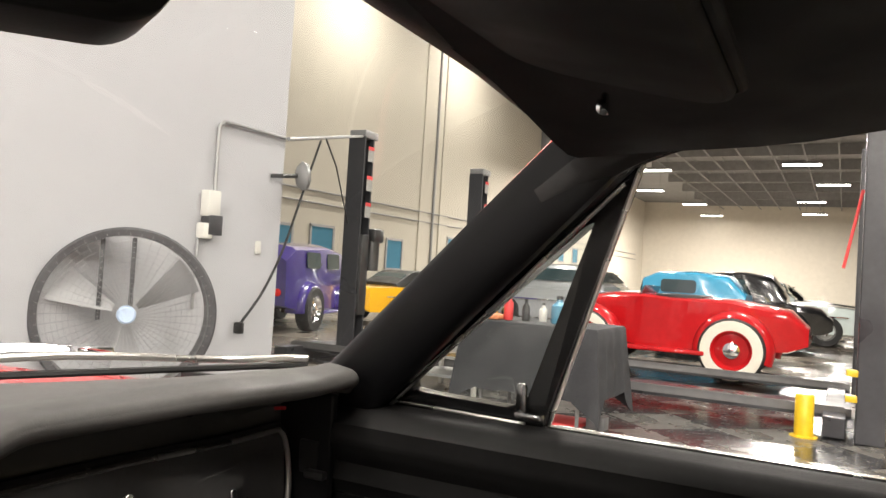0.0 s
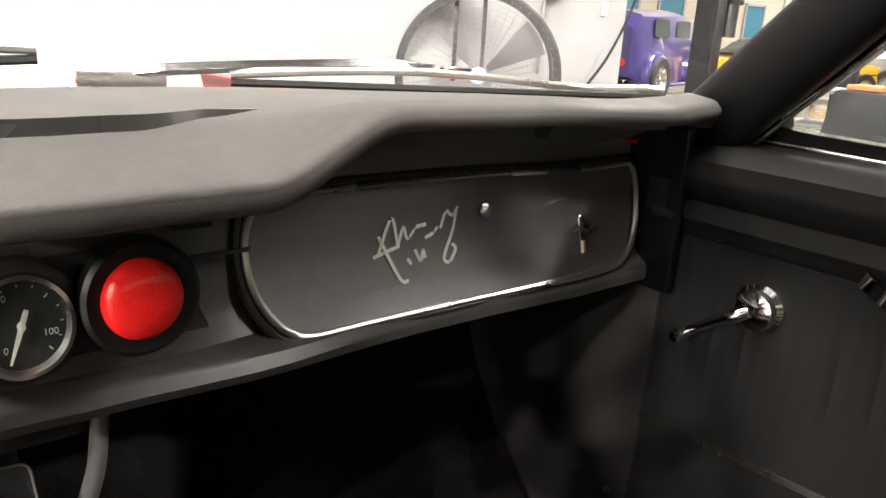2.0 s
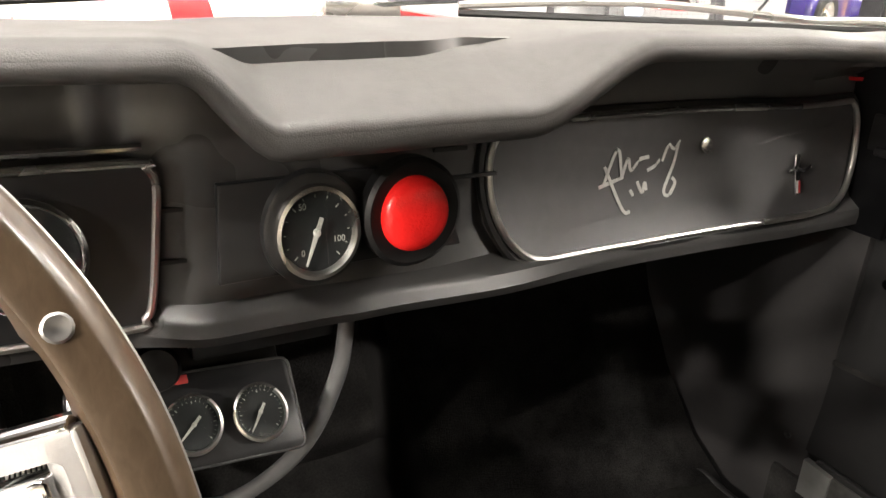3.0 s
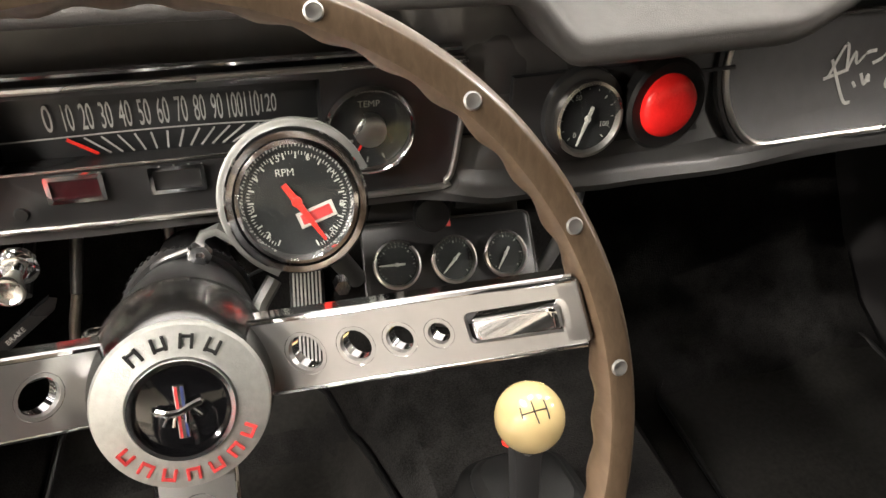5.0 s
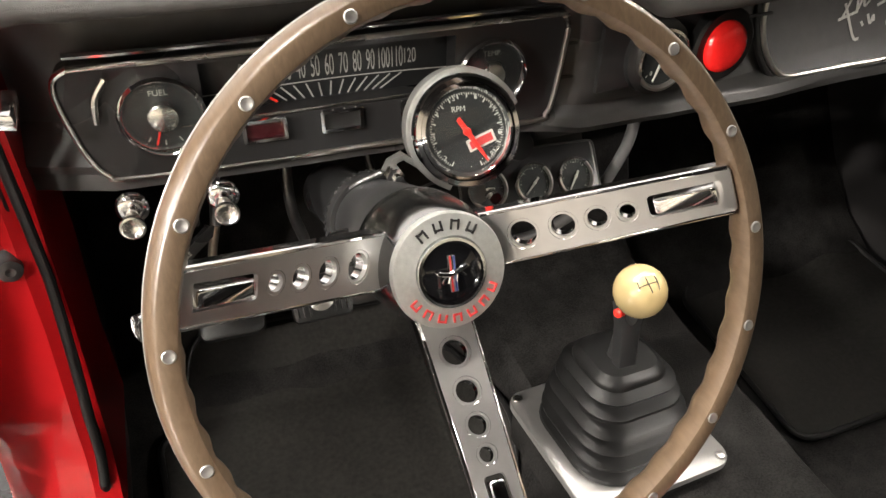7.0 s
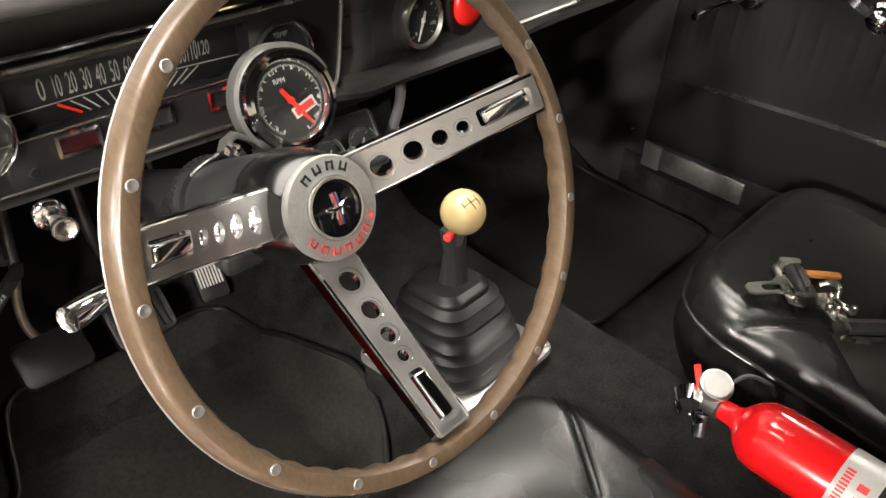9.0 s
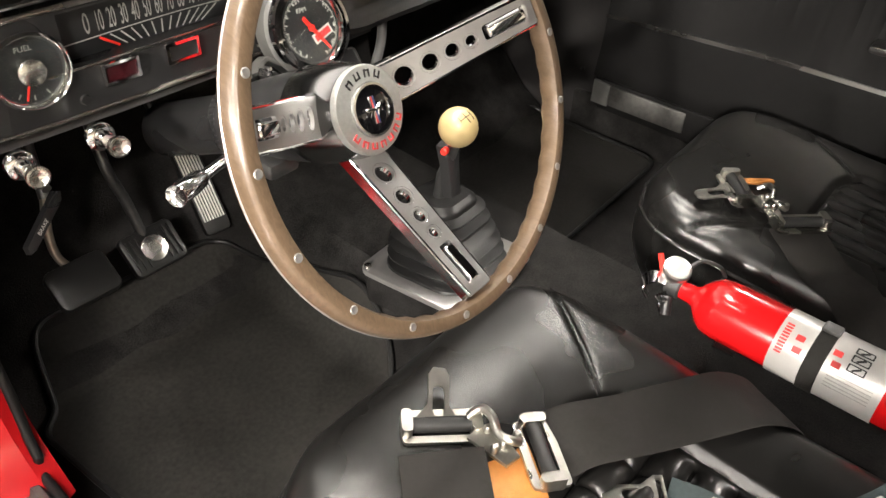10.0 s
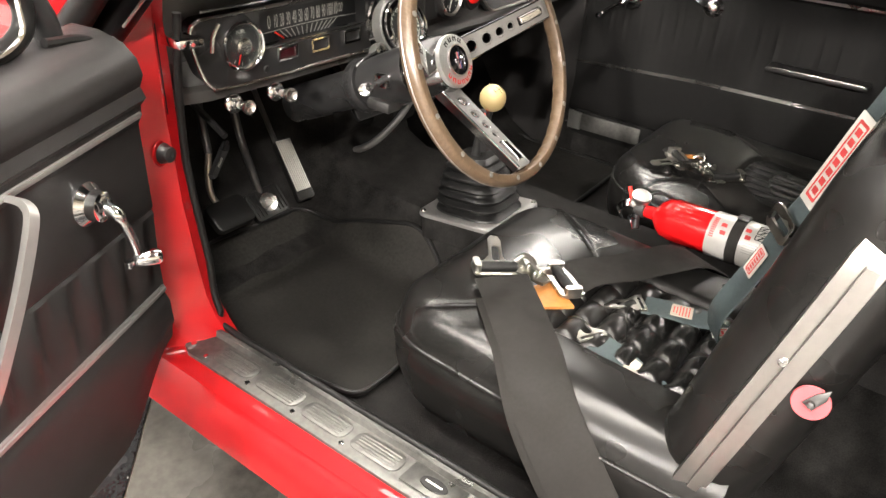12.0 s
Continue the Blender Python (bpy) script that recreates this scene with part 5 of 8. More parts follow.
    for st in strokes:
        pts = smooth_line([gm @ Vector((p[0] * 0.95 - 0.004, p[1] * 0.95 + 0.002, dish(p[1] * 0.95 + 0.002) + 0.0005)) for p in st], 6)
        part("scribble", ribbon(pts, [gm.to_3x3() @ Vector((0.8, 0.6, 0))] * len(pts), 0.0036, 0.0006), SILVER_INK, door)
    return root


def glove_outline(grow):
    pts = [(-0.215, 0.061), (-0.235, 0.058), (-0.250, 0.045), (-0.257, 0.022), (-0.255, -0.005), (-0.245, -0.030), (-0.228, -0.050), (-0.205, -0.060), (-0.15, -0.060), (0.10, -0.058), (0.19, -0.056), (0.215, -0.050), (0.233, -0.034), (0.246, -0.006),
           (0.252, 0.025), (0.251, 0.048), (0.243, 0.060), (0.226, 0.063), (0.10, 0.063), (-0.10, 0.062)]
    pts = [(p.x, p.y) for p in smooth_line([(x, y, 0) for x, y in pts + pts[:1]], 4)[:-1]]
    return [(x + grow * math.copysign(min(abs(x) / 0.2, 1), x), y + grow * math.copysign(min(abs(y) / 0.05, 1), y)) for x, y in pts]


DASH = dash_face()


def dial(parent, m, r, needle_deg, ticks=28, marks=(), depth=0.03, bezel=CHROME, needle=WHITE_PRINT, span=(225, -45), face=DIAL):
    """A round instrument in the pose m, its face towards local z."""
    part("body", lathe([(r * 0.9, -depth), (r * 0.96, -0.006), (r, -0.002)], 36, m), SATIN, parent)
    part("bezel", lathe([(r, -0.004), (r * 1.04, 0.002), (r * 1.02, 0.006), (r * 0.93, 0.007), (r * 0.86, 0.002)], 48, m, cap=False), bezel, parent, "bright bezel")
    dialface = part("dial_face", lathe([(r * 0.88, 0.0), (r * 0.88, 0.0008)], 40, m), face, parent, "black dial face")
    bm = bmesh.new()
    for k in range(ticks + 1):
        a = radians(span[0] + (span[1] - span[0]) * k / ticks)
        big = k % 4 == 0
        t = m @ pose(0, 0, 0.0014) @ Matrix.Rotation(a, 4, "Z")
        add_box(bm, (r * (0.74 if big else 0.78), 0, 0), (r * (0.10 if big else 0.055), r * (0.026 if big else 0.014), 0.0004), 0, t)
    part("scale", bm, WHITE_PRINT, dialface, smooth=False)
    for text, ang, rad, size in marks:
        part("numeral", letters(text, size, m @ pose(rad * math.cos(radians(ang)), rad * math.sin(radians(ang)), 0.0014), 0.0001), WHITE_PRINT, dialface, smooth=False)
    t = m @ pose(0, 0, 0.003) @ Matrix.Rotation(radians(needle_deg), 4, "Z")
    bm = bmesh.new()
    add_plate(bm, [(-r * 0.34, -r * 0.050), (r * 0.05, -r * 0.058), (r * 0.76, -r * 0.022), (r * 0.76, r * 0.022), (r * 0.05, r * 0.058), (-r * 0.34, r * 0.050)], 0, 0.001, t)
    add_lathe(bm, [(r * 0.09, 0), (r * 0.08, 0.003), (0.0, 0.0035)], 16, m @ pose(0, 0, 0.002))
    part("needle", bm, needle, parent)
    lens = part("lens", lathe([(r * 0.90, 0.0052), (r * 0.5, 0.0062), (0.0, 0.0065)], 32, m), DIAL_GLASS, parent, "clear lens")
    lens.visible_shadow = False


def centre_panel():
    root = DASH
    m = frame_of((0.012, 0.757, 0.822), (0, -1, 0.05))
    part("centre_plate", plate([(-0.095, 0.036), (0.086, 0.036), (0.112, -0.034), (-0.098, -0.036)], 0, 0.006, m, 0.002), SATIN, root)
    g = thing("gauge", (-0.008, 0.745, 0.79), "black round gauge with a chrome bezel", "gauge")
    gm = frame_of((-0.008, 0.741, 0.820), (0, -1, 0.06)) @ Matrix.Scale(1.1, 4)
    part("ring", lathe([(0.039, -0.012), (0.038, -0.004), (0.033, -0.002)], 40, gm), SATIN, g)
    dial(g, gm, 0.0305, 248, 12, (("0", 232, 0.017, 0.006), ("50", 120, 0.020, 0.006), ("100", -20, 0.018, 0.006)), 0.016, STAINLESS)
    lamp = thing("warning_lamp", (0.064, 0.74, 0.80), "large red lens lamp in a black ring", "warning lamp")
    lm = frame_of((0.0705, 0.742, 0.8265), (0, -1, 0.05))
    part("ring", lathe([(0.0415, -0.004), (0.0415, 0.008), (0.038, 0.011), (0.0285, 0.010)], 48, lm, cap=False), RUBBER, lamp)
    lens = part("lens", lathe([(0.0285, 0.004), (0.0285, 0.012), (0.0270, 0.016), (0.022, 0.0195), (0.012, 0.0215), (0.0, 0.022)], 48, lm), RED_PLASTIC, lamp, "glossy red lens")
    bm = bmesh.new()
    for k in range(-5, 6):
        h = 0.0205 - 0.00022 * k * k
        w = 0.010 - 0.0004 * abs(k)
        add_tube(bm, [lm @ Vector((w * (i / 4 - 0.5) * 2, k * 0.0036, h - 9 * (w * (i / 4 - 0.5) * 2) ** 2)) for i in range(5)], 0.0008, 5)
    part("ribs", bm, RED_PLASTIC, lens)


centre_panel()


def cluster():
    root = thing("instrument_cluster", (-0.375, 0.77, 0.76), "black instrument cluster with chrome edge and ribbon speedometer", "instrument cluster")
    m = frame_of((-0.375, 0.770, 0.814), (0, -1, 0))
    out = [(-0.235, 0.056), (-0.248, 0.046), (-0.252, 0.028), (-0.246, -0.008), (-0.238, -0.035), (-0.225, -0.052), (-0.200, -0.058), (0.0, -0.059), (0.215, -0.059), (0.236, -0.052), (0.243, -0.035), (0.250, 0.02), (0.252, 0.045), (0.246, 0.057), (0.230, 0.060), (0.0, 0.058)]
    out = [(p.x, p.y) for p in smooth_line([(x, y, 0) for x, y in out + out[:1]], 4)[:-1]]
    part("panel", pierced(out, [[(-0.125, -0.011), (0.125, -0.011), (0.125, 0.050), (-0.125, 0.050)]], 0.026, m @ pose(0, 0, -0.022)), SATIN, root, smooth=False)
    part("edge_trim", tube([m @ Vector((x, y, 0.005)) for x, y in out], 0.0030, 8, True), STAINLESS, root, "chrome edge trim")
    part("upper_trim", tube([m @ Vector((-0.235 + 0.48 * i / 12, 0.068 + 0.003 * i / 12, 0.006)) for i in range(13)], 0.0032, 8), CHROME, root)
    # ribbon speedometer
    win = part("speedometer_face", box((0.0, 0.020, -0.0235), (0.256, 0.070, 0.003), 0.001, m), DIAL, root, "black speedometer face")
    for k in range(13):
        x = -0.086 + 0.169 * k / 12
        if k in (0, 12):
            part("numeral", letters("0" if k == 0 else "120", 0.020 if k == 0 else 0.014, m @ pose(x, 0.022, -0.0215) @ Matrix.Diagonal((0.70, 1.6, 1, 1)), 0.0001), GREY_PRINT, win, smooth=False)
        else:
            part("numeral", letters(str(k * 10), 0.0175, m @ pose(x, 0.022, -0.0215) @ Matrix.Diagonal((0.54, 1.8, 1, 1)), 0.0001), GREY_PRINT, win, smooth=False)
        a = (-0.076 + 0.150 * k / 12, 0.0055)
        b = (-0.055 + 0.105 * k / 12, -0.0095)
        pts = [m @ Vector((*a, -0.0215)), m @ Vector((*b, -0.0215))]
        part("tick", ribbon(pts, [m.to_3x3() @ Vector((1, 0, 0))] * 2, 0.0016, 0.0003), GREY_PRINT if k else RED_NEEDLE, win, smooth=False)
    part("arc_line", ribbon([m @ Vector((-0.125 + 0.25 * i / 12, 0.0055 + 0.003 * math.sin(math.pi * i / 12), -0.0213)) for i in range(13)], [m.to_3x3() @ Vector((0, 1, 0))] * 13, 0.0013, 0.0003), GREY_PRINT, win, smooth=False)
    part("pointer", ribbon([m @ Vector((-0.076, 0.0055, -0.0205)), m @ Vector((-0.056, -0.0085, -0.0205))], [m.to_3x3() @ Vector((0.5, 0.8, 0))] * 2, 0.003, 0.0006), RED_NEEDLE, win, "red speedometer pointer")
    part("divider", ribbon([m @ Vector((-0.15, -0.009, 0.0066)), m @ Vector((0.15, -0.005, 0.0066))], [m.to_3x3() @ Vector((0, 1, 0))] * 2, 0.0022, 0.001), STAINLESS, root)
    for x, lens in ((-0.074, DARK_RED_LENS), (0.002, BLACK_INK), (0.085, BLACK_INK)):
        part("warning_light", pierced(rounded(0.043, 0.024, 0.002, 2), [rounded(0.036, 0.017, 0.001, 2)], 0.004, m @ pose(x, -0.024, 0.004)), CHROME, root, "chrome-framed warning light", smooth=False)
        part("warning_lens", box((x, -0.024, 0.0045), (0.036, 0.017, 0.002), 0, m), lens, root, smooth=False)
    part("blank_plug", lathe([(0.006, 0), (0.005, 0.002), (0, 0.0022)], 14, m @ pose(-0.118, -0.044, 0.004)), BLACK_INK, root)
    # fuel and temperature dials
    for x, text, ang in ((-0.164, "FUEL", 250), (0.165, "TEMP", 240)):
        dm = m @ pose(x, 0.004, 0.004) @ Matrix.Scale(0.86, 4)
        pod = part("dial_pod", lathe([(0.046, 0), (0.047, 0.008), (0.044, 0.012), (0.0405, 0.009), (0.038, 0.0)], 48, dm, cap=False), CHROME, root, "chrome dial ring")
        part("dial_face", lathe([(0.039, 0.0), (0.039, 0.001)], 40, dm), DIAL, pod, "black dial face")
        part("dial_boss", lathe([(0.017, 0.001), (0.016, 0.010), (0.012, 0.013), (0.0, 0.0135)], 32, dm), STAINLESS, pod, "bright round boss")
        part("word", letters(text, 0.0095, dm @ pose(0, 0.026, 0.0014), 0.0001), GREY_PRINT, pod, smooth=False)
        t = dm @ Matrix.Rotation(radians(ang), 4, "Z")
        part("needle", box((0.026, 0, 0.003), (0.020, 0.0022, 0.001), 0, t), RED_NEEDLE, pod, smooth=False)
        for q in range(3):
            part("tick", box((0.033, 0, 0.0016), (0.006, 0.0016, 0.0004), 0, dm @ Matrix.Rotation(radians(235 + 30 * q), 4, "Z")), GREY_PRINT, pod, smooth=False)
        lens = part("lens", lathe([(0.040, 0.010), (0.02, 0.013), (0.0, 0.0142)], 36, dm), DIAL_GLASS, pod)
        lens.visible_shadow = False
    part("tube_trim", tube(smooth_line([m @ Vector(p) for p in ((-0.222, 0.004, 0.006), (-0.218, 0.028, 0.007), (-0.205, 0.046, 0.007))], 6), 0.0035, 8), STAINLESS, root)


cluster()


def tachometer():
    root = thing("tachometer", (-0.29, 0.66, 0.77), "chrome tachometer with red needle on a strap bracket", "tachometer")
    c = Vector((-0.288, 0.640, 0.830))
    m = frame_of(c, (-0.10, -0.90, 0.34), (1, 0, 0))
    r = 0.0472
    dial(root, m, 0.0425, -58, 80, [(str((k + 1)), 262 - 38.5 * (k), 0.031, 0.0065) for k in range(1, 9)], 0.05, CHROME, RED_NEEDLE, (240, -70))
    part("cup", lathe([(0.001, -0.066), (0.027, -0.064), (0.041, -0.056), (r, -0.02), (r, 0.0), (0.0495, 0.004), (0.0478, 0.007), (0.0435, 0.008)], 56, m, cap=False), CHROME, root, "polished chrome cup")
    part("word", letters("RPM", 0.007, m @ pose(-0.006, 0.020, 0.002), 0.0001), WHITE_PRINT, root, smooth=False)
    part("logo_plate", box((0.009, -0.013, 0.0016), (0.027, 0.011, 0.0006), 0, m @ Matrix.Rotation(radians(18), 4, "Z")), WHITE_PRINT, root, "white logo plate", smooth=False)
    part("logo_plate", box((0.009, -0.013, 0.0021), (0.022, 0.007, 0.0004), 0, m @ Matrix.Rotation(radians(18), 4, "Z")), RED_INK, root, "red logo bar", smooth=False)
    # strap round the cup
    pts = []
    for k in range(25):
        a = radians(20 + 230 * k / 24)
        pts.append(m @ Vector((0.0525 * math.cos(a), 0.0525 * math.sin(a), -0.014)))
    pts += [Vector((-0.345, 0.655, 0.806)), Vector((-0.362, 0.648, 0.796))]
    part("strap", ribbon(smooth_line(pts, 2), [m.to_3x3() @ Vector((0, 0, 1))] * (2 * len(pts) - 1), 0.022, 0.005), ALU, root, "dull alloy strap")
    part("bolt", lathe([(0.008, 0), (0.008, 0.010), (0.004, 0.011), (0.004, 0.02)], 6, frame_of((-0.358, 0.640, 0.799), (0, -1, 0.2))), CHROME, root)
    part("bolt", lathe([(0.006, 0), (0.006, 0.012)], 6, frame_of((-0.262, 0.635, 0.762), (0, -1, 0.2))), CHROME, root)
    part("leg", tube([(-0.268, 0.668, 0.775), (-0.236, 0.72, 0.70)], 0.009, 12), ALU, root)
    part("leg", tube(smooth_line([(-0.365, 0.65, 0.795), (-0.385, 0.655, 0.785), (-0.405, 0.67, 0.760)], 4), 0.0025, 8), DARK_STEEL, root)
    part("clamp", tube(smooth_line([(-0.31, 0.64, 0.768), (-0.325, 0.625, 0.752), (-0.322, 0.60, 0.745)], 4), 0.006, 8), ALU, root)
    part("wire", tube(smooth_line([(-0.28, 0.66, 0.775), (-0.31, 0.69, 0.745), (-0.33, 0.70, 0.73)], 5), 0.0015, 6), BLACK_INK, root)


tachometer()


def gauge_pod():
    root = thing("gauge_pod", (-0.085, 0.86, 0.57), "black under-dash panel with three small gauges", "gauge panel")
    m = frame_of((-0.102, 0.843, 0.619), (-0.05, -0.80, 0.60), (1, -0.06, 0))
    part("panel", plate(rounded(0.205, 0.085, 0.008, 3), -0.006, 0.002, m, 0.001), SATIN, root)
    part("edge", tube([m @ Vector((x, y, 0.002)) for x, y in rounded(0.205, 0.085, 0.008, 3)], 0.0014, 6, True), DARK_STEEL, root)
    part("bracket", box((-0.0, 0.07, -0.02), (0.19, 0.06, 0.02), 0.003, m), SATIN, root)
    for k, (x, ang) in enumerate(((-0.066, 180), (0.0, 225), (0.064, 235))):
        g = thing("gauge", m @ Vector((x, 0, 0)), "small black round gauge with a chrome bezel", "gauge", "under-dash gauges")
        dial(g, m @ pose(x, -0.004, 0.006), 0.0262, ang, 24, (), 0.03, STAINLESS)
    part("red_tag", box((-0.015, 0.037, 0.004), (0.03, 0.008, 0.002), 0.0005, m), RED_INK, root)
    knob = thing("pull_knob", (-0.112, 0.84, 0.66), "round black pull knob under the dash", "knob")
    part("knob", lathe([(0.010, 0), (0.012, 0.02), (0.019, 0.028), (0.021, 0.038), (0.018, 0.046), (0.0, 0.049)], 28, frame_of((-0.125, 0.88, 0.668), (-0.1, -1, 0.25))), RUBBER, knob)
    part("bracket", box((-0.02, 0.89, 0.69), (0.15, 0.05, 0.055), 0.006), SATIN, knob)
    hose = thing("drain_hose", (0.06, 0.85, 0.5), "grey rubber hose curving below the dash", "hose")
    part("hose", tube(smooth_line([(0.062, 0.86, 0.75), (0.061, 0.85, 0.677), (0.045, 0.85, 0.62), (0.0, 0.86, 0.54), (-0.07, 0.90, 0.47), (-0.13, 0.97, 0.44)], 6), 0.0085, 12), material("grey_hose", (0.15, 0.15, 0.15), 0.35, vary=0.1), hose)


gauge_pod()


def dash_controls():
    for x in (-0.588, -0.503):
        m = frame_of((x + 0.003, 0.742, 0.739), (0, -1, 0.08)) @ Matrix.Scale(0.82, 4)
        root = part("knob_collar", lathe([(0.019, 0), (0.019, 0.006), (0.015, 0.010), (0.010, 0.011)], 28, m), CHROME, DASH, "chrome pull knob")
        part("shaft", lathe([(0.006, 0.008), (0.006, 0.030)], 16, m), CHROME, root)
        part("knob", lathe([(0.0065, 0.020), (0.0085, 0.030), (0.0125, 0.042), (0.0145, 0.048), (0.0142, 0.052), (0.0120, 0.0525), (0.0085, 0.048), (0.0, 0.046)], 28, m), STAINLESS, root)
    root = thing("parking_brake_handle", (-0.575, 0.82, 0.6), "black parking brake handle with white lettering", "brake handle")
    m = frame_of((-0.549, 0.846, 0.601), (0.35, -1, 0.35), (0.86, 0, 0.51)) @ Matrix.Scale(0.82, 4)
    part("grip", plate([(-0.056, -0.006), (-0.046, -0.010), (0.04, -0.009), (0.052, 0.0), (0.046, 0.007), (-0.050, 0.004)], -0.006, 0.006, m, 0.002), SATIN, root)
    part("word", letters("BRAKE", 0.0085, m @ pose(-0.012, -0.002, 0.0066), 0.0002, 1.05), WHITE_PRINT, root, smooth=False)
    part("rod", tube([(-0.535, 0.84, 0.64), (-0.53, 0.98, 0.70)], 0.006, 8), DARK_STEEL, root)


dash_controls()


def pedals():
    root = thing("clutch_pedal", (-0.525, 0.89, 0.40), "black rubber clutch pedal on a bent arm", "pedal")
    m = frame_of((-0.516, 0.887, 0.459), (-0.05, -0.62, 0.78))
    part("pad", plate(rounded(0.086, 0.062, 0.012, 5), 0, 0.016, m, 0.005), RUBBER, root)
    part("arm", tube(smooth_line([(-0.516, 0.905, 0.470), (-0.526, 0.918, 0.495), (-0.524, 0.925, 0.53), (-0.512, 0.93, 0.575)], 6), 0.006, 10), material("bare_steel", (0.35, 0.31, 0.26), 0.4, 0.8, vary=0.2), root)
    part("upper_arm", tube([(-0.512, 0.93, 0.575), (-0.49, 0.98, 0.70)], 0.007, 10), DARK_STEEL, root)
    root = thing("brake_pedal", (-0.39, 0.92, 0.40), "black ribbed brake pedal with a chrome disc", "pedal")
    m = frame_of((-0.388, 0.928, 0.424), (-0.05, -0.72, 0.69))
    pad = part("pad", plate(rounded(0.088, 0.066, 0.010, 5), -0.004, 0.010, m, 0.004), RUBBER, root)
    for k in range(9):
        if abs(k - 4) > 1:
            part("rib", box((-0.036 + 0.009 * k, 0, 0.011), (0.003, 0.05, 0.004), 0.001, m), RUBBER, pad)
    part("disc", lathe([(0.020, 0.009), (0.020, 0.013), (0.010, 0.015), (0.009, 0.012), (0.0, 0.012)], 32, m), STAINLESS, pad, "chrome disc")
    part("arm", tube(smooth_line([(-0.39, 0.94, 0.43), (-0.395, 0.96, 0.50), (-0.41, 0.965, 0.57), (-0.405, 1.0, 0.70)], 6), 0.008, 10), DARK_STEEL, root)
    root = thing("accelerator_pedal", (-0.262, 0.97, 0.39), "tall accelerator pedal with pale ribs", "pedal")
    m = frame_of((-0.258, 0.975, 0.444), (-0.10, -0.75, 0.60), (1, 0.0, 0.03)) @ Matrix.Rotation(radians(-7), 4, "Z")
    pad = part("pad", plate(rounded(0.046, 0.146, 0.008, 4), -0.006, 0.006, m, 0.003), RUBBER, root)
    for k in range(8):
        part("rib", box((-0.0175 + 0.0050 * k, 0.010, 0.0068), (0.0026, 0.120, 0.003), 0.0006, m), WHITE_PRINT, pad, "pale worn rib")
    part("arm", tube([(-0.262, 1.0, 0.45), (-0.28, 1.06, 0.60), (-0.30, 1.08, 0.70)], 0.006, 8), DARK_STEEL, root)


pedals()

# ---- steering wheel ----
WHEEL = frame_of((-0.3585, 0.3914, 0.8564), (0.0272, -0.9116, 0.4102)) @ Matrix.Rotation(radians(-0.9), 4, "Z")  # z towards the driver, y up in the rim's plane


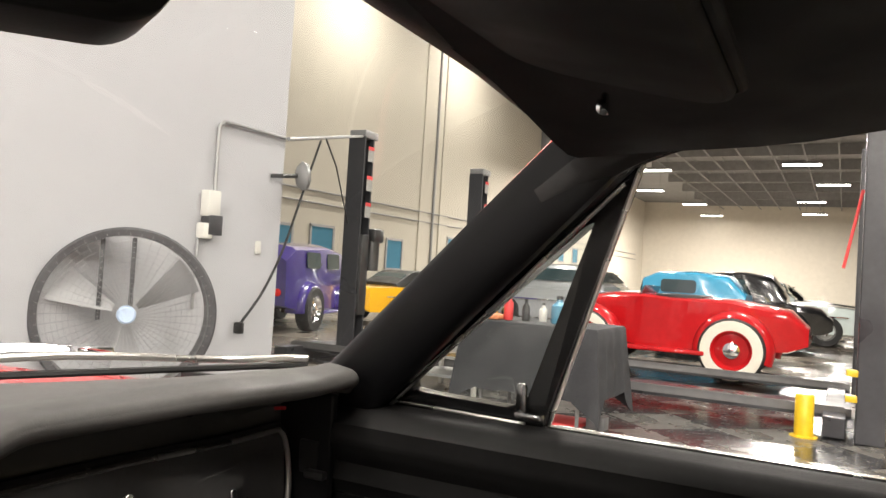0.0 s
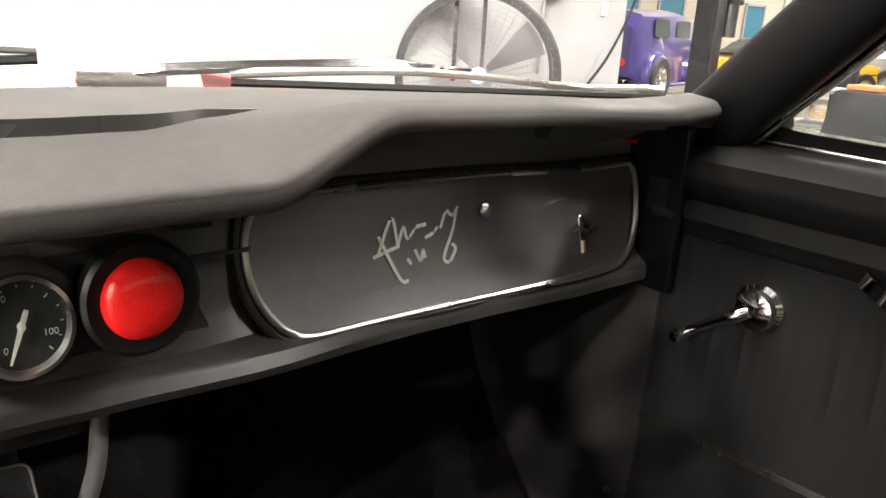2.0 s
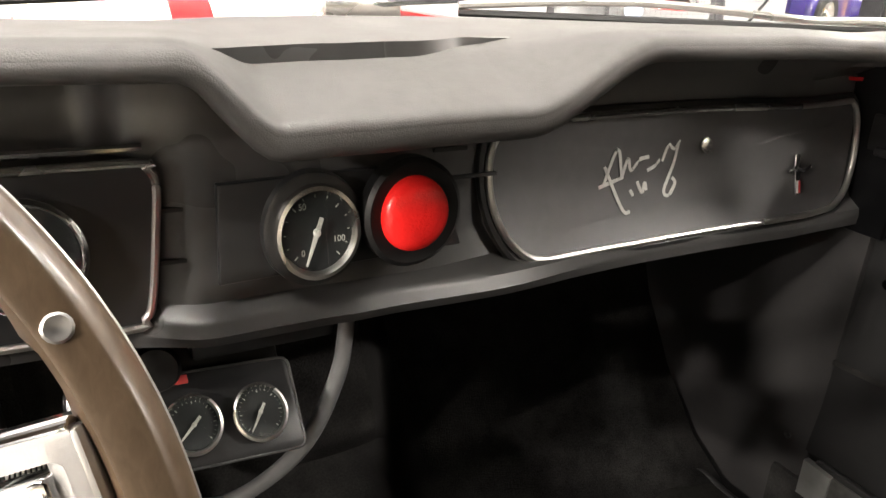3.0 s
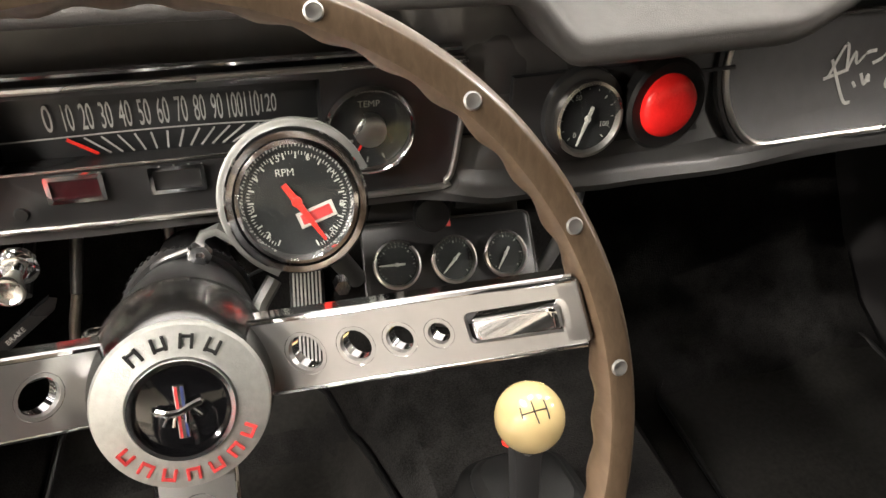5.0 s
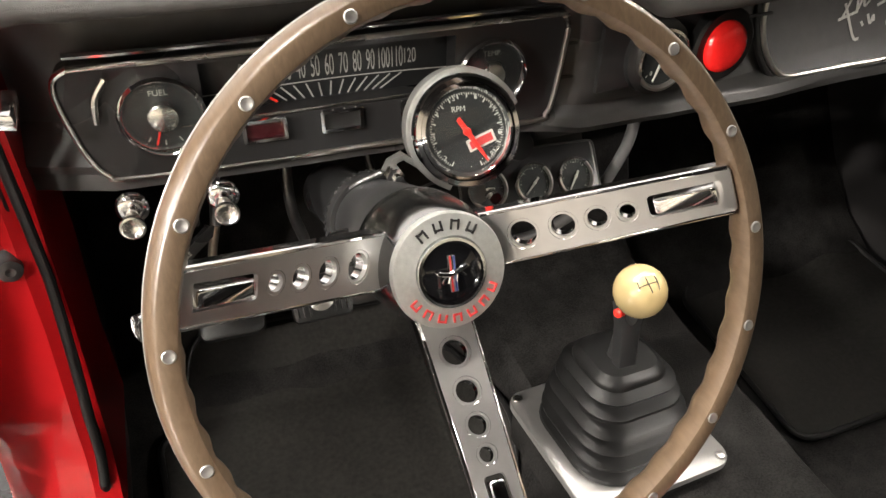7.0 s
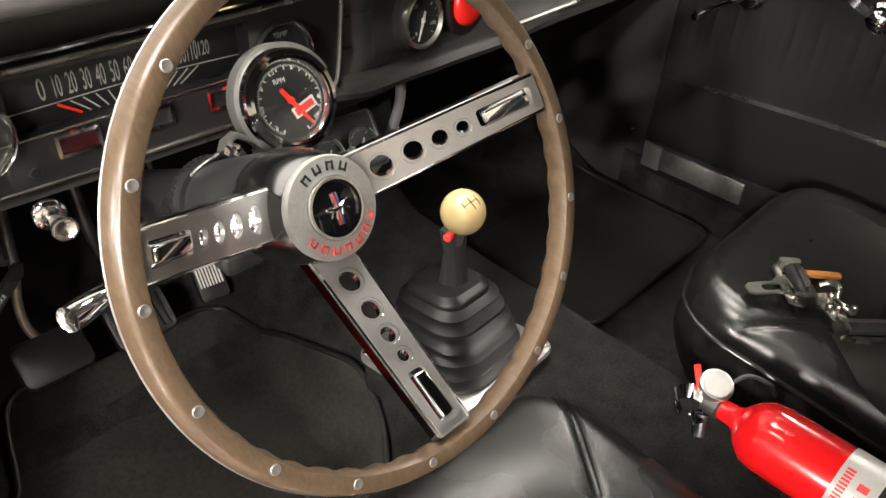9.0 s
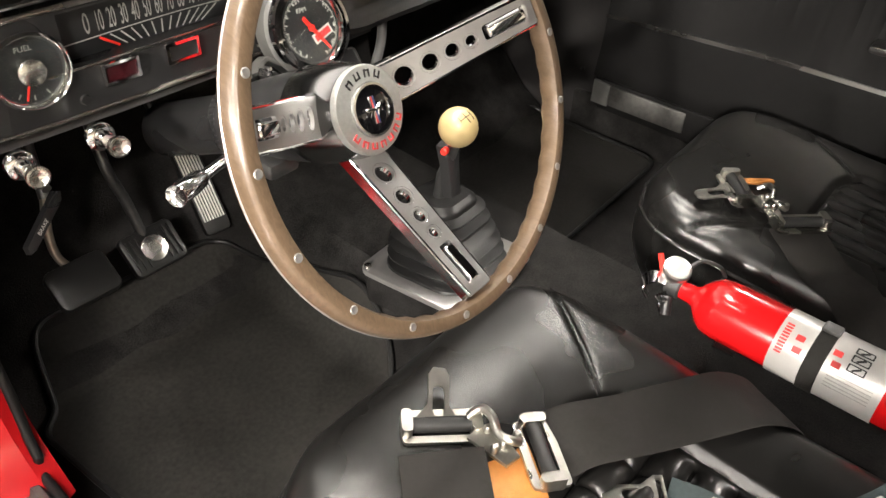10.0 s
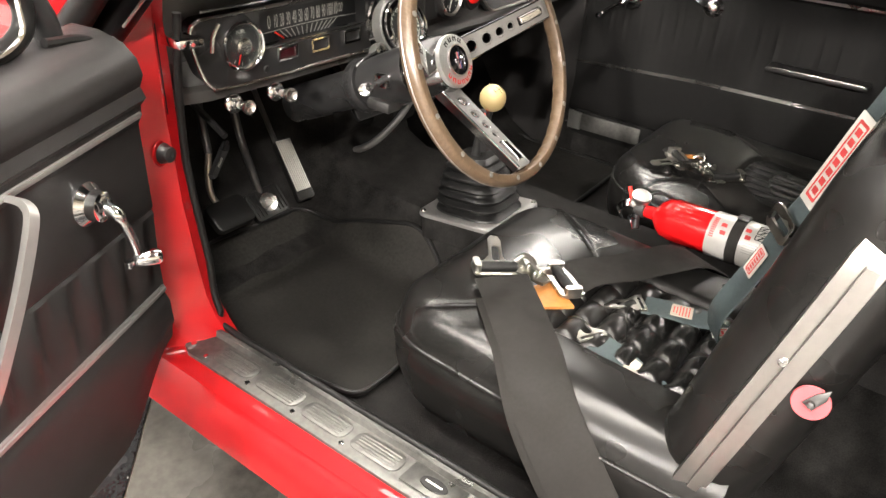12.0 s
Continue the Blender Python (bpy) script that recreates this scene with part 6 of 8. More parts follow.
def steering_wheel():
    root = thing("steering_wheel", (-0.362, 0.46, 0.82), "wood-rimmed three-spoke steering wheel with drilled steel spokes", "steering wheel")
    R, n = 0.1882, 276

    # across the rim: outwards and towards the driver, from the inner front edge round
    section = [(-0.0052, 0.0100), (-0.0040, 0.0105), (0.0050, 0.0105), (0.0064, 0.0098), (0.0096, 0.0050), (0.0118, -0.0010), (0.0112, -0.0075), (0.0080, -0.0125), (0.0030, -0.0145), (-0.0020, -0.0125), (-0.0056, -0.0070), (-0.0070, -0.0010), (-0.0068, 0.0050)]

    def rim():
        rings = []
        for i in range(n + 1):
            a = 2 * math.pi * i / n
            grip = 0.0011 * math.cos(46 * a)
            ca, sa = math.cos(a), math.sin(a)
            rings.append([WHEEL @ Vector(((R + dr + (grip if k in (9, 10, 11) else 0.0)) * ca, (R + dr + (grip if k in (9, 10, 11) else 0.0)) * sa, dz)) for k, (dr, dz) in enumerate(section)])
        return rings
    bm = bmesh.new()
    add_rings(bm, rim(), True, False)
    bmesh.ops.remove_doubles(bm, verts=bm.verts, dist=1e-5)
    bmesh.ops.recalc_face_normals(bm, faces=bm.faces)
    part("rim", bm, WOOD, root, "walnut rim with finger grips")
    part("rim_band", tube([WHEEL @ Vector(((R + 0.0114) * math.cos(2 * math.pi * i / 120), (R + 0.0114) * math.sin(2 * math.pi * i / 120), -0.004)) for i in range(120)], 0.0012, 6, True), BRUSHED, root, "thin steel band")
    for k in range(17):
        a = radians(90 + 360 / 17 * k)
        part("rivet", lathe([(0.0040, 0), (0.0039, 0.0008), (0.0032, 0.0013), (0.0012, 0.0007), (0.0, 0.0006)], 14, WHEEL @ Matrix.Rotation(a, 4, "Z") @ pose(R, 0, 0.0102)), BRUSHED, root)
    HUB = WHEEL @ pose(-0.003, 0.006, 0)  # the hub sits a little above the rim's centre
    # dished spokes with four holes and a horn slot
    for deg in (12.5, 167.5, 270):
        rot = HUB @ Matrix.Rotation(radians(deg), 4, "Z")
        s0, s1 = Vector((0.030, 0, -0.106)), Vector((0.1805, 0, 0.004))
        d = (s1 - s0).normalized()
        m = rot @ frame_of(s0, Vector((0, 1, 0)).cross(d) * -1, d)
        length = (s1 - s0).length
        w0, w1 = 0.0200, 0.0155
        if (m.to_3x3() @ Vector((0, 0, 1))).dot(WHEEL.to_3x3() @ Vector((0, 0, 1))) < 0:
            m = rot @ frame_of(s0, Vector((0, 1, 0)).cross(d), d)
        out = [(0.0, -w0), (length, -w1), (length, w1), (0.0, w0)]
        f = length / 0.152
        holes = [disc_outline(x * f, 0, r, 20) for x, r in ((0.0355, 0.0098), (0.0595, 0.0086), (0.0795, 0.0072), (0.0965, 0.0056))]
        slot = [(x * f + 0.128 * f, y) for x, y in rounded(0.040, 0.016, 0.003, 3)]
        sp = part("spoke", pierced(out, holes + [slot], 0.0035, m), BRUSHED, root, "drilled brushed steel spoke", smooth=False)
        for x, r in ((0.0355, 0.0098), (0.0595, 0.0086), (0.0795, 0.0072), (0.0965, 0.0056)):
            part("hole_rim", lathe([(r + 0.0022, 0.0036), (r + 0.0004, 0.0028), (r - 0.0004, -0.006)], 24, m @ pose(x * f, 0, 0), cap=False), CHROME, sp, "polished hole edge")
        for s in (-1, 1):
            bm = bmesh.new()
            a, b = Vector((0, s * w0, 0.0015)), Vector((length, s * w1, 0.0015))
            add_tube(bm, [m @ a, m @ b], 0.0022, 8)
            add_ribbon(bm, [m @ (a - Vector((0, 0, 0.008))), m @ (b - Vector((0, 0, 0.005)))], [m.to_3x3() @ Vector((0, 0, 1))] * 2, 0.016, 0.0018)
            part("edge", bm, CHROME, sp)
        part("horn_button", plate([(x * f + 0.128 * f, y) for x, y in rounded(0.034, 0.011, 0.002, 3)], -0.003, 0.0075, m, 0.003), CHROME, sp, "chrome horn button")
        part("spoke_root", box((length - 0.004, 0, 0.0), (0.012, 2 * w1 - 0.001, 0.007), 0.002, m), BRUSHED, sp)
    # hub
    z0 = -0.0715
    hub = HUB @ Matrix.Diagonal((0.87, 0.87, 1, 1))
    part("hub_cup", lathe([(0.0470, -0.147), (0.0490, -0.143), (0.0493, -0.128), (0.0482, -0.108), (0.0450, -0.088), (0.0412, z0 - 0.004), (0.0400, z0 - 0.002)], 64, HUB), material("polished_cup", (0.36, 0.36, 0.36), 0.20, 1.0, vary=0.04), root, "dark polished hub cup")
    part("hub_ring", lathe([(0.0475, z0 - 0.006), (0.0485, z0 - 0.001), (0.047, z0 + 0.003), (0.030, z0 + 0.006), (0.0285, z0 + 0.003)], 64, hub, cap=False), HUB_STEEL, root, "textured steel hub ring")
    part("hub_ring", lathe([(0.0295, z0 + 0.004), (0.0285, z0 + 0.0085), (0.0262, z0 + 0.0085), (0.0255, z0 + 0.003)], 56, hub, cap=False), CHROME, root)
    cap = part("hub_cap", lathe([(0.0265, z0 + 0.001), (0.0255, z0 + 0.005), (0.018, z0 + 0.0072), (0.0, z0 + 0.008)], 48, hub), material("gloss_black_badge", (0.006, 0.006, 0.007), 0.08, vary=0.02, coat=1.0), root, "gloss black centre badge")
    zt = z0 + 0.0052

    def ring_bars(first, last, count, mat, size):
        for k in range(count):
            a = radians(first + (last - first) * k / (count - 1))
            m = HUB @ Matrix.Rotation(a, 4, "Z") @ pose(0.0335, 0, zt)
            bm = bmesh.new()
            add_box(bm, (0, -0.0026, 0), (size, 0.0016, 0.0012), 0.0003, m)
            add_box(bm, (0, 0.0026, 0), (size, 0.0016, 0.0012), 0.0003, m)
            add_box(bm, ((-1) ** k * 0.0024, 0, 0), (0.0016, 0.0054, 0.0012), 0.0003, m)
            part("raised_mark", bm, mat, cap, "raised maker's mark", smooth=False)
    ring_bars(122, 58, 4, BLACK_INK, 0.0075)
    ring_bars(214, 330, 7, RED_INK, 0.0065)
    em = hub @ pose(0, 0, z0 + 0.0074)
    part("emblem", box((0, 0.0, 0.001), (0.0060, 0.030, 0.0016), 0.0004, em), STAINLESS, cap, "chrome bar emblem")
    part("emblem", box((-0.0016, 0.0, 0.0016), (0.0015, 0.029, 0.0012), 0, em), RED_INK, cap, smooth=False)
    part("emblem", box((0.0016, 0.0, 0.0016), (0.0015, 0.029, 0.0012), 0, em), material("emblem_blue", (0.05, 0.07, 0.2), 0.4), cap, smooth=False)
    horse = smooth_line([em @ Vector(p) for p in ((-0.0145, 0.003, 0.003), (-0.007, 0.001, 0.0042), (0.0, 0.0015, 0.0045), (0.006, 0.004, 0.0042), (0.012, 0.0055, 0.003))], 5)
    part("emblem", tube(horse, [0.0006] + [0.0018] * (len(horse) - 2) + [0.0008], 8), CHROME, cap)
    for a, b in (((-0.006, 0.001), (-0.010, -0.006)), ((-0.003, 0.001), (-0.005, -0.007)), ((0.005, 0.003), (0.010, -0.003)), ((0.003, 0.002), (0.002, -0.006))):
        part("emblem", tube([em @ Vector((*a, 0.004)), em @ Vector((*b, 0.003))], 0.0008, 6), CHROME, cap)
    # column
    col = thing("steering_column", (-0.362, 0.62, 0.68), "black steering column with a chrome indicator stalk", "steering column")
    part("tube", lathe([(0.034, -0.46), (0.034, -0.285)], 44, HUB), SATIN, col)
    part("shroud", lathe([(0.030, -0.258), (0.0405, -0.255), (0.0425, -0.235), (0.0450, -0.190), (0.0472, -0.152), (0.0462, -0.1475)], 56, HUB), SATIN, col, "black column shroud")
    part("collar", lathe([(0.034, -0.285), (0.0445, -0.283), (0.0465, -0.276), (0.0465, -0.266), (0.0440, -0.259), (0.034, -0.258)], 44, HUB), SATIN, col)
    for k in range(48):
        part("collar_rib", box((0.0466, 0, -0.271), (0.0016, 0.0022, 0.010), 0, HUB @ Matrix.Rotation(2 * math.pi * k / 48, 4, "Z")), SATIN, col, smooth=False)
    part("stalk", tube([(-0.415, 0.555, 0.795), (-0.50, 0.502, 0.818), (-0.545, 0.476, 0.830)], 0.0050, 12), CHROME, col, "chrome stalk")
    d = Vector((-0.055, -0.03, 0.013)).normalized()
    part("stalk_knob", lathe([(0.0055, 0), (0.008, 0.006), (0.0095, 0.036), (0.009, 0.043), (0.005, 0.041), (0.0, 0.041)], 24, frame_of((-0.530, 0.484, 0.827), d)), CHROME, col)
    part("boss", box((-0.412, 0.56, 0.79), (0.03, 0.03, 0.022), 0.006), CHROME, col)
    part("lock_bolt", box((-0.395, 0.575, 0.742), (0.04, 0.05, 0.02), 0.006), DARK_STEEL, col)
    return root


SETTLE[0] = False
steering_wheel()
SETTLE[0] = True


def shifter():
    root = thing("gear_lever", (-0.10, 0.56, 0.40), "gear lever with ivory ball and ribbed rubber boot", "gear lever")
    tilt = Matrix.Translation((-0.100, 0.566, 0.427)) @ Matrix.Rotation(radians(-4), 4, "X") @ Matrix.Rotation(radians(3), 4, "Y") @ Matrix.Rotation(radians(4), 4, "Z")
    part("bezel", plate(rounded(0.205, 0.200, 0.022, 5), -0.002, 0.006, tilt, 0.002), BRUSHED, root, "bright boot bezel")
    part("riser", plate(rounded(0.198, 0.192, 0.022, 5), -0.05, -0.002, tilt), CARPET, root, "carpeted riser")
    for x in (-0.090, 0, 0.090):
        for y in (-0.088, 0.088):
            part("screw", lathe([(0.0062, 0.006), (0.0055, 0.009), (0.0, 0.010)], 12, tilt @ pose(x, y, 0)), STAINLESS, root)
    rings = []
    top = Vector((-0.018, 0.006))
    levels = 34
    for k in range(levels + 1):
        t = k / levels
        z = 0.005 + 0.124 * t
        wave = 0.0062 * math.sin(t * 2 * math.pi * 6.4) * (1 - step(0.82, 0.95, t))
        w = 0.154 - 0.066 * t ** 1.4 + wave * 2
        h = 0.152 - 0.068 * t ** 1.4 + wave * 2
        if t > 0.93:
            w, h = w * (1 - 2.0 * (t - 0.93)), h * (1 - 2.0 * (t - 0.93))
        c = top * t
        rings.append([tilt @ Vector((c.x + x, c.y + y, z)) for x, y in rounded(w, h, min(w, h) * 0.30, 6)])
    part("boot", loft(rings), RUBBER, root, "ribbed black rubber boot")
    base, ball = Vector((-0.117, 0.578, 0.546)), Vector((-0.142, 0.536, 0.692))
    part("socket", plate(rounded(0.036, 0.026, 0.005, 3), 0, 0.010, frame_of(base, (0, 0, 1)), 0.003), RUBBER, root)
    part("lever", tube([base, base + Vector((-0.004, -0.006, 0.05)), ball + Vector((0.003, 0.004, -0.025))], [0.010, 0.009, 0.006], 12), DARK_STEEL, root)
    grip = base.lerp(ball, 0.56)
    part("lockout", plate([(-0.010, -0.05), (0.010, -0.05), (0.012, 0.0), (0.016, 0.03), (0.0, 0.034), (-0.016, 0.028), (-0.012, 0.0)], -0.008, 0.008, frame_of(grip, (0, -1, 0.2), (1, 0, 0)), 0.003), SATIN, root, "black lockout lever")
    part("button", lathe([(0.005, 0), (0.005, 0.008), (0.003, 0.010), (0, 0.010)], 14, frame_of(grip + Vector((-0.014, -0.003, 0.026)), (-1, -0.3, 0.1))), RED_NEEDLE, root, "red lockout button")
    knob = part("knob", lathe([(0.0265 * math.sin(radians(a)), -0.0265 * math.cos(radians(a))) for a in (20, 35, 50, 65, 80, 95, 110, 125, 140, 155, 168, 179)], 40, frame_of(ball, (0, 0, 1))), IVORY, root, "glossy ivory ball knob")
    axis = Vector((-0.12, -0.62, 0.78)).normalized()
    sm = frame_of(ball, axis, (1, 0.1, 0))

    def on_ball(x, y):
        return sm @ (Vector((x, y, 0.0265)).normalized() * 0.0267)
    for pts in (((-0.011, 0.008), (-0.011, 0.002), (0.0, 0.002), (0.009, 0.002), (0.009, 0.009)), ((-0.001, 0.010), (-0.001, 0.002), (0.0, -0.007)), ((0.009, 0.002), (0.009, -0.006)), ((-0.011, 0.002), (-0.011, -0.0005))):
        dense = [on_ball(a[0] + (b[0] - a[0]) * i / 5, a[1] + (b[1] - a[1]) * i / 5) for a, b in zip(pts, pts[1:]) for i in range(6)]
        part("shift_pattern", tube(dense, 0.0005, 5), BLACK_INK, knob, "black shift pattern")


shifter()


# ---- seats ----
def seat_top(a, b, W, D, front=0.375):
    """Height of a bucket cushion at a across and b from the back, over its lower rim."""
    ea = W / 2 - abs(a)
    ef = D - b
    e = min(ea, ef) if min(ea, ef) > 0.06 else (0.06 - math.hypot(max(0.06 - ea, 0), max(0.06 - ef, 0)))
    e = max(e, 0)
    edge = math.sqrt(max(0, 1 - (1 - min(e / 0.055, 1)) ** 2))
    z = 0.075 + 0.055 * edge
    z += 0.022 * step(0.10, D, b) - 0.012
    ia = 0.118 - abs(a)
    ib = front - b - 0.03 * (abs(a) / 0.118) ** 4.0
    inside = step(0.0, 0.016, min(ia, ib))
    groove = math.exp(-(min(ia, ib) / 0.006) ** 2)
    z -= 0.010 * groove
    if min(ia, ib) < 0:
        out = -min(ia, ib)
        z += (0.009 if front > 0.3 else 0.003) * math.sin(math.pi * min(out / (out + e + 0.012), 1))
    lobe = abs(math.sin(math.pi * b / 0.046))
    cross = abs(math.sin(math.pi * a / 0.059)) ** 0.35
    if front < 0.3:
        z += inside * (-0.016 + 0.008 * math.sqrt(abs(math.sin(math.pi * a / 0.030))))
    else:
        z += inside * (-0.023 + 0.024 * math.sqrt(lobe) * (0.45 + 0.55 * cross))
    for sa in (-1, 1):
        # corner seams run from the insert to the front edge and to the side
        d1 = abs(a - sa * (0.110 + 0.80 * (b - front + 0.015)))
        if b > front - 0.015:
            z -= 0.0025 * math.exp(-(d1 / 0.007) ** 2) * step(0, 0.02, ea)
    return z, edge


def bucket_seat(name, cx, y_back, z_rim, W, D, label, front=0.375):
    root = thing(name, (cx, y_back + D / 2, 0.24), label, "car seat", "front seats")
    n = 130

    def f(u, v):
        a, b = (u - 0.5) * W, v * D
        r = 0.12
        # rounded front corners in plan
        q = max(0.0, (b - (D - r)) / r)
        shrink = r * (1 - math.sqrt(max(0, 1 - q * q)))
        a *= 1 - shrink / (W / 2)
        z, edge = seat_top(a * (1 / (1 - shrink / (W / 2))), b, W, D, front)
        wr = 0.0002 * noise.noise((a * 30, b * 30, cx)) + 0.0008 * noise.noise((a * 9, b * 9, cx * 3))
        return (cx + a, y_back + b, z_rim + z + wr)
    top = sheet(f, n, n)
    part("cushion", top, LEATHER, root, "black pleated vinyl cushion")
    outline = [f(0, v / 24) for v in range(25)] + [f(u / 24, 1) for u in range(1, 25)] + [f(1, 1 - v / 24) for v in range(1, 25)]
    edge = [Vector(p) for p in outline]
    part("piping", tube([p + Vector((0, 0, 0.003)) for p in edge], 0.0042, 8), LEATHER, root)
    c = Vector((cx, y_back + D / 2, 0))
    rings = []
    for dz, out in ((0, 0.0), (-0.02, 0.006), (-0.06, 0.002), (-0.10, -0.010), (-0.13, -0.025), (-0.14, -0.04)):
        ring = []
        for p in edge:
            d = (Vector((p.x, p.y, 0)) - c)
            d.z = 0
            d.normalize()
            ring.append(p + d * out + Vector((0, 0, dz)))
        rings.append(ring)
    bm = bmesh.new()
    add_rings(bm, rings, True, False)
    bmesh.ops.recalc_face_normals(bm, faces=bm.faces)
    part("boxing", bm, LEATHER, root)
    part("base", box((cx, y_back + D / 2 - 0.02, 0.325), (W - 0.12, D - 0.12, 0.07), 0.01), SATIN, root)
    for s in (-1, 1):
        part("seat_track", box((cx + s * 0.16, y_back + D / 2 - 0.02, 0.278), (0.035, 0.42, 0.03 if cx < 0 else 0.076), 0.004), DARK_STEEL, root)
        seam = []
        for i in range(14):
            b = front - 0.015 + 0.145 * i / 13
            a = s * (0.110 + 0.80 * (b - front + 0.015))
            q = max(0.0, (b - (D - 0.12)) / 0.12)
            z, _ = seat_top(a, b, W, D, front)
            sh = 0.12 * (1 - math.sqrt(max(0, 1 - q * q)))
            seam.append((cx + a * (1 - sh / (W / 2)), y_back + b, z_rim + z + 0.002))
        for off in (-0.005, 0.005):
            part("seam", tube([Vector(p) + Vector((off, 0, 0)) for p in seam], 0.0008, 5), LEATHER, root)
    return root


driver_seat = bucket_seat("bucket_seat", -0.345, -0.135, 0.372, 0.512, 0.580, "black vinyl driver's bucket seat with pleated cushion")
passenger_seat = bucket_seat("bucket_seat", 0.430, -0.10, 0.338, 0.480, 0.530, "black vinyl passenger bucket seat with pleated cushion", 0.27)


def seat_back(root, cx, W, y0):
    m = Matrix.Translation((cx, y0, 0.385)) @ Matrix.Rotation(radians(14.3 if cx < 0 else 15.5), 4, "X")
    H, T = 0.60, 0.138
    rings = []
    for k in range(21):
        t = k / 20
        z = -0.045 + (H + 0.045) * t
        e = math.sqrt(max(0.0, 1 - max(0.0, (t - 0.86) / 0.14) ** 2)) if t > 0.86 else 1.0
        e0 = math.sqrt(max(0.0, 1 - max(0.0, (0.06 - t) / 0.06) ** 2)) if t < 0.06 else 1.0
        w = W * (0.97 + 0.03 * math.sin(math.pi * t)) * (0.80 + 0.20 * e) * (0.96 + 0.04 * e0)
        th = T * (0.55 + 0.45 * e) * (0.75 + 0.25 * e0)
        ring = rounded(w, th, th * 0.40, 6)
        dip = (0.022 if cx < 0 else 0.048) * step(0.0, 0.05, t) * (1 - step(0.75, 0.92, t))
        span = w / 2 - th * 0.40
        front = [(span * (1 - 2 * q / 14), th / 2 - dip * (1 - step(0.45, 0.85, abs(1 - 2 * q / 14)))) for q in range(1, 14)]
        rings.append([m @ Vector((x, y - T / 2 - (0.022 * step(0.0, 0.13, x) if y > 0 and cx < 0 else 0.0), z)) for x, y in ring[:7] + front + ring[7:]])
    part("backrest", loft(rings), LEATHER, root, "black vinyl backrest")
    bm = bmesh.new()
    for k in range(-4, 5):
        add_tube(bm, [m @ Vector((k * 0.020, -0.050, 0.06 + 0.4 * i / 10)) for i in range(11)], 0.010, 8)
    part("back_pleats", bm, LEATHER, root)
    for s in (-1, 1):
        x = s * (W / 2 - 0.004)
        pts = [m @ Vector((x + s * 0.004, -0.066 - 0.004 * step(0.1, 0.45, z), z)) for z in (-0.03, 0.02, 0.1, 0.25, 0.40, 0.45, 0.47)] + [m @ Vector((x - s * 0.004, -0.072, 0.483))]
        sides = [m.to_3x3() @ Vector((0.12 * s, 1, 0))] * 8
        strip = part("side_trim", ribbon(pts, sides, 0.040, 0.010), SEAT_TRIM, root, "worn stainless side trim")
        part("side_trim_bead", ribbon([p + m.to_3x3() @ Vector((s * 0.008, -0.006, 0)) for p in pts[2:7]], sides[2:7], 0.014, 0.006), SEAT_TRIM, root)
        for z in (0.06, 0.33):
            part("screw", lathe([(0.006, 0), (0.005, 0.003), (0.0, 0.0035)], 12, m @ frame_of((x + s * 0.012, -0.064, z), (s, 0, 0))), CHROME, strip)
        part("hinge", tube(smooth_line([m @ Vector((x, -0.07, 0.03)), m @ Vector((x, -0.02, -0.02)), m @ Vector((x - s * 0.01, 0.05, -0.03))], 5), 0.011, 10), CHROME, root, "chrome seat hinge")


seat_back(driver_seat, -0.361, 0.455, -0.003)
seat_back(passenger_seat, 0.430, 0.460, -0.02)


# ---- belts and buckles ----
def cushion_z(x, y, cx=-0.345, y_back=-0.135, z_rim=0.372, W=0.512, D=0.580, front=0.375):
    return z_rim + seat_top(min(max(x - cx, -W / 2 + 0.005), W / 2 - 0.005), min(max(y - y_back, 0.0), D - 0.005), W, D, front)[0]


def buckle(root, m, turns):
    """A race-harness latch: two roller frames, a hooked lever and a slotted tongue, in the pose m."""
    for x, turn in zip((-0.056, 0.056), turns):
        fm = m @ pose(x, 0.0, 0.0, 0, 0, turn)
        fr = part("roller_frame", pierced(rounded(0.086, 0.044, 0.006, 3), [rounded(0.070, 0.026, 0.003, 3)], 0.004, fm), ZINC, root, "zinc-plated roller frame", smooth=False)
        part("roller", lathe([(0.0085, -0.034), (0.0085, 0.034)], 18, fm @ frame_of((0, 0, 0.006), (1, 0, 0), (0, 1, 0))), BLACK_INK, fr, "black roller")
        for s in (-1, 1):
            part("ear", plate(rounded(0.012, 0.030, 0.005, 3), -0.002, 0.016, fm @ pose(s * 0.038, 0, 0)), ZINC, fr)
    part("hook", tube(smooth_line([m @ Vector(p) for p in ((-0.03, 0.012, 0.014), (-0.018, 0.020, 0.024), (-0.004, 0.010, 0.026), (0.006, -0.004, 0.020), (0.020, -0.010, 0.022), (0.030, -0.004, 0.016))], 5), 0.0050, 10), ZINC, root, "zinc-plated latch hook")
    part("lever", plate([(-0.022, -0.012), (0.030, -0.016), (0.036, 0.002), (0.010, 0.012), (-0.02, 0.008)], 0.008, 0.013, m @ pose(0.0, -0.006, 0, 10, 0, -20), 0.001), ZINC, root)
    for x, y in ((-0.006, 0.002), (0.014, -0.012), (0.026, 0.004), (0.006, -0.02)):
        part("rivet", lathe([(0.005, 0.010), (0.005, 0.018), (0.003, 0.021), (0, 0.021)], 12, m @ pose(x, y, 0)), ZINC, root)


def slot_tongue(name, root, m):
    part(name, pierced([(-0.012, 0.03), (-0.012, -0.004), (-0.024, -0.020), (-0.024, -0.03), (0.024, -0.03), (0.024, -0.020), (0.012, -0.004), (0.012, 0.03), (0.007, 0.038), (-0.007, 0.038)], [rounded(0.014, 0.034, 0.006, 4), [(x, y - 0.024) for x, y in rounded(0.040, 0.006, 0.002, 2)]], 0.0032, m @ pose(0, 0, 0)), ZINC, root, "zinc-plated slotted tongue", smooth=False)


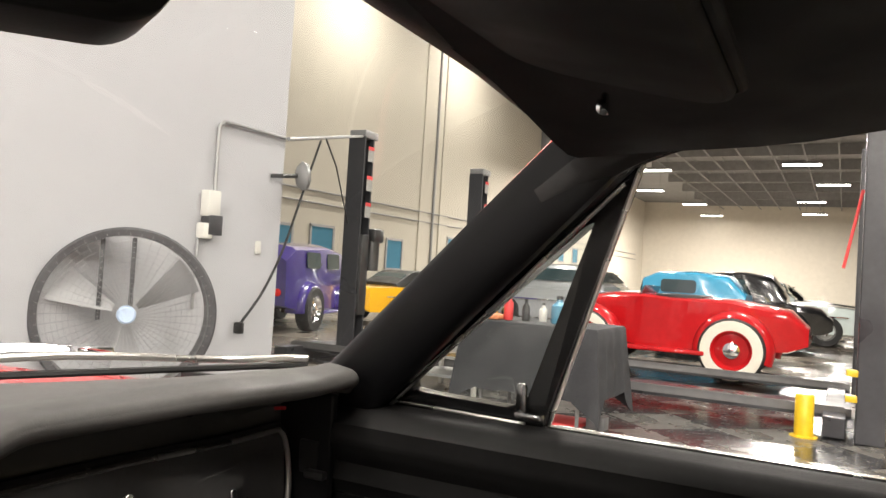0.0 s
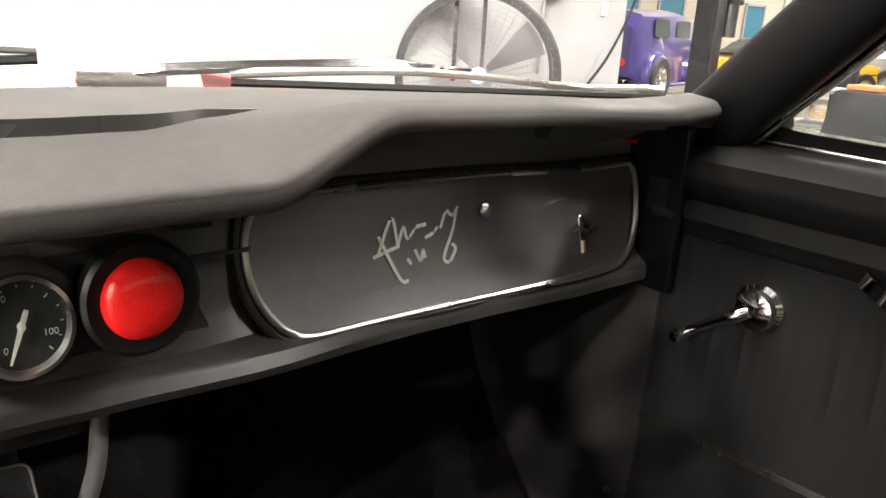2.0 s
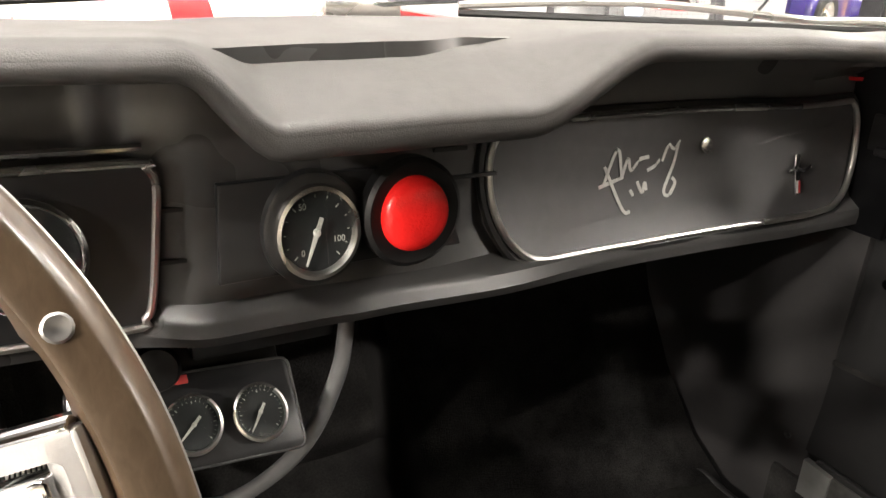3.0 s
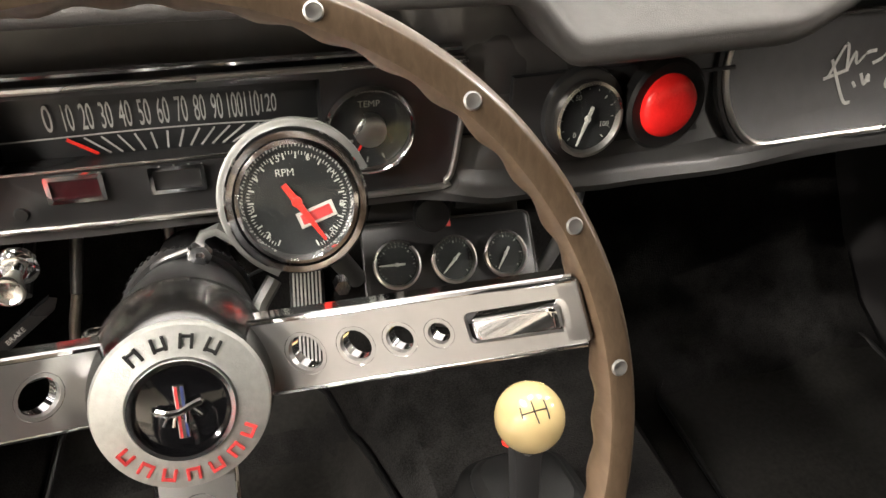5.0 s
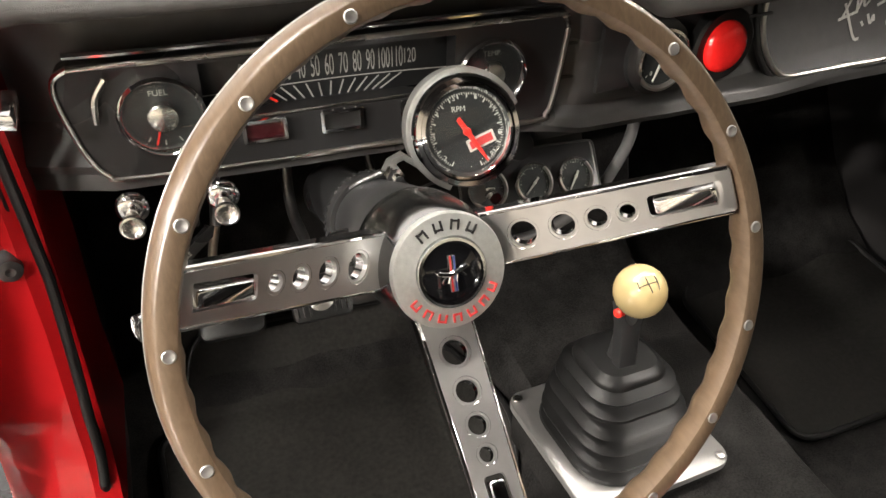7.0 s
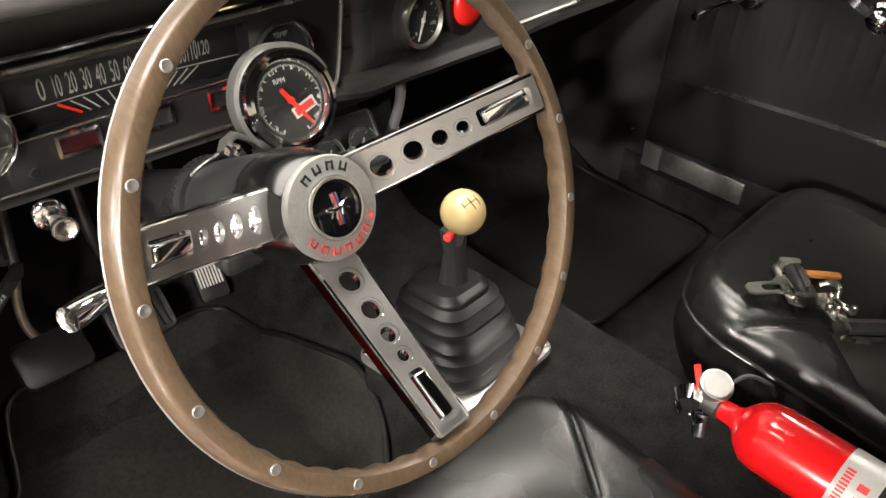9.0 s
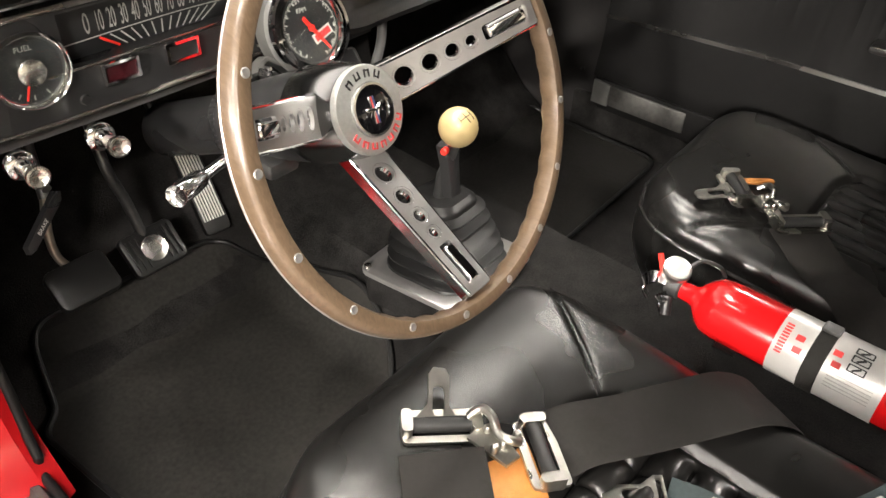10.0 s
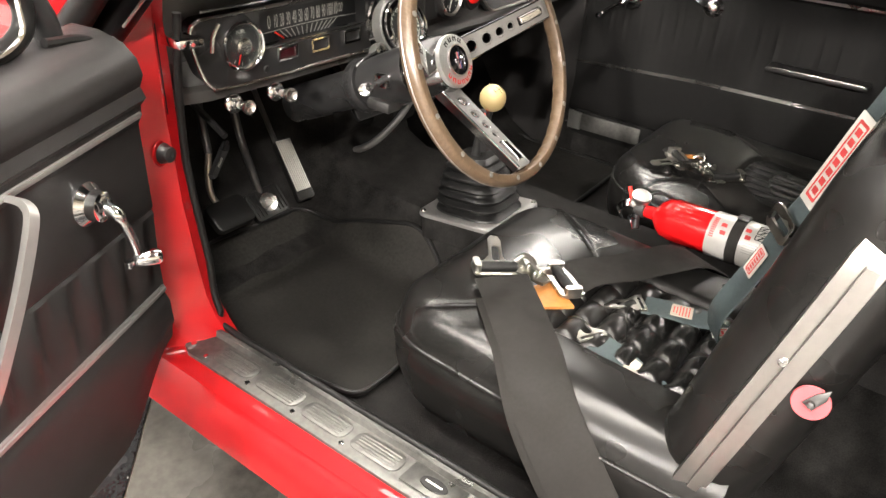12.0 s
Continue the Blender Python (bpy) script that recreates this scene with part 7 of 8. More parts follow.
def lap_belts():
    root = thing("lap_belt", (-0.40, 0.24, 0.48), "wide black lap belt with zinc buckle and tan pad", "seat belt", "lap belts")
    lift = 0.014
    right = [(x, y, cushion_z(x, y) + lift) for x, y in ((-0.340, 0.226), (-0.31, 0.208), (-0.25, 0.168), (-0.19, 0.128), (-0.14, 0.096))] + [(-0.100, 0.068, 0.492), (-0.078, 0.045, 0.45), (-0.066, 0.02, 0.40)]
    part("strap", ribbon(smooth_line(right, 5), [(0.40, 0.92, 0.0)] * 36, 0.086, 0.003), WEB_BLACK, root, "black webbing")
    left = [(-0.437, 0.300, cushion_z(-0.437, 0.300) + lift), (-0.47, 0.262, cushion_z(-0.47, 0.262) + lift), (-0.52, 0.21, cushion_z(-0.52, 0.21) + lift + 0.004), (-0.565, 0.160, cushion_z(-0.565, 0.16) + 0.020), (-0.608, 0.105, 0.474), (-0.628, 0.05, 0.42), (-0.640, -0.02, 0.34), (-0.645, -0.08, 0.27)]
    part("strap", ribbon(smooth_line(left, 5), [(0.62, -0.78, 0.0)] * 18 + [(0.45, -0.85, 0.15)] * 18, 0.090, 0.003), WEB_BLACK, root, "black webbing")
    part("strap", ribbon(smooth_line([Vector(p) + Vector((-0.004, 0.012, -0.008)) for p in left[1:]], 5), [(0.62, -0.78, 0.0)] * 15 + [(0.40, -0.85, 0.2)] * 16, 0.084, 0.003), WEB_BLACK, root, "black webbing")
    c = Vector((-0.382, 0.277, 0.513))
    m = frame_of(c, (0.05, -0.06, 1), (0.454, -0.891, 0))
    part("pad", plate([(-0.046, 0.034), (0.024, 0.046), (0.078, -0.056), (0.012, -0.084), (-0.022, -0.034)], -0.010, -0.005, m, 0.001), TAN_LEATHER, root, "tan leather pad")
    buckle(root, m, (21, -64))
    slot_tongue("tongue", root, frame_of((-0.392, 0.345, 0.532), (-0.1, -0.45, 1), (0.656, -0.755, 0)))

    # the passenger's belt
    def pz(x, y):
        return cushion_z(x, y, 0.430, -0.10, 0.338, 0.48, 0.53, 0.27)
    root = thing("lap_belt", (0.30, 0.24, 0.48), "wide black lap belt with zinc buckle on the passenger seat", "seat belt", "lap belts")
    m = frame_of((0.295, 0.226, pz(0.295, 0.226) + 0.016), (0, 0.0, 1), (-0.196, -0.98, 0))
    buckle(root, m, (-37, 56))
    slot_tongue("tongue", root, frame_of((0.272, 0.300, pz(0.272, 0.30) + 0.014), (0, 0, 1), (0.6, 0.8, 0)))
    part("pad", plate(rounded(0.075, 0.012, 0.005), -0.004, 0.001, frame_of((0.358, 0.274, pz(0.358, 0.274) + 0.010), (0, 0, 1), (0.66, -0.75, 0)), 0.001), TAN_LEATHER, root, "tan leather pad")
    strap = [(0.290, 0.178, pz(0.29, 0.178) + 0.010), (0.262, 0.15, pz(0.262, 0.15) + 0.010), (0.225, 0.105, pz(0.225, 0.105) + 0.010), (0.19, 0.055, 0.472), (0.165, 0.0, 0.43), (0.15, -0.05, 0.40)]
    part("strap", ribbon(smooth_line(strap, 5), [(0.75, -0.62, 0.15)] * 26, 0.078, 0.003), WEB_BLACK, root, "black webbing")


lap_belts()


def printed_label(root, m, w, h, framed=False):
    lab = part("label", plate(rounded(w, h, 0.002, 2), 0, 0.0008, m), LABEL, root, "pale cloth label with illegible print", smooth=False)
    if framed:
        for k in range(5):
            part("print_line", box((-w * 0.08, h * (0.32 - 0.15 * k), 0.001), (w * 0.55, h * 0.035, 0.0004), 0, m), GREY_PRINT, lab, smooth=False)
        part("print_mark", lathe([(w * 0.10, 0), (w * 0.10, 0.0006)], 16, m @ pose(w * 0.3, h * 0.2, 0.0008)), GREY_PRINT, lab)
    else:
        for k in range(6):
            part("print_line", box((0, h * (0.36 - 0.14 * k), 0.001), (w * (0.55 if k in (0, 1) else 0.8), h * 0.05, 0.0004), 0, m), RED_INK, lab, smooth=False)


def brand_tab(root, m, w, h):
    lab = part("brand_tab", plate(rounded(w, h, 0.002, 2), 0, 0.0010, m), WHITE_PRINT, root, "white tab with a red outlined logo bar", smooth=False)
    part("logo_outline", pierced(rounded(w * 0.86, h * 0.62, 0.002, 2), [rounded(w * 0.80, h * 0.48, 0.002, 2)], 0.0006, m @ pose(0, 0, 0.001)), RED_INK, lab, smooth=False)
    for k in range(7):
        part("logo_bar", box((w * (-0.33 + 0.11 * k), 0, 0.0013), (w * 0.07, h * 0.32, 0.0005), 0, m), RED_INK, lab, smooth=False)


def harness():
    root = thing("shoulder_harness", (-0.30, 0.05, 0.48), "slate-green shoulder harness straps lying on the seat", "seat belt")

    def run(pts, sides, w=0.052):
        line = smooth_line(pts, 5)
        s = smooth_line(sides, 5)
        part("strap", ribbon(line, s, w, 0.0035), WEB_GREY, root, "slate-green webbing")
    z = cushion_z
    # first strap, towards the open door
    run([(-0.440, 0.116, 0.489), (-0.447, 0.088, 0.489), (-0.456, 0.045, 0.480), (-0.468, 0.010, 0.476), (-0.478, -0.025, 0.472), (-0.482, -0.06, 0.45)], [(0.97, -0.2, 0)] * 6)
    slot_tongue("tongue", root, frame_of((-0.425, 0.148, 0.490), (0.0, 0.1, 1), (0.85, -0.52, 0)))
    m = frame_of((-0.457, 0.042, 0.4825), (0.02, -0.15, 1), (0.97, -0.2, 0))
    printed_label(root, m, 0.040, 0.038, True)
    # second strap, across to the tunnel side
    run([(-0.297, 0.103, 0.490), (-0.288, 0.065, 0.493), (-0.277, 0.026, 0.490), (-0.262, -0.008, 0.490), (-0.25, -0.03, 0.486)], [(0.90, 0.42, 0.0)] * 3 + [(0.6, 0.8, 0.0)] * 2)
    slot_tongue("tongue", root, frame_of((-0.318, 0.126, 0.491), (0.0, 0.1, 1), (0.78, 0.62, 0)))
    printed_label(root, frame_of((-0.281, 0.046, 0.4945), (0.02, 0.03, 1), (0.95, 0.25, 0)), 0.036, 0.034)
    brand_tab(root, frame_of((-0.290, -0.036, 0.497), (-0.15, 0.1, 1), (0.45, -0.88, 0.1)), 0.058, 0.024)
    run([(-0.270, -0.05, 0.486), (-0.25, -0.085, 0.494), (-0.22, -0.10, 0.50)], [(0.88, 0.45, 0)] * 3)
    # adjuster and loop standing at the tunnel side
    am = frame_of((-0.245, -0.075, 0.505), (-0.35, 0.0, 0.9), (0.85, 0.45, 0.3))
    part("adjuster", pierced(rounded(0.064, 0.034, 0.008, 4), [rounded(0.050, 0.010, 0.003, 3)], 0.004, am), ZINC, root, "zinc-plated adjuster", smooth=False)
    part("adjuster_bar", lathe([(0.006, -0.026), (0.006, 0.026)], 14, am @ frame_of((0, 0.006, 0.004), (1, 0, 0), (0, 1, 0))), ZINC, root)
    # strap up the driver's backrest with the long tab
    run([(-0.30, -0.012, 0.49), (-0.33, -0.016, 0.548), (-0.33, -0.038, 0.612), (-0.33, -0.056, 0.660), (-0.33, -0.072, 0.713), (-0.33, -0.090, 0.760), (-0.33, -0.106, 0.813), (-0.33, -0.124, 0.866), (-0.33, -0.139, 0.911), (-0.335, -0.155, 0.951), (-0.34, -0.19, 0.985)], [(0.75, 0.64, 0.19)] * 11, 0.046)
    brand_tab(root, frame_of((-0.3345, -0.047, 0.652), (-0.667, 0.72, 0.21), (0.0, -0.33, 0.944)), 0.048, 0.024)
    brand_tab(root, frame_of((-0.3335, -0.1035, 0.818), (-0.667, 0.72, 0.21), (0.0, -0.305, 0.952)), 0.135, 0.034)
    am = frame_of((-0.336, -0.066, 0.718), (-0.667, 0.72, 0.21), (0.75, 0.64, 0.19))
    part("adjuster", pierced(rounded(0.058, 0.036, 0.008, 4), [rounded(0.046, 0.012, 0.003, 3)], 0.005, am), ZINC, root, "zinc-plated adjuster", smooth=False)


harness()


def extinguisher():
    root = thing("fire_extinguisher", (0.06, 0.03, 0.40), "red fire extinguisher lying on the tunnel between the seats", "fire extinguisher")
    a, d = Vector((0.012, 0.215, 0.494)), Vector((-0.05, -0.99, 0.04)).normalized()
    m = frame_of(a, d, (0, 0, 1)) @ Matrix.Scale(0.857, 4)
    r, L = 0.049, 0.43
    part("tank", lathe([(0.014, -0.030), (0.016, -0.006), (0.020, 0.0), (0.036, 0.012), (0.0465, 0.028), (r, 0.048), (r, L - 0.02), (0.040, L - 0.006), (0.02, L)], 48, m), RED_TANK, root, "glossy red tank")
    lab = part("label", lathe([(r + 0.0006, 0.135), (r + 0.0008, 0.136), (r + 0.0008, 0.285), (r + 0.0006, 0.286)], 48, m, cap=False), SILVER_LABEL, root, "silver printed label")
    strap = part("strap", lathe([(r + 0.001, 0.182), (r + 0.003, 0.183), (r + 0.003, 0.205), (r + 0.001, 0.206)], 48, m, cap=False), WEB_BLACK, root, "black mounting strap")
    part("strap_clip", box((r + 0.004, -0.006, 0.194), (0.008, 0.022, 0.026), 0.003, m), DARK_STEEL, strap)

    def on_tank(ang, s, w, h, mat, name, label=""):
        t = m @ Matrix.Rotation(radians(ang), 4, "Z") @ frame_of((r + 0.0012, 0, s), (1, 0, 0), (0, 0, 1))
        part(name, box((0, 0, 0), (w, h, 0.0006), 0, t), mat, lab, label, smooth=False)
    for q in range(10):
        on_tank(20 + 5.6 * q, 0.146, 0.010, 0.0030, RED_INK, "print_bar", "red heading bars")
    for ang, s in ((35, 0.166), (55, 0.168), (30, 0.216), (48, 0.220)):
        on_tank(ang, s, 0.012, 0.009, RED_INK, "print_mark")
    for ang, s in ((10, 0.245), (26, 0.245), (42, 0.245)):
        t = m @ Matrix.Rotation(radians(ang), 4, "Z") @ frame_of((r + 0.0012, 0, s), (1, 0, 0), (0, 0, 1))
        part("pictogram", pierced(rounded(0.024, 0.011, 0.001, 2), [rounded(0.020, 0.008, 0.001, 2)], 0.0006, t), BLACK_INK, lab, smooth=False)
        part("pictogram", box((0.0, 0, 0.0004), (0.012, 0.003, 0.0006), 0, t @ Matrix.Rotation(0.6, 4, "Z")), BLACK_INK, lab, smooth=False)
    for q in range(5):
        on_tank(62 + 6 * q, 0.245, 0.060, 0.0014, GREY_PRINT, "print_line")
    # valve head
    head = part("valve", lathe([(0.017, -0.052), (0.018, -0.030), (0.013, -0.026)], 24, m), DARK_STEEL, root, "dark valve body")
    gm = frame_of(a - d * 0.040 + Vector((0.004, 0.0, 0.024)), (-0.25, -0.25, 0.93))
    part("gauge", lathe([(0.018, -0.012), (0.0205, 0.0), (0.0195, 0.004), (0.017, 0.005), (0.0, 0.0055)], 32, gm), STAINLESS, head, "round pressure gauge")
    part("gauge_face", lathe([(0.0165, 0.0052), (0.0, 0.0062)], 28, gm), GREY_PRINT, head, "pale gauge face")
    part("squeeze_handle", ribbon(smooth_line([a - d * 0.045 + Vector((-0.01, 0, 0.01)), a - d * 0.062 + Vector((-0.016, 0.0, 0.012)), a - d * 0.074 + Vector((-0.020, 0.0, -0.004)), a - d * 0.068 + Vector((-0.022, -0.006, -0.020))], 5), [(0.7, 0.6, 0.2)] * 16, 0.020, 0.003), CHROME, head, "chrome squeeze handle")
    part("squeeze_handle", ribbon(smooth_line([a - d * 0.035 + Vector((-0.02, 0, -0.006)), a - d * 0.050 + Vector((-0.026, -0.006, -0.014)), a - d * 0.048 + Vector((-0.029, -0.012, -0.032))], 5), [(0.7, 0.6, 0.2)] * 11, 0.018, 0.003), CHROME, head)
    part("nozzle", lathe([(0.008, 0), (0.007, 0.014), (0.008, 0.026)], 16, frame_of(a - d * 0.04 + Vector((-0.016, -0.004, -0.008)), (-0.5, -0.3, -0.8))), SATIN, head)
    part("safety_tag", tube([a - d * 0.055 + Vector((-0.005, 0.0, 0.018)), a - d * 0.065 + Vector((-0.002, 0.002, 0.042))], 0.004, 8), RED_NEEDLE, head, "red safety pin")
    part("pin_ring", tube(smooth_line([a - d * 0.03 + Vector((0.02, 0, 0.022)), a - d * 0.02 + Vector((0.045, 0.0, 0.025)), a - d * 0.0 + Vector((0.065, 0.0, 0.012)), a + d * 0.01 + Vector((0.072, 0.0, -0.005))], 6), 0.0028, 8), DARK_STEEL, head)
    for s in (0.07, 0.36):
        part("bracket", ribbon([m @ Vector((-0.049, y, s)) for y in (-0.03, 0, 0.03)], [m.to_3x3() @ Vector((0, 0, 1))] * 3, 0.03, 0.003), DARK_STEEL, root)


extinguisher()


# ---- floor mats ----
def floor_mat(name, outline, label):
    """A carpet mat that follows the pan and climbs the tunnel side."""
    root = thing(name, (outline[0][0], outline[0][1], 0.22), label, "floor mat", "floor mats")
    xs, ys = [p[0] for p in outline], [p[1] for p in outline]

    def z_of(x, y):
        h = 0.0
        if y > 0.86:
            h = 0.01 * step(0.86, 0.90, y) + 0.9 * max(0, y - 0.90)
        return floor_z(x) + 0.014 + h * 0.9 + 0.0025 * noise.noise((x * 9, y * 9, 1.3))
    bm = bmesh.new()
    edges = []
    loop = [bm.verts.new((x, y, 0)) for x, y in outline]
    edges = [bm.edges.new((loop[i], loop[(i + 1) % len(loop)])) for i in range(len(loop))]
    bmesh.ops.triangle_fill(bm, use_beauty=True, edges=edges)
    for ax, vals in ((0, np.linspace(min(xs), max(xs), 26)), (1, np.linspace(min(ys), max(ys), 26))):
        for v in vals[1:-1]:
            no = (1, 0, 0) if ax == 0 else (0, 1, 0)
            co = (v, 0, 0) if ax == 0 else (0, v, 0)
            bmesh.ops.bisect_plane(bm, geom=bm.verts[:] + bm.edges[:] + bm.faces[:], plane_co=co, plane_no=no, dist=1e-5)
    for v in bm.verts:
        v.co.z = z_of(v.co.x, v.co.y)
    bmesh.ops.recalc_face_normals(bm, faces=bm.faces)
    if sum(f.normal.z for f in bm.faces) < 0:
        bmesh.ops.reverse_faces(bm, faces=bm.faces)
    bm.normal_update()
    bmesh.ops.solidify(bm, geom=list(bm.faces), thickness=0.007)
    part("carpet_mat", bm, MAT_RUBBER, root)
    part("bound_edge", tube([(x, y, z_of(x, y) + 0.002) for x, y in outline], 0.0045, 8, True), RUBBER, root, "bound black edge")


def soft_outline(pts, steps=5, r=0.04):
    out = []
    n = len(pts)
    for i in range(n):
        p, a, b = Vector(pts[i]), Vector(pts[i - 1]), Vector(pts[(i + 1) % n])
        u, v = (a - p).normalized(), (b - p).normalized()
        rr = min(r, (a - p).length * 0.45, (b - p).length * 0.45)
        s, e = p + u * rr, p + v * rr
        for k in range(steps + 1):
            t = k / steps
            q = s * (1 - t) ** 2 + p * 2 * t * (1 - t) + e * t * t
            out.append((q.x, q.y))
    return out


floor_mat("driver_mat", soft_outline([(-0.60, 0.465), (-0.36, 0.475), (-0.225, 0.565), (-0.19, 0.66), (-0.215, 0.84), (-0.25, 0.965), (-0.58, 0.975), (-0.615, 0.86), (-0.645, 0.835), (-0.635, 0.68)]), "black carpet floor mat on the driver's side")
floor_mat("passenger_mat", soft_outline([(0.245, 0.552), (0.675, 0.545), (0.685, 0.90), (0.26, 0.90)]), "black carpet floor mat on the passenger side")


def rear_details():
    root = thing("seat_disc", (-0.59, -0.185, 0.60), "pink plastic disc on a steel bracket beside the backrest", "disc")
    m = frame_of((-0.592, -0.184, 0.652), (-1, -0.1, 0.2))
    part("disc", lathe([(0.019, 0), (0.020, 0.002), (0.019, 0.0035), (0.0, 0.0035)], 40, m), PINK, root)
    part("bracket", plate([(-0.007, -0.005), (0.006, -0.005), (0.008, 0.014), (0.003, 0.026), (-0.004, 0.012)], 0.004, 0.006, m @ Matrix.Rotation(radians(-90), 4, "Z"), 0.0005), DARK_STEEL, root)
    part("bolt", lathe([(0.005, 0.007), (0.004, 0.011), (0, 0.012)], 6, m), DARK_STEEL, root)


rear_details()

SETTLE[0] = False

# ---- parked cars in the showroom ----
def car_wheel(root, m, r, w, rim_mat, wall_mat=None):
    """A wheel in the pose m, its outer face towards local z."""
    root = part("wheel", lathe([(r * 0.60, -w / 2), (r * 0.94, -w / 2), (r, -w * 0.35), (r, w * 0.35), (r * 0.95, w / 2), (r * 0.62, w / 2)], 40, m, cap=False), TYRE, root, "black tyre with a rim")
    if wall_mat:
        part("whitewall", lathe([(r * 0.62, w * 0.505), (r * 0.78, w * 0.53), (r * 0.92, w * 0.505)], 40, m, cap=False), wall_mat, root, "wide white sidewall")
    part("rim", lathe([(r * 0.64, -w * 0.3), (r * 0.64, w * 0.48), (r * 0.60, w * 0.50), (r * 0.54, w * 0.36), (r * 0.50, w * 0.18), (r * 0.2, w * 0.22)], 36, m), rim_mat, root, "painted wheel rim")
    part("hub_cap", lathe([(r * 0.26, w * 0.22), (r * 0.25, w * 0.34), (r * 0.15, w * 0.42), (0.0, w * 0.44)], 28, m), CHROME, root, "chrome hub cap")


def fender_arc(root, c, r, w, y_front, y_back, mat, sweep=(10, 190)):
    """A full round fender over a wheel; y is along the car."""
    rings = []
    for k in range(19):
        a = radians(sweep[0] + (sweep[1] - sweep[0]) * k / 18)
        ring = []
        for j in range(9):
            b = math.pi * j / 8
            rr = r + 0.10 * math.sin(b) ** 0.8
            ring.append((c[0] - w / 2 + w * (0.5 - 0.5 * math.cos(b)), c[1] + rr * math.cos(a), c[2] + rr * math.sin(a)))
        rings.append(ring)
    part("fender", loft(rings, False, False), mat, root)


def body_loft(sections, mat, root, name, label=""):
    """sections: (y, half width low, half width high, z low, z high, crown)."""
    rings = []
    for y, wl, wh, zl, zh, crown in sections:
        ring = []
        for t in range(7):
            a = t / 6
            ring.append((wl + (wh - wl) * a ** 1.5, y, zl + (zh - zl) * a))
        for t in range(1, 8):
            a = t / 8
            ring.append((wh * math.cos(math.pi * a), y, zh + crown * math.sin(math.pi * a)))
        for t in range(7):
            a = 1 - t / 6
            ring.append((-(wl + (wh - wl) * a ** 1.5), y, zl + (zh - zl) * a))
        rings.append(ring)
    return part(name, loft(rings), mat, root, label)


def hot_rod(name, m, paint, label, roof=True, wall=None, rim=None, roof_h=1.32, top_paint=None, nose=1.0):
    """A 1930s coupe facing local +y, its floor at z = 0."""
    root = thing(name, None, label, "car", "parked cars", m)

    def fore(y):
        return y if y < -0.9 else -0.9 + (y + 0.9) * nose
    body = body_loft([(fore(q[0]), *q[1:]) for q in [(-2.0, 0.35, 0.30, 0.45, 0.62, 0.03), (-1.8, 0.55, 0.52, 0.38, 0.78, 0.06), (-1.2, 0.66, 0.66, 0.34, 0.88, 0.05), (-0.3, 0.68, 0.68, 0.32, 0.88, 0.03), (0.25, 0.60, 0.58, 0.32, 0.90, 0.04), (0.9, 0.42, 0.40, 0.34, 0.86, 0.07), (1.45, 0.30, 0.28, 0.36, 0.80, 0.08), (1.55, 0.26, 0.24, 0.38, 0.78, 0.06)]], paint, root, "body")
    if roof:
        cab = body_loft([(-1.25, 0.52, 0.44, 0.84, 0.98, 0.04), (-1.0, 0.58, 0.52, 0.86, roof_h - 0.10, 0.06), (-0.5, 0.60, 0.54, 0.86, roof_h - 0.05, 0.06), (0.05, 0.58, 0.52, 0.86, roof_h - 0.08, 0.06), (0.25, 0.56, 0.50, 0.86, roof_h - 0.16, 0.05)], top_paint or paint, root, "cabin")
        for s in (-1, 1):
            part("side_window", plate(rounded(0.52, 0.20, 0.05, 4), 0, 0.02, frame_of((s * 0.572, -0.30, roof_h - 0.24), (s, 0, 0.12), (0, 1, 0))), CAR_GLASS, cab)
        part("windscreen", plate(rounded(0.86, 0.22, 0.05, 4), 0, 0.02, frame_of((0, 0.27, roof_h - 0.24), (0, 1, 0.25))), CAR_GLASS, cab)
        part("rear_window", plate(rounded(0.46, 0.16, 0.05, 4), 0, 0.02, frame_of((0, -1.20, roof_h - 0.24), (0, -1, 0.5))), CAR_GLASS, cab)
    else:
        part("windscreen", plate(rounded(0.9, 0.14, 0.03, 4), 0, 0.015, frame_of((0, fore(0.28), 0.96), (0, 1, 0.4))), CAR_GLASS, root)
        part("cockpit", box((0, fore(-0.4), 0.90), (0.9, 0.9 * nose, 0.08), 0.03), BLACK_INK, root)
    for s in (-1, 1):
        for y, r, w in ((1.25, 0.35, 0.17), (-1.25, 0.36, 0.20)):
            wm = frame_of((s * 0.72, fore(y), r), (s, 0, 0))
            car_wheel(root, wm, r, w, rim or CHROME, wall)
            fender_arc(root, (s * 0.62, fore(y), r), r - 0.02, 0.34, 0, 0, paint, (-12, 185) if y > 0 else (-5, 200))
        part("running_board", box((s * 0.72, fore(0) - 0.1 * (1 - nose), 0.30), (0.26, 1.9 * nose, 0.05), 0.02), paint, root)
        part("headlight", lathe([(0.02, -0.10), (0.08, -0.06), (0.095, 0), (0.09, 0.012), (0.0, 0.03)], 24, frame_of((s * 0.42, fore(1.46), 0.66), (0, 1, 0))), CHROME, root, "chrome headlight")
    part("grille", plate(rounded(0.40, 0.42, 0.12, 5), 0, 0.03, frame_of((0, fore(1.54), 0.60), (0, 1, 0.1))), CHROME, root)
    part("bumper", tube([(-0.6, fore(1.72), 0.40), (0, fore(1.78), 0.40), (0.6, fore(1.72), 0.40)], 0.03, 10), CHROME, root, "chrome bumper")
    return root


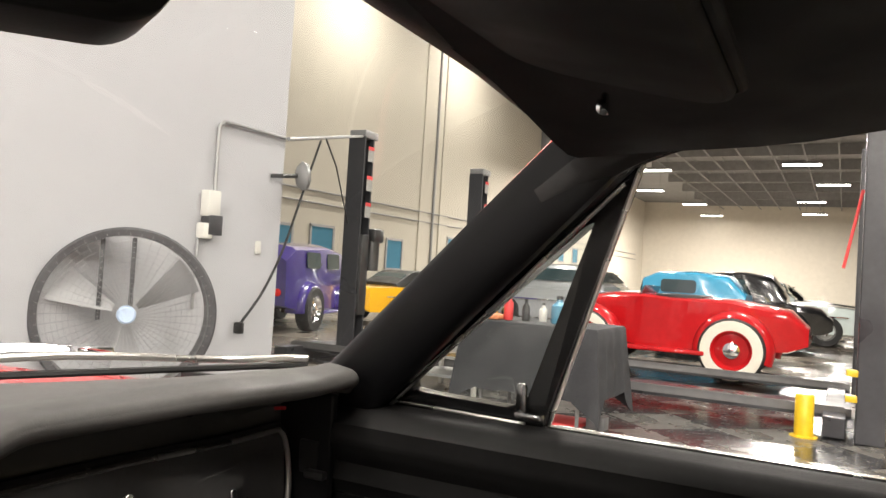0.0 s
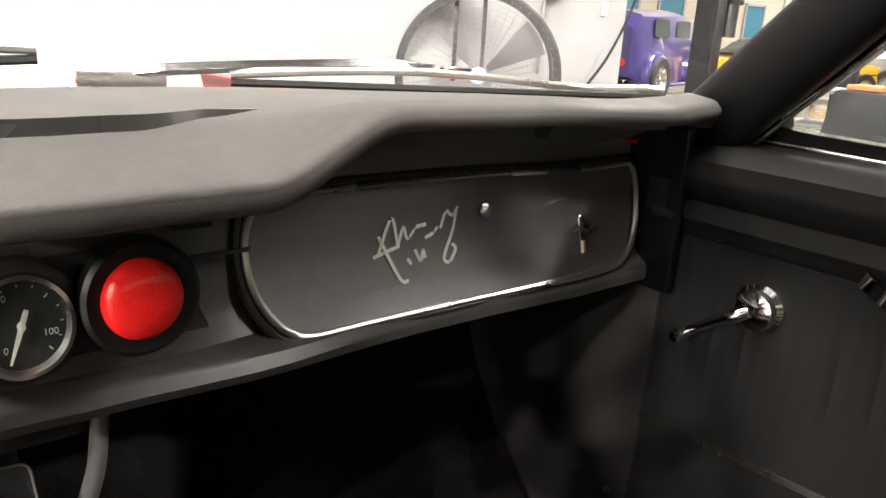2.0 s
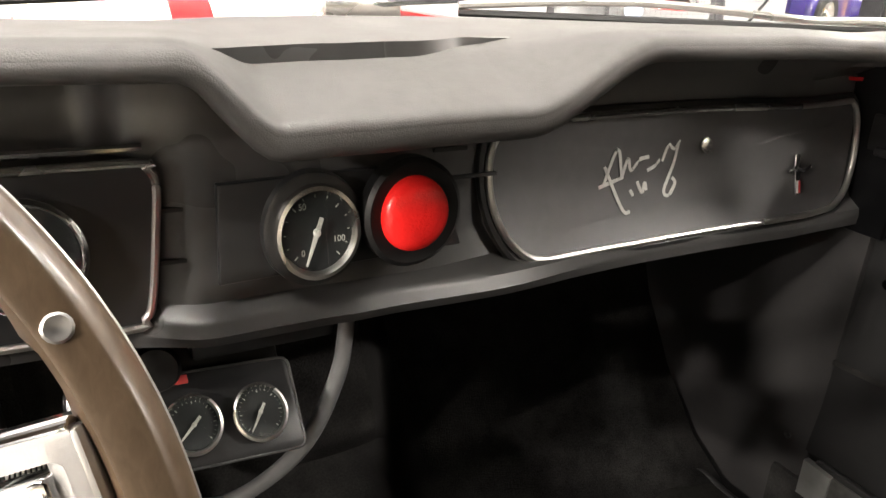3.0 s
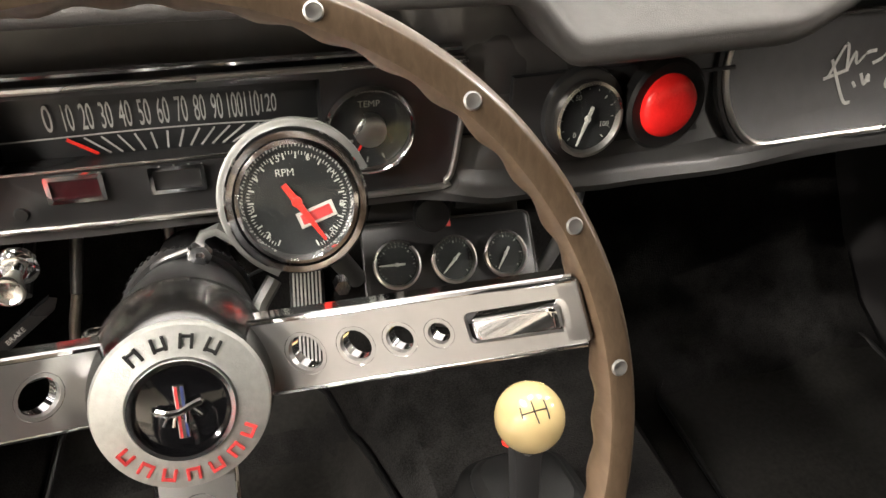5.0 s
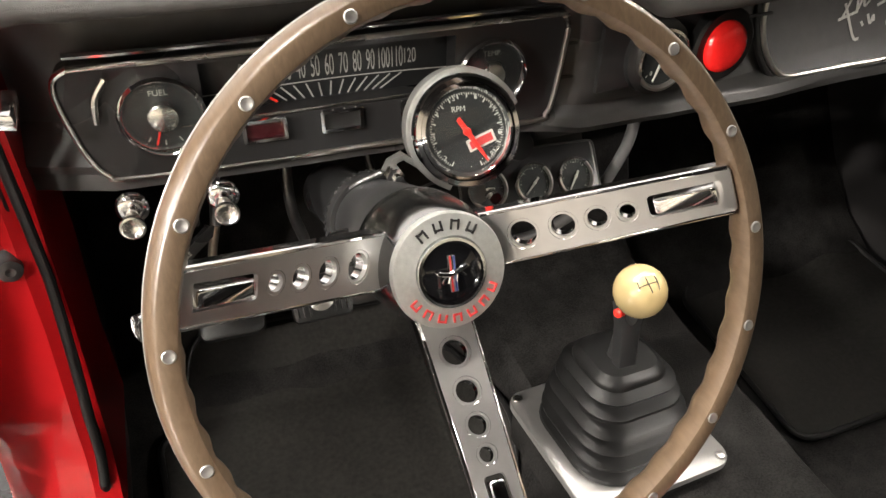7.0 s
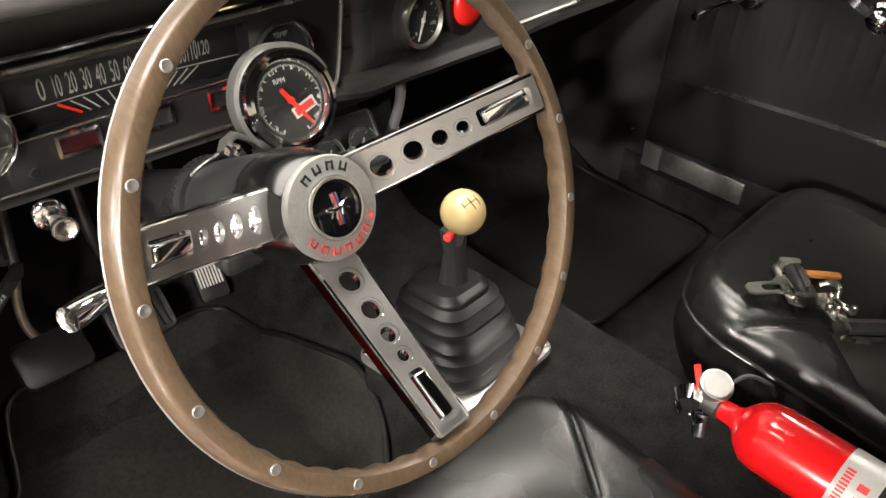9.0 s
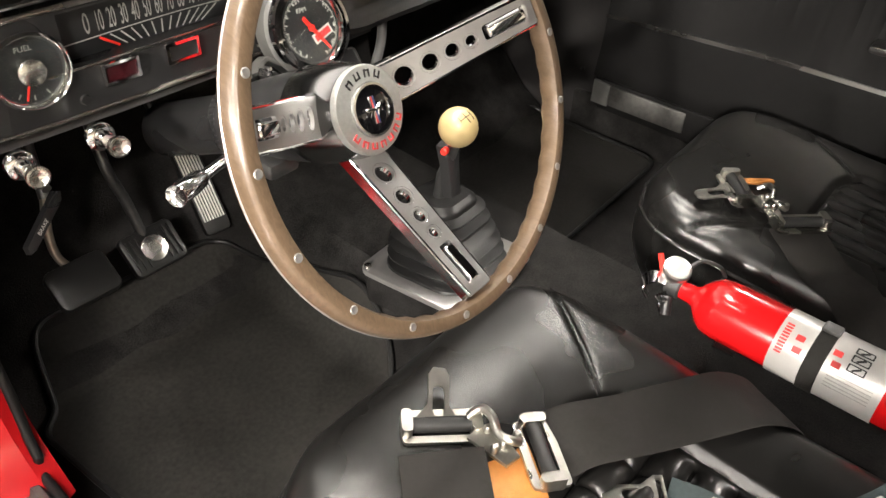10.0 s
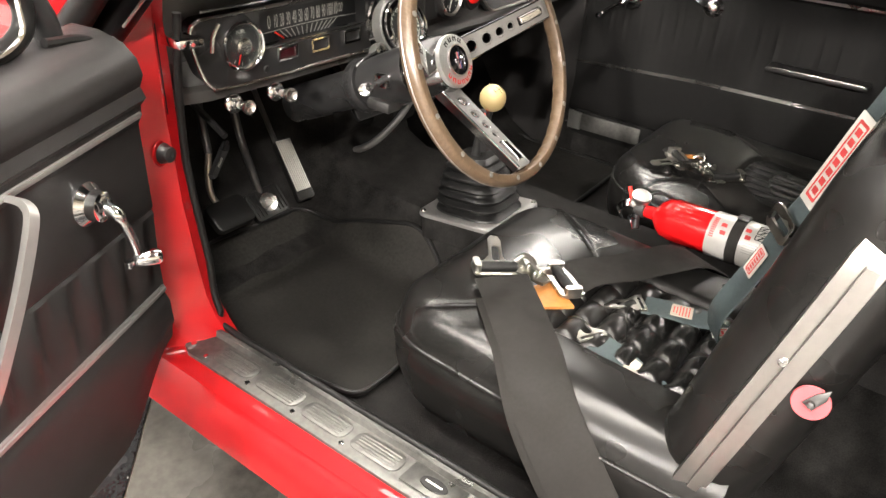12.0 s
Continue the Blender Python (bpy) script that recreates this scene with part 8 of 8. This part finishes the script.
def sedan(name, m, paint, label, h=1.38, dark_top=None):
    """A 1960s car facing local +y."""
    root = thing(name, None, label, "car", "parked cars", m)
    body_loft([(-2.35, 0.70, 0.66, 0.40, 0.70, 0.03), (-2.2, 0.84, 0.80, 0.30, 0.82, 0.04), (-0.9, 0.88, 0.84, 0.26, 0.86, 0.02), (0.6, 0.88, 0.84, 0.26, 0.88, 0.02), (1.2, 0.88, 0.82, 0.26, 0.86, 0.04), (2.15, 0.84, 0.78, 0.30, 0.78, 0.04), (2.35, 0.70, 0.66, 0.38, 0.68, 0.03)], paint, root, "body")
    cab = body_loft([(-1.35, 0.70, 0.62, 0.84, 0.92, 0.02), (-0.85, 0.74, 0.60, 0.86, h - 0.05, 0.04), (0.1, 0.74, 0.60, 0.86, h - 0.04, 0.04), (0.75, 0.72, 0.58, 0.86, 0.96, 0.02)], dark_top or paint, root, "cabin")
    for s in (-1, 1):
        part("side_window", plate([(-0.75, -0.13), (0.55, -0.13), (0.22, 0.13), (-0.62, 0.13)], 0, 0.02, frame_of((s * 0.69, -0.10, h - 0.25), (s, 0, 0.28), (0, 1, 0))), CAR_GLASS, cab)
    part("windscreen", plate(rounded(1.15, 0.44, 0.06, 4), 0, 0.02, frame_of((0, 0.47, h - 0.22), (0, 0.62, 0.78))), CAR_GLASS, cab)
    part("rear_window", plate(rounded(1.1, 0.40, 0.06, 4), 0, 0.02, frame_of((0, -1.14, h - 0.22), (0, -0.62, 0.78))), CAR_GLASS, cab)
    for s in (-1, 1):
        for y in (1.38, -1.32):
            wm = frame_of((s * 0.80, y, 0.33), (s, 0, 0))
            car_wheel(root, wm, 0.33, 0.20, ALU)
        part("headlight", lathe([(0.09, 0), (0.085, 0.015), (0.0, 0.03)], 24, frame_of((s * 0.62, 2.32, 0.62), (0, 1, 0))), STAINLESS, root, "round headlight")
        part("side_trim", box((s * 0.885, 0, 0.64), (0.012, 3.6, 0.025)), CHROME, root, "chrome side trim", smooth=False)
    for y in (2.40, -2.40):
        part("bumper", box((0, y, 0.44), (1.6, 0.08, 0.11), 0.03), CHROME, root, "chrome bumper")
    return root


def at(x, y, z, heading):
    return pose(x, y, z, 0, 0, heading)


# all point roughly the same way, past the lift
hot_rod("roadster", at(9.62, 2.52, 0.05, 0), RED_PAINT, "red 1930s roadster with wide whitewall tyres", roof=False, wall=WHITEWALL, rim=RED_PAINT, nose=0.62)
hot_rod("coupe", at(12.3, 2.72, 0.0, 0), BLUE_PAINT, "sky-blue 1930s chopped coupe", roof_h=1.33)
hot_rod("coupe", at(15.2, 2.35, 0.0, 0), BLACK_PAINT, "black 1930s hot rod coupe", roof_h=1.42, wall=WHITEWALL)
sedan("sedan", at(18.6, 1.9, 0.0, 180), PALE_PAINT, "pale green 1960s sedan", 1.4)
sedan("sedan", at(22.0, 2.6, 0.0, 180), TEAL_PAINT, "teal 1960s sedan at the back", 1.4)
sedan("sedan", at(25.0, 2.0, 0.0, 180), BLACK_PAINT, "black 1960s sedan at the back", 1.4)
sedan("sedan", at(15.8, 5.3, 0.0, 180), GREY_PAINT, "silver-grey 1960s sedan beside the lift", 1.42)
sedan("sedan", at(20.5, 6.3, 0.0, 180), CREAM_PAINT, "cream 1960s sedan at the back", 1.42)
sedan("sports_car", at(13.75, 8.0, 0.0, 250) @ Matrix.Scale(0.86, 4), YELLOW_PAINT, "yellow sports car with a dark soft top", 1.25, BLACK_INK)


def purple_van():
    root = thing("delivery_sedan", None, "purple 1930s delivery sedan with chrome wheels", "car", "parked cars", at(10.63, 8.78, 0, 285))
    body_loft([(-1.9, 0.62, 0.60, 0.42, 1.10, 0.10), (-1.7, 0.70, 0.66, 0.36, 1.28, 0.10), (-0.4, 0.72, 0.68, 0.34, 1.34, 0.10), (0.35, 0.70, 0.64, 0.34, 1.28, 0.08), (0.45, 0.62, 0.58, 0.34, 0.92, 0.05), (1.0, 0.40, 0.38, 0.36, 0.86, 0.08), (1.1, 0.34, 0.32, 0.40, 0.82, 0.05)], PURPLE_PAINT, root, "body")
    for s in (-1, 1):
        for y0 in (-1.05, -0.2):
            part("side_window", plate(rounded(0.55, 0.26, 0.05, 4), 0, 0.02, frame_of((s * 0.685, y0, 1.14), (s, 0, 0.08), (0, 1, 0))), CAR_GLASS, root)
        for y, r in ((0.75, 0.33), (-1.2, 0.36)):
            wm = frame_of((s * 0.74, y, r), (s, 0, 0))
            car_wheel(root, wm, r, 0.22, CHROME)
            fender_arc(root, (s * 0.64, y, r), r - 0.01, 0.34, 0, 0, PURPLE_PAINT, (-8, 188))
        part("running_board", box((s * 0.74, 0, 0.30), (0.26, 1.8, 0.05), 0.02), PURPLE_PAINT, root)
    part("rear_window", plate(rounded(0.5, 0.22, 0.05, 4), 0, 0.02, frame_of((0, -1.86, 1.0), (0, -1, 0.3))), CAR_GLASS, root)
    for s in (-1, 1):
        part("tail_lamp", lathe([(0.06, 0), (0.05, 0.03), (0, 0.04)], 16, frame_of((s * 0.5, -1.93, 0.62), (0, -1, 0))), RED_PLASTIC, root, "red tail lamp")


purple_van()

# ---- floor tiles, last ----
for x, y, key in pieces:
    ob = new("tile", tile_mesh[key])
    ob.parent = floor
    ob.matrix_basis = Matrix.Translation(-floor.matrix_basis.translation) @ pose(x, y, 0.0, 0, 0, 45)
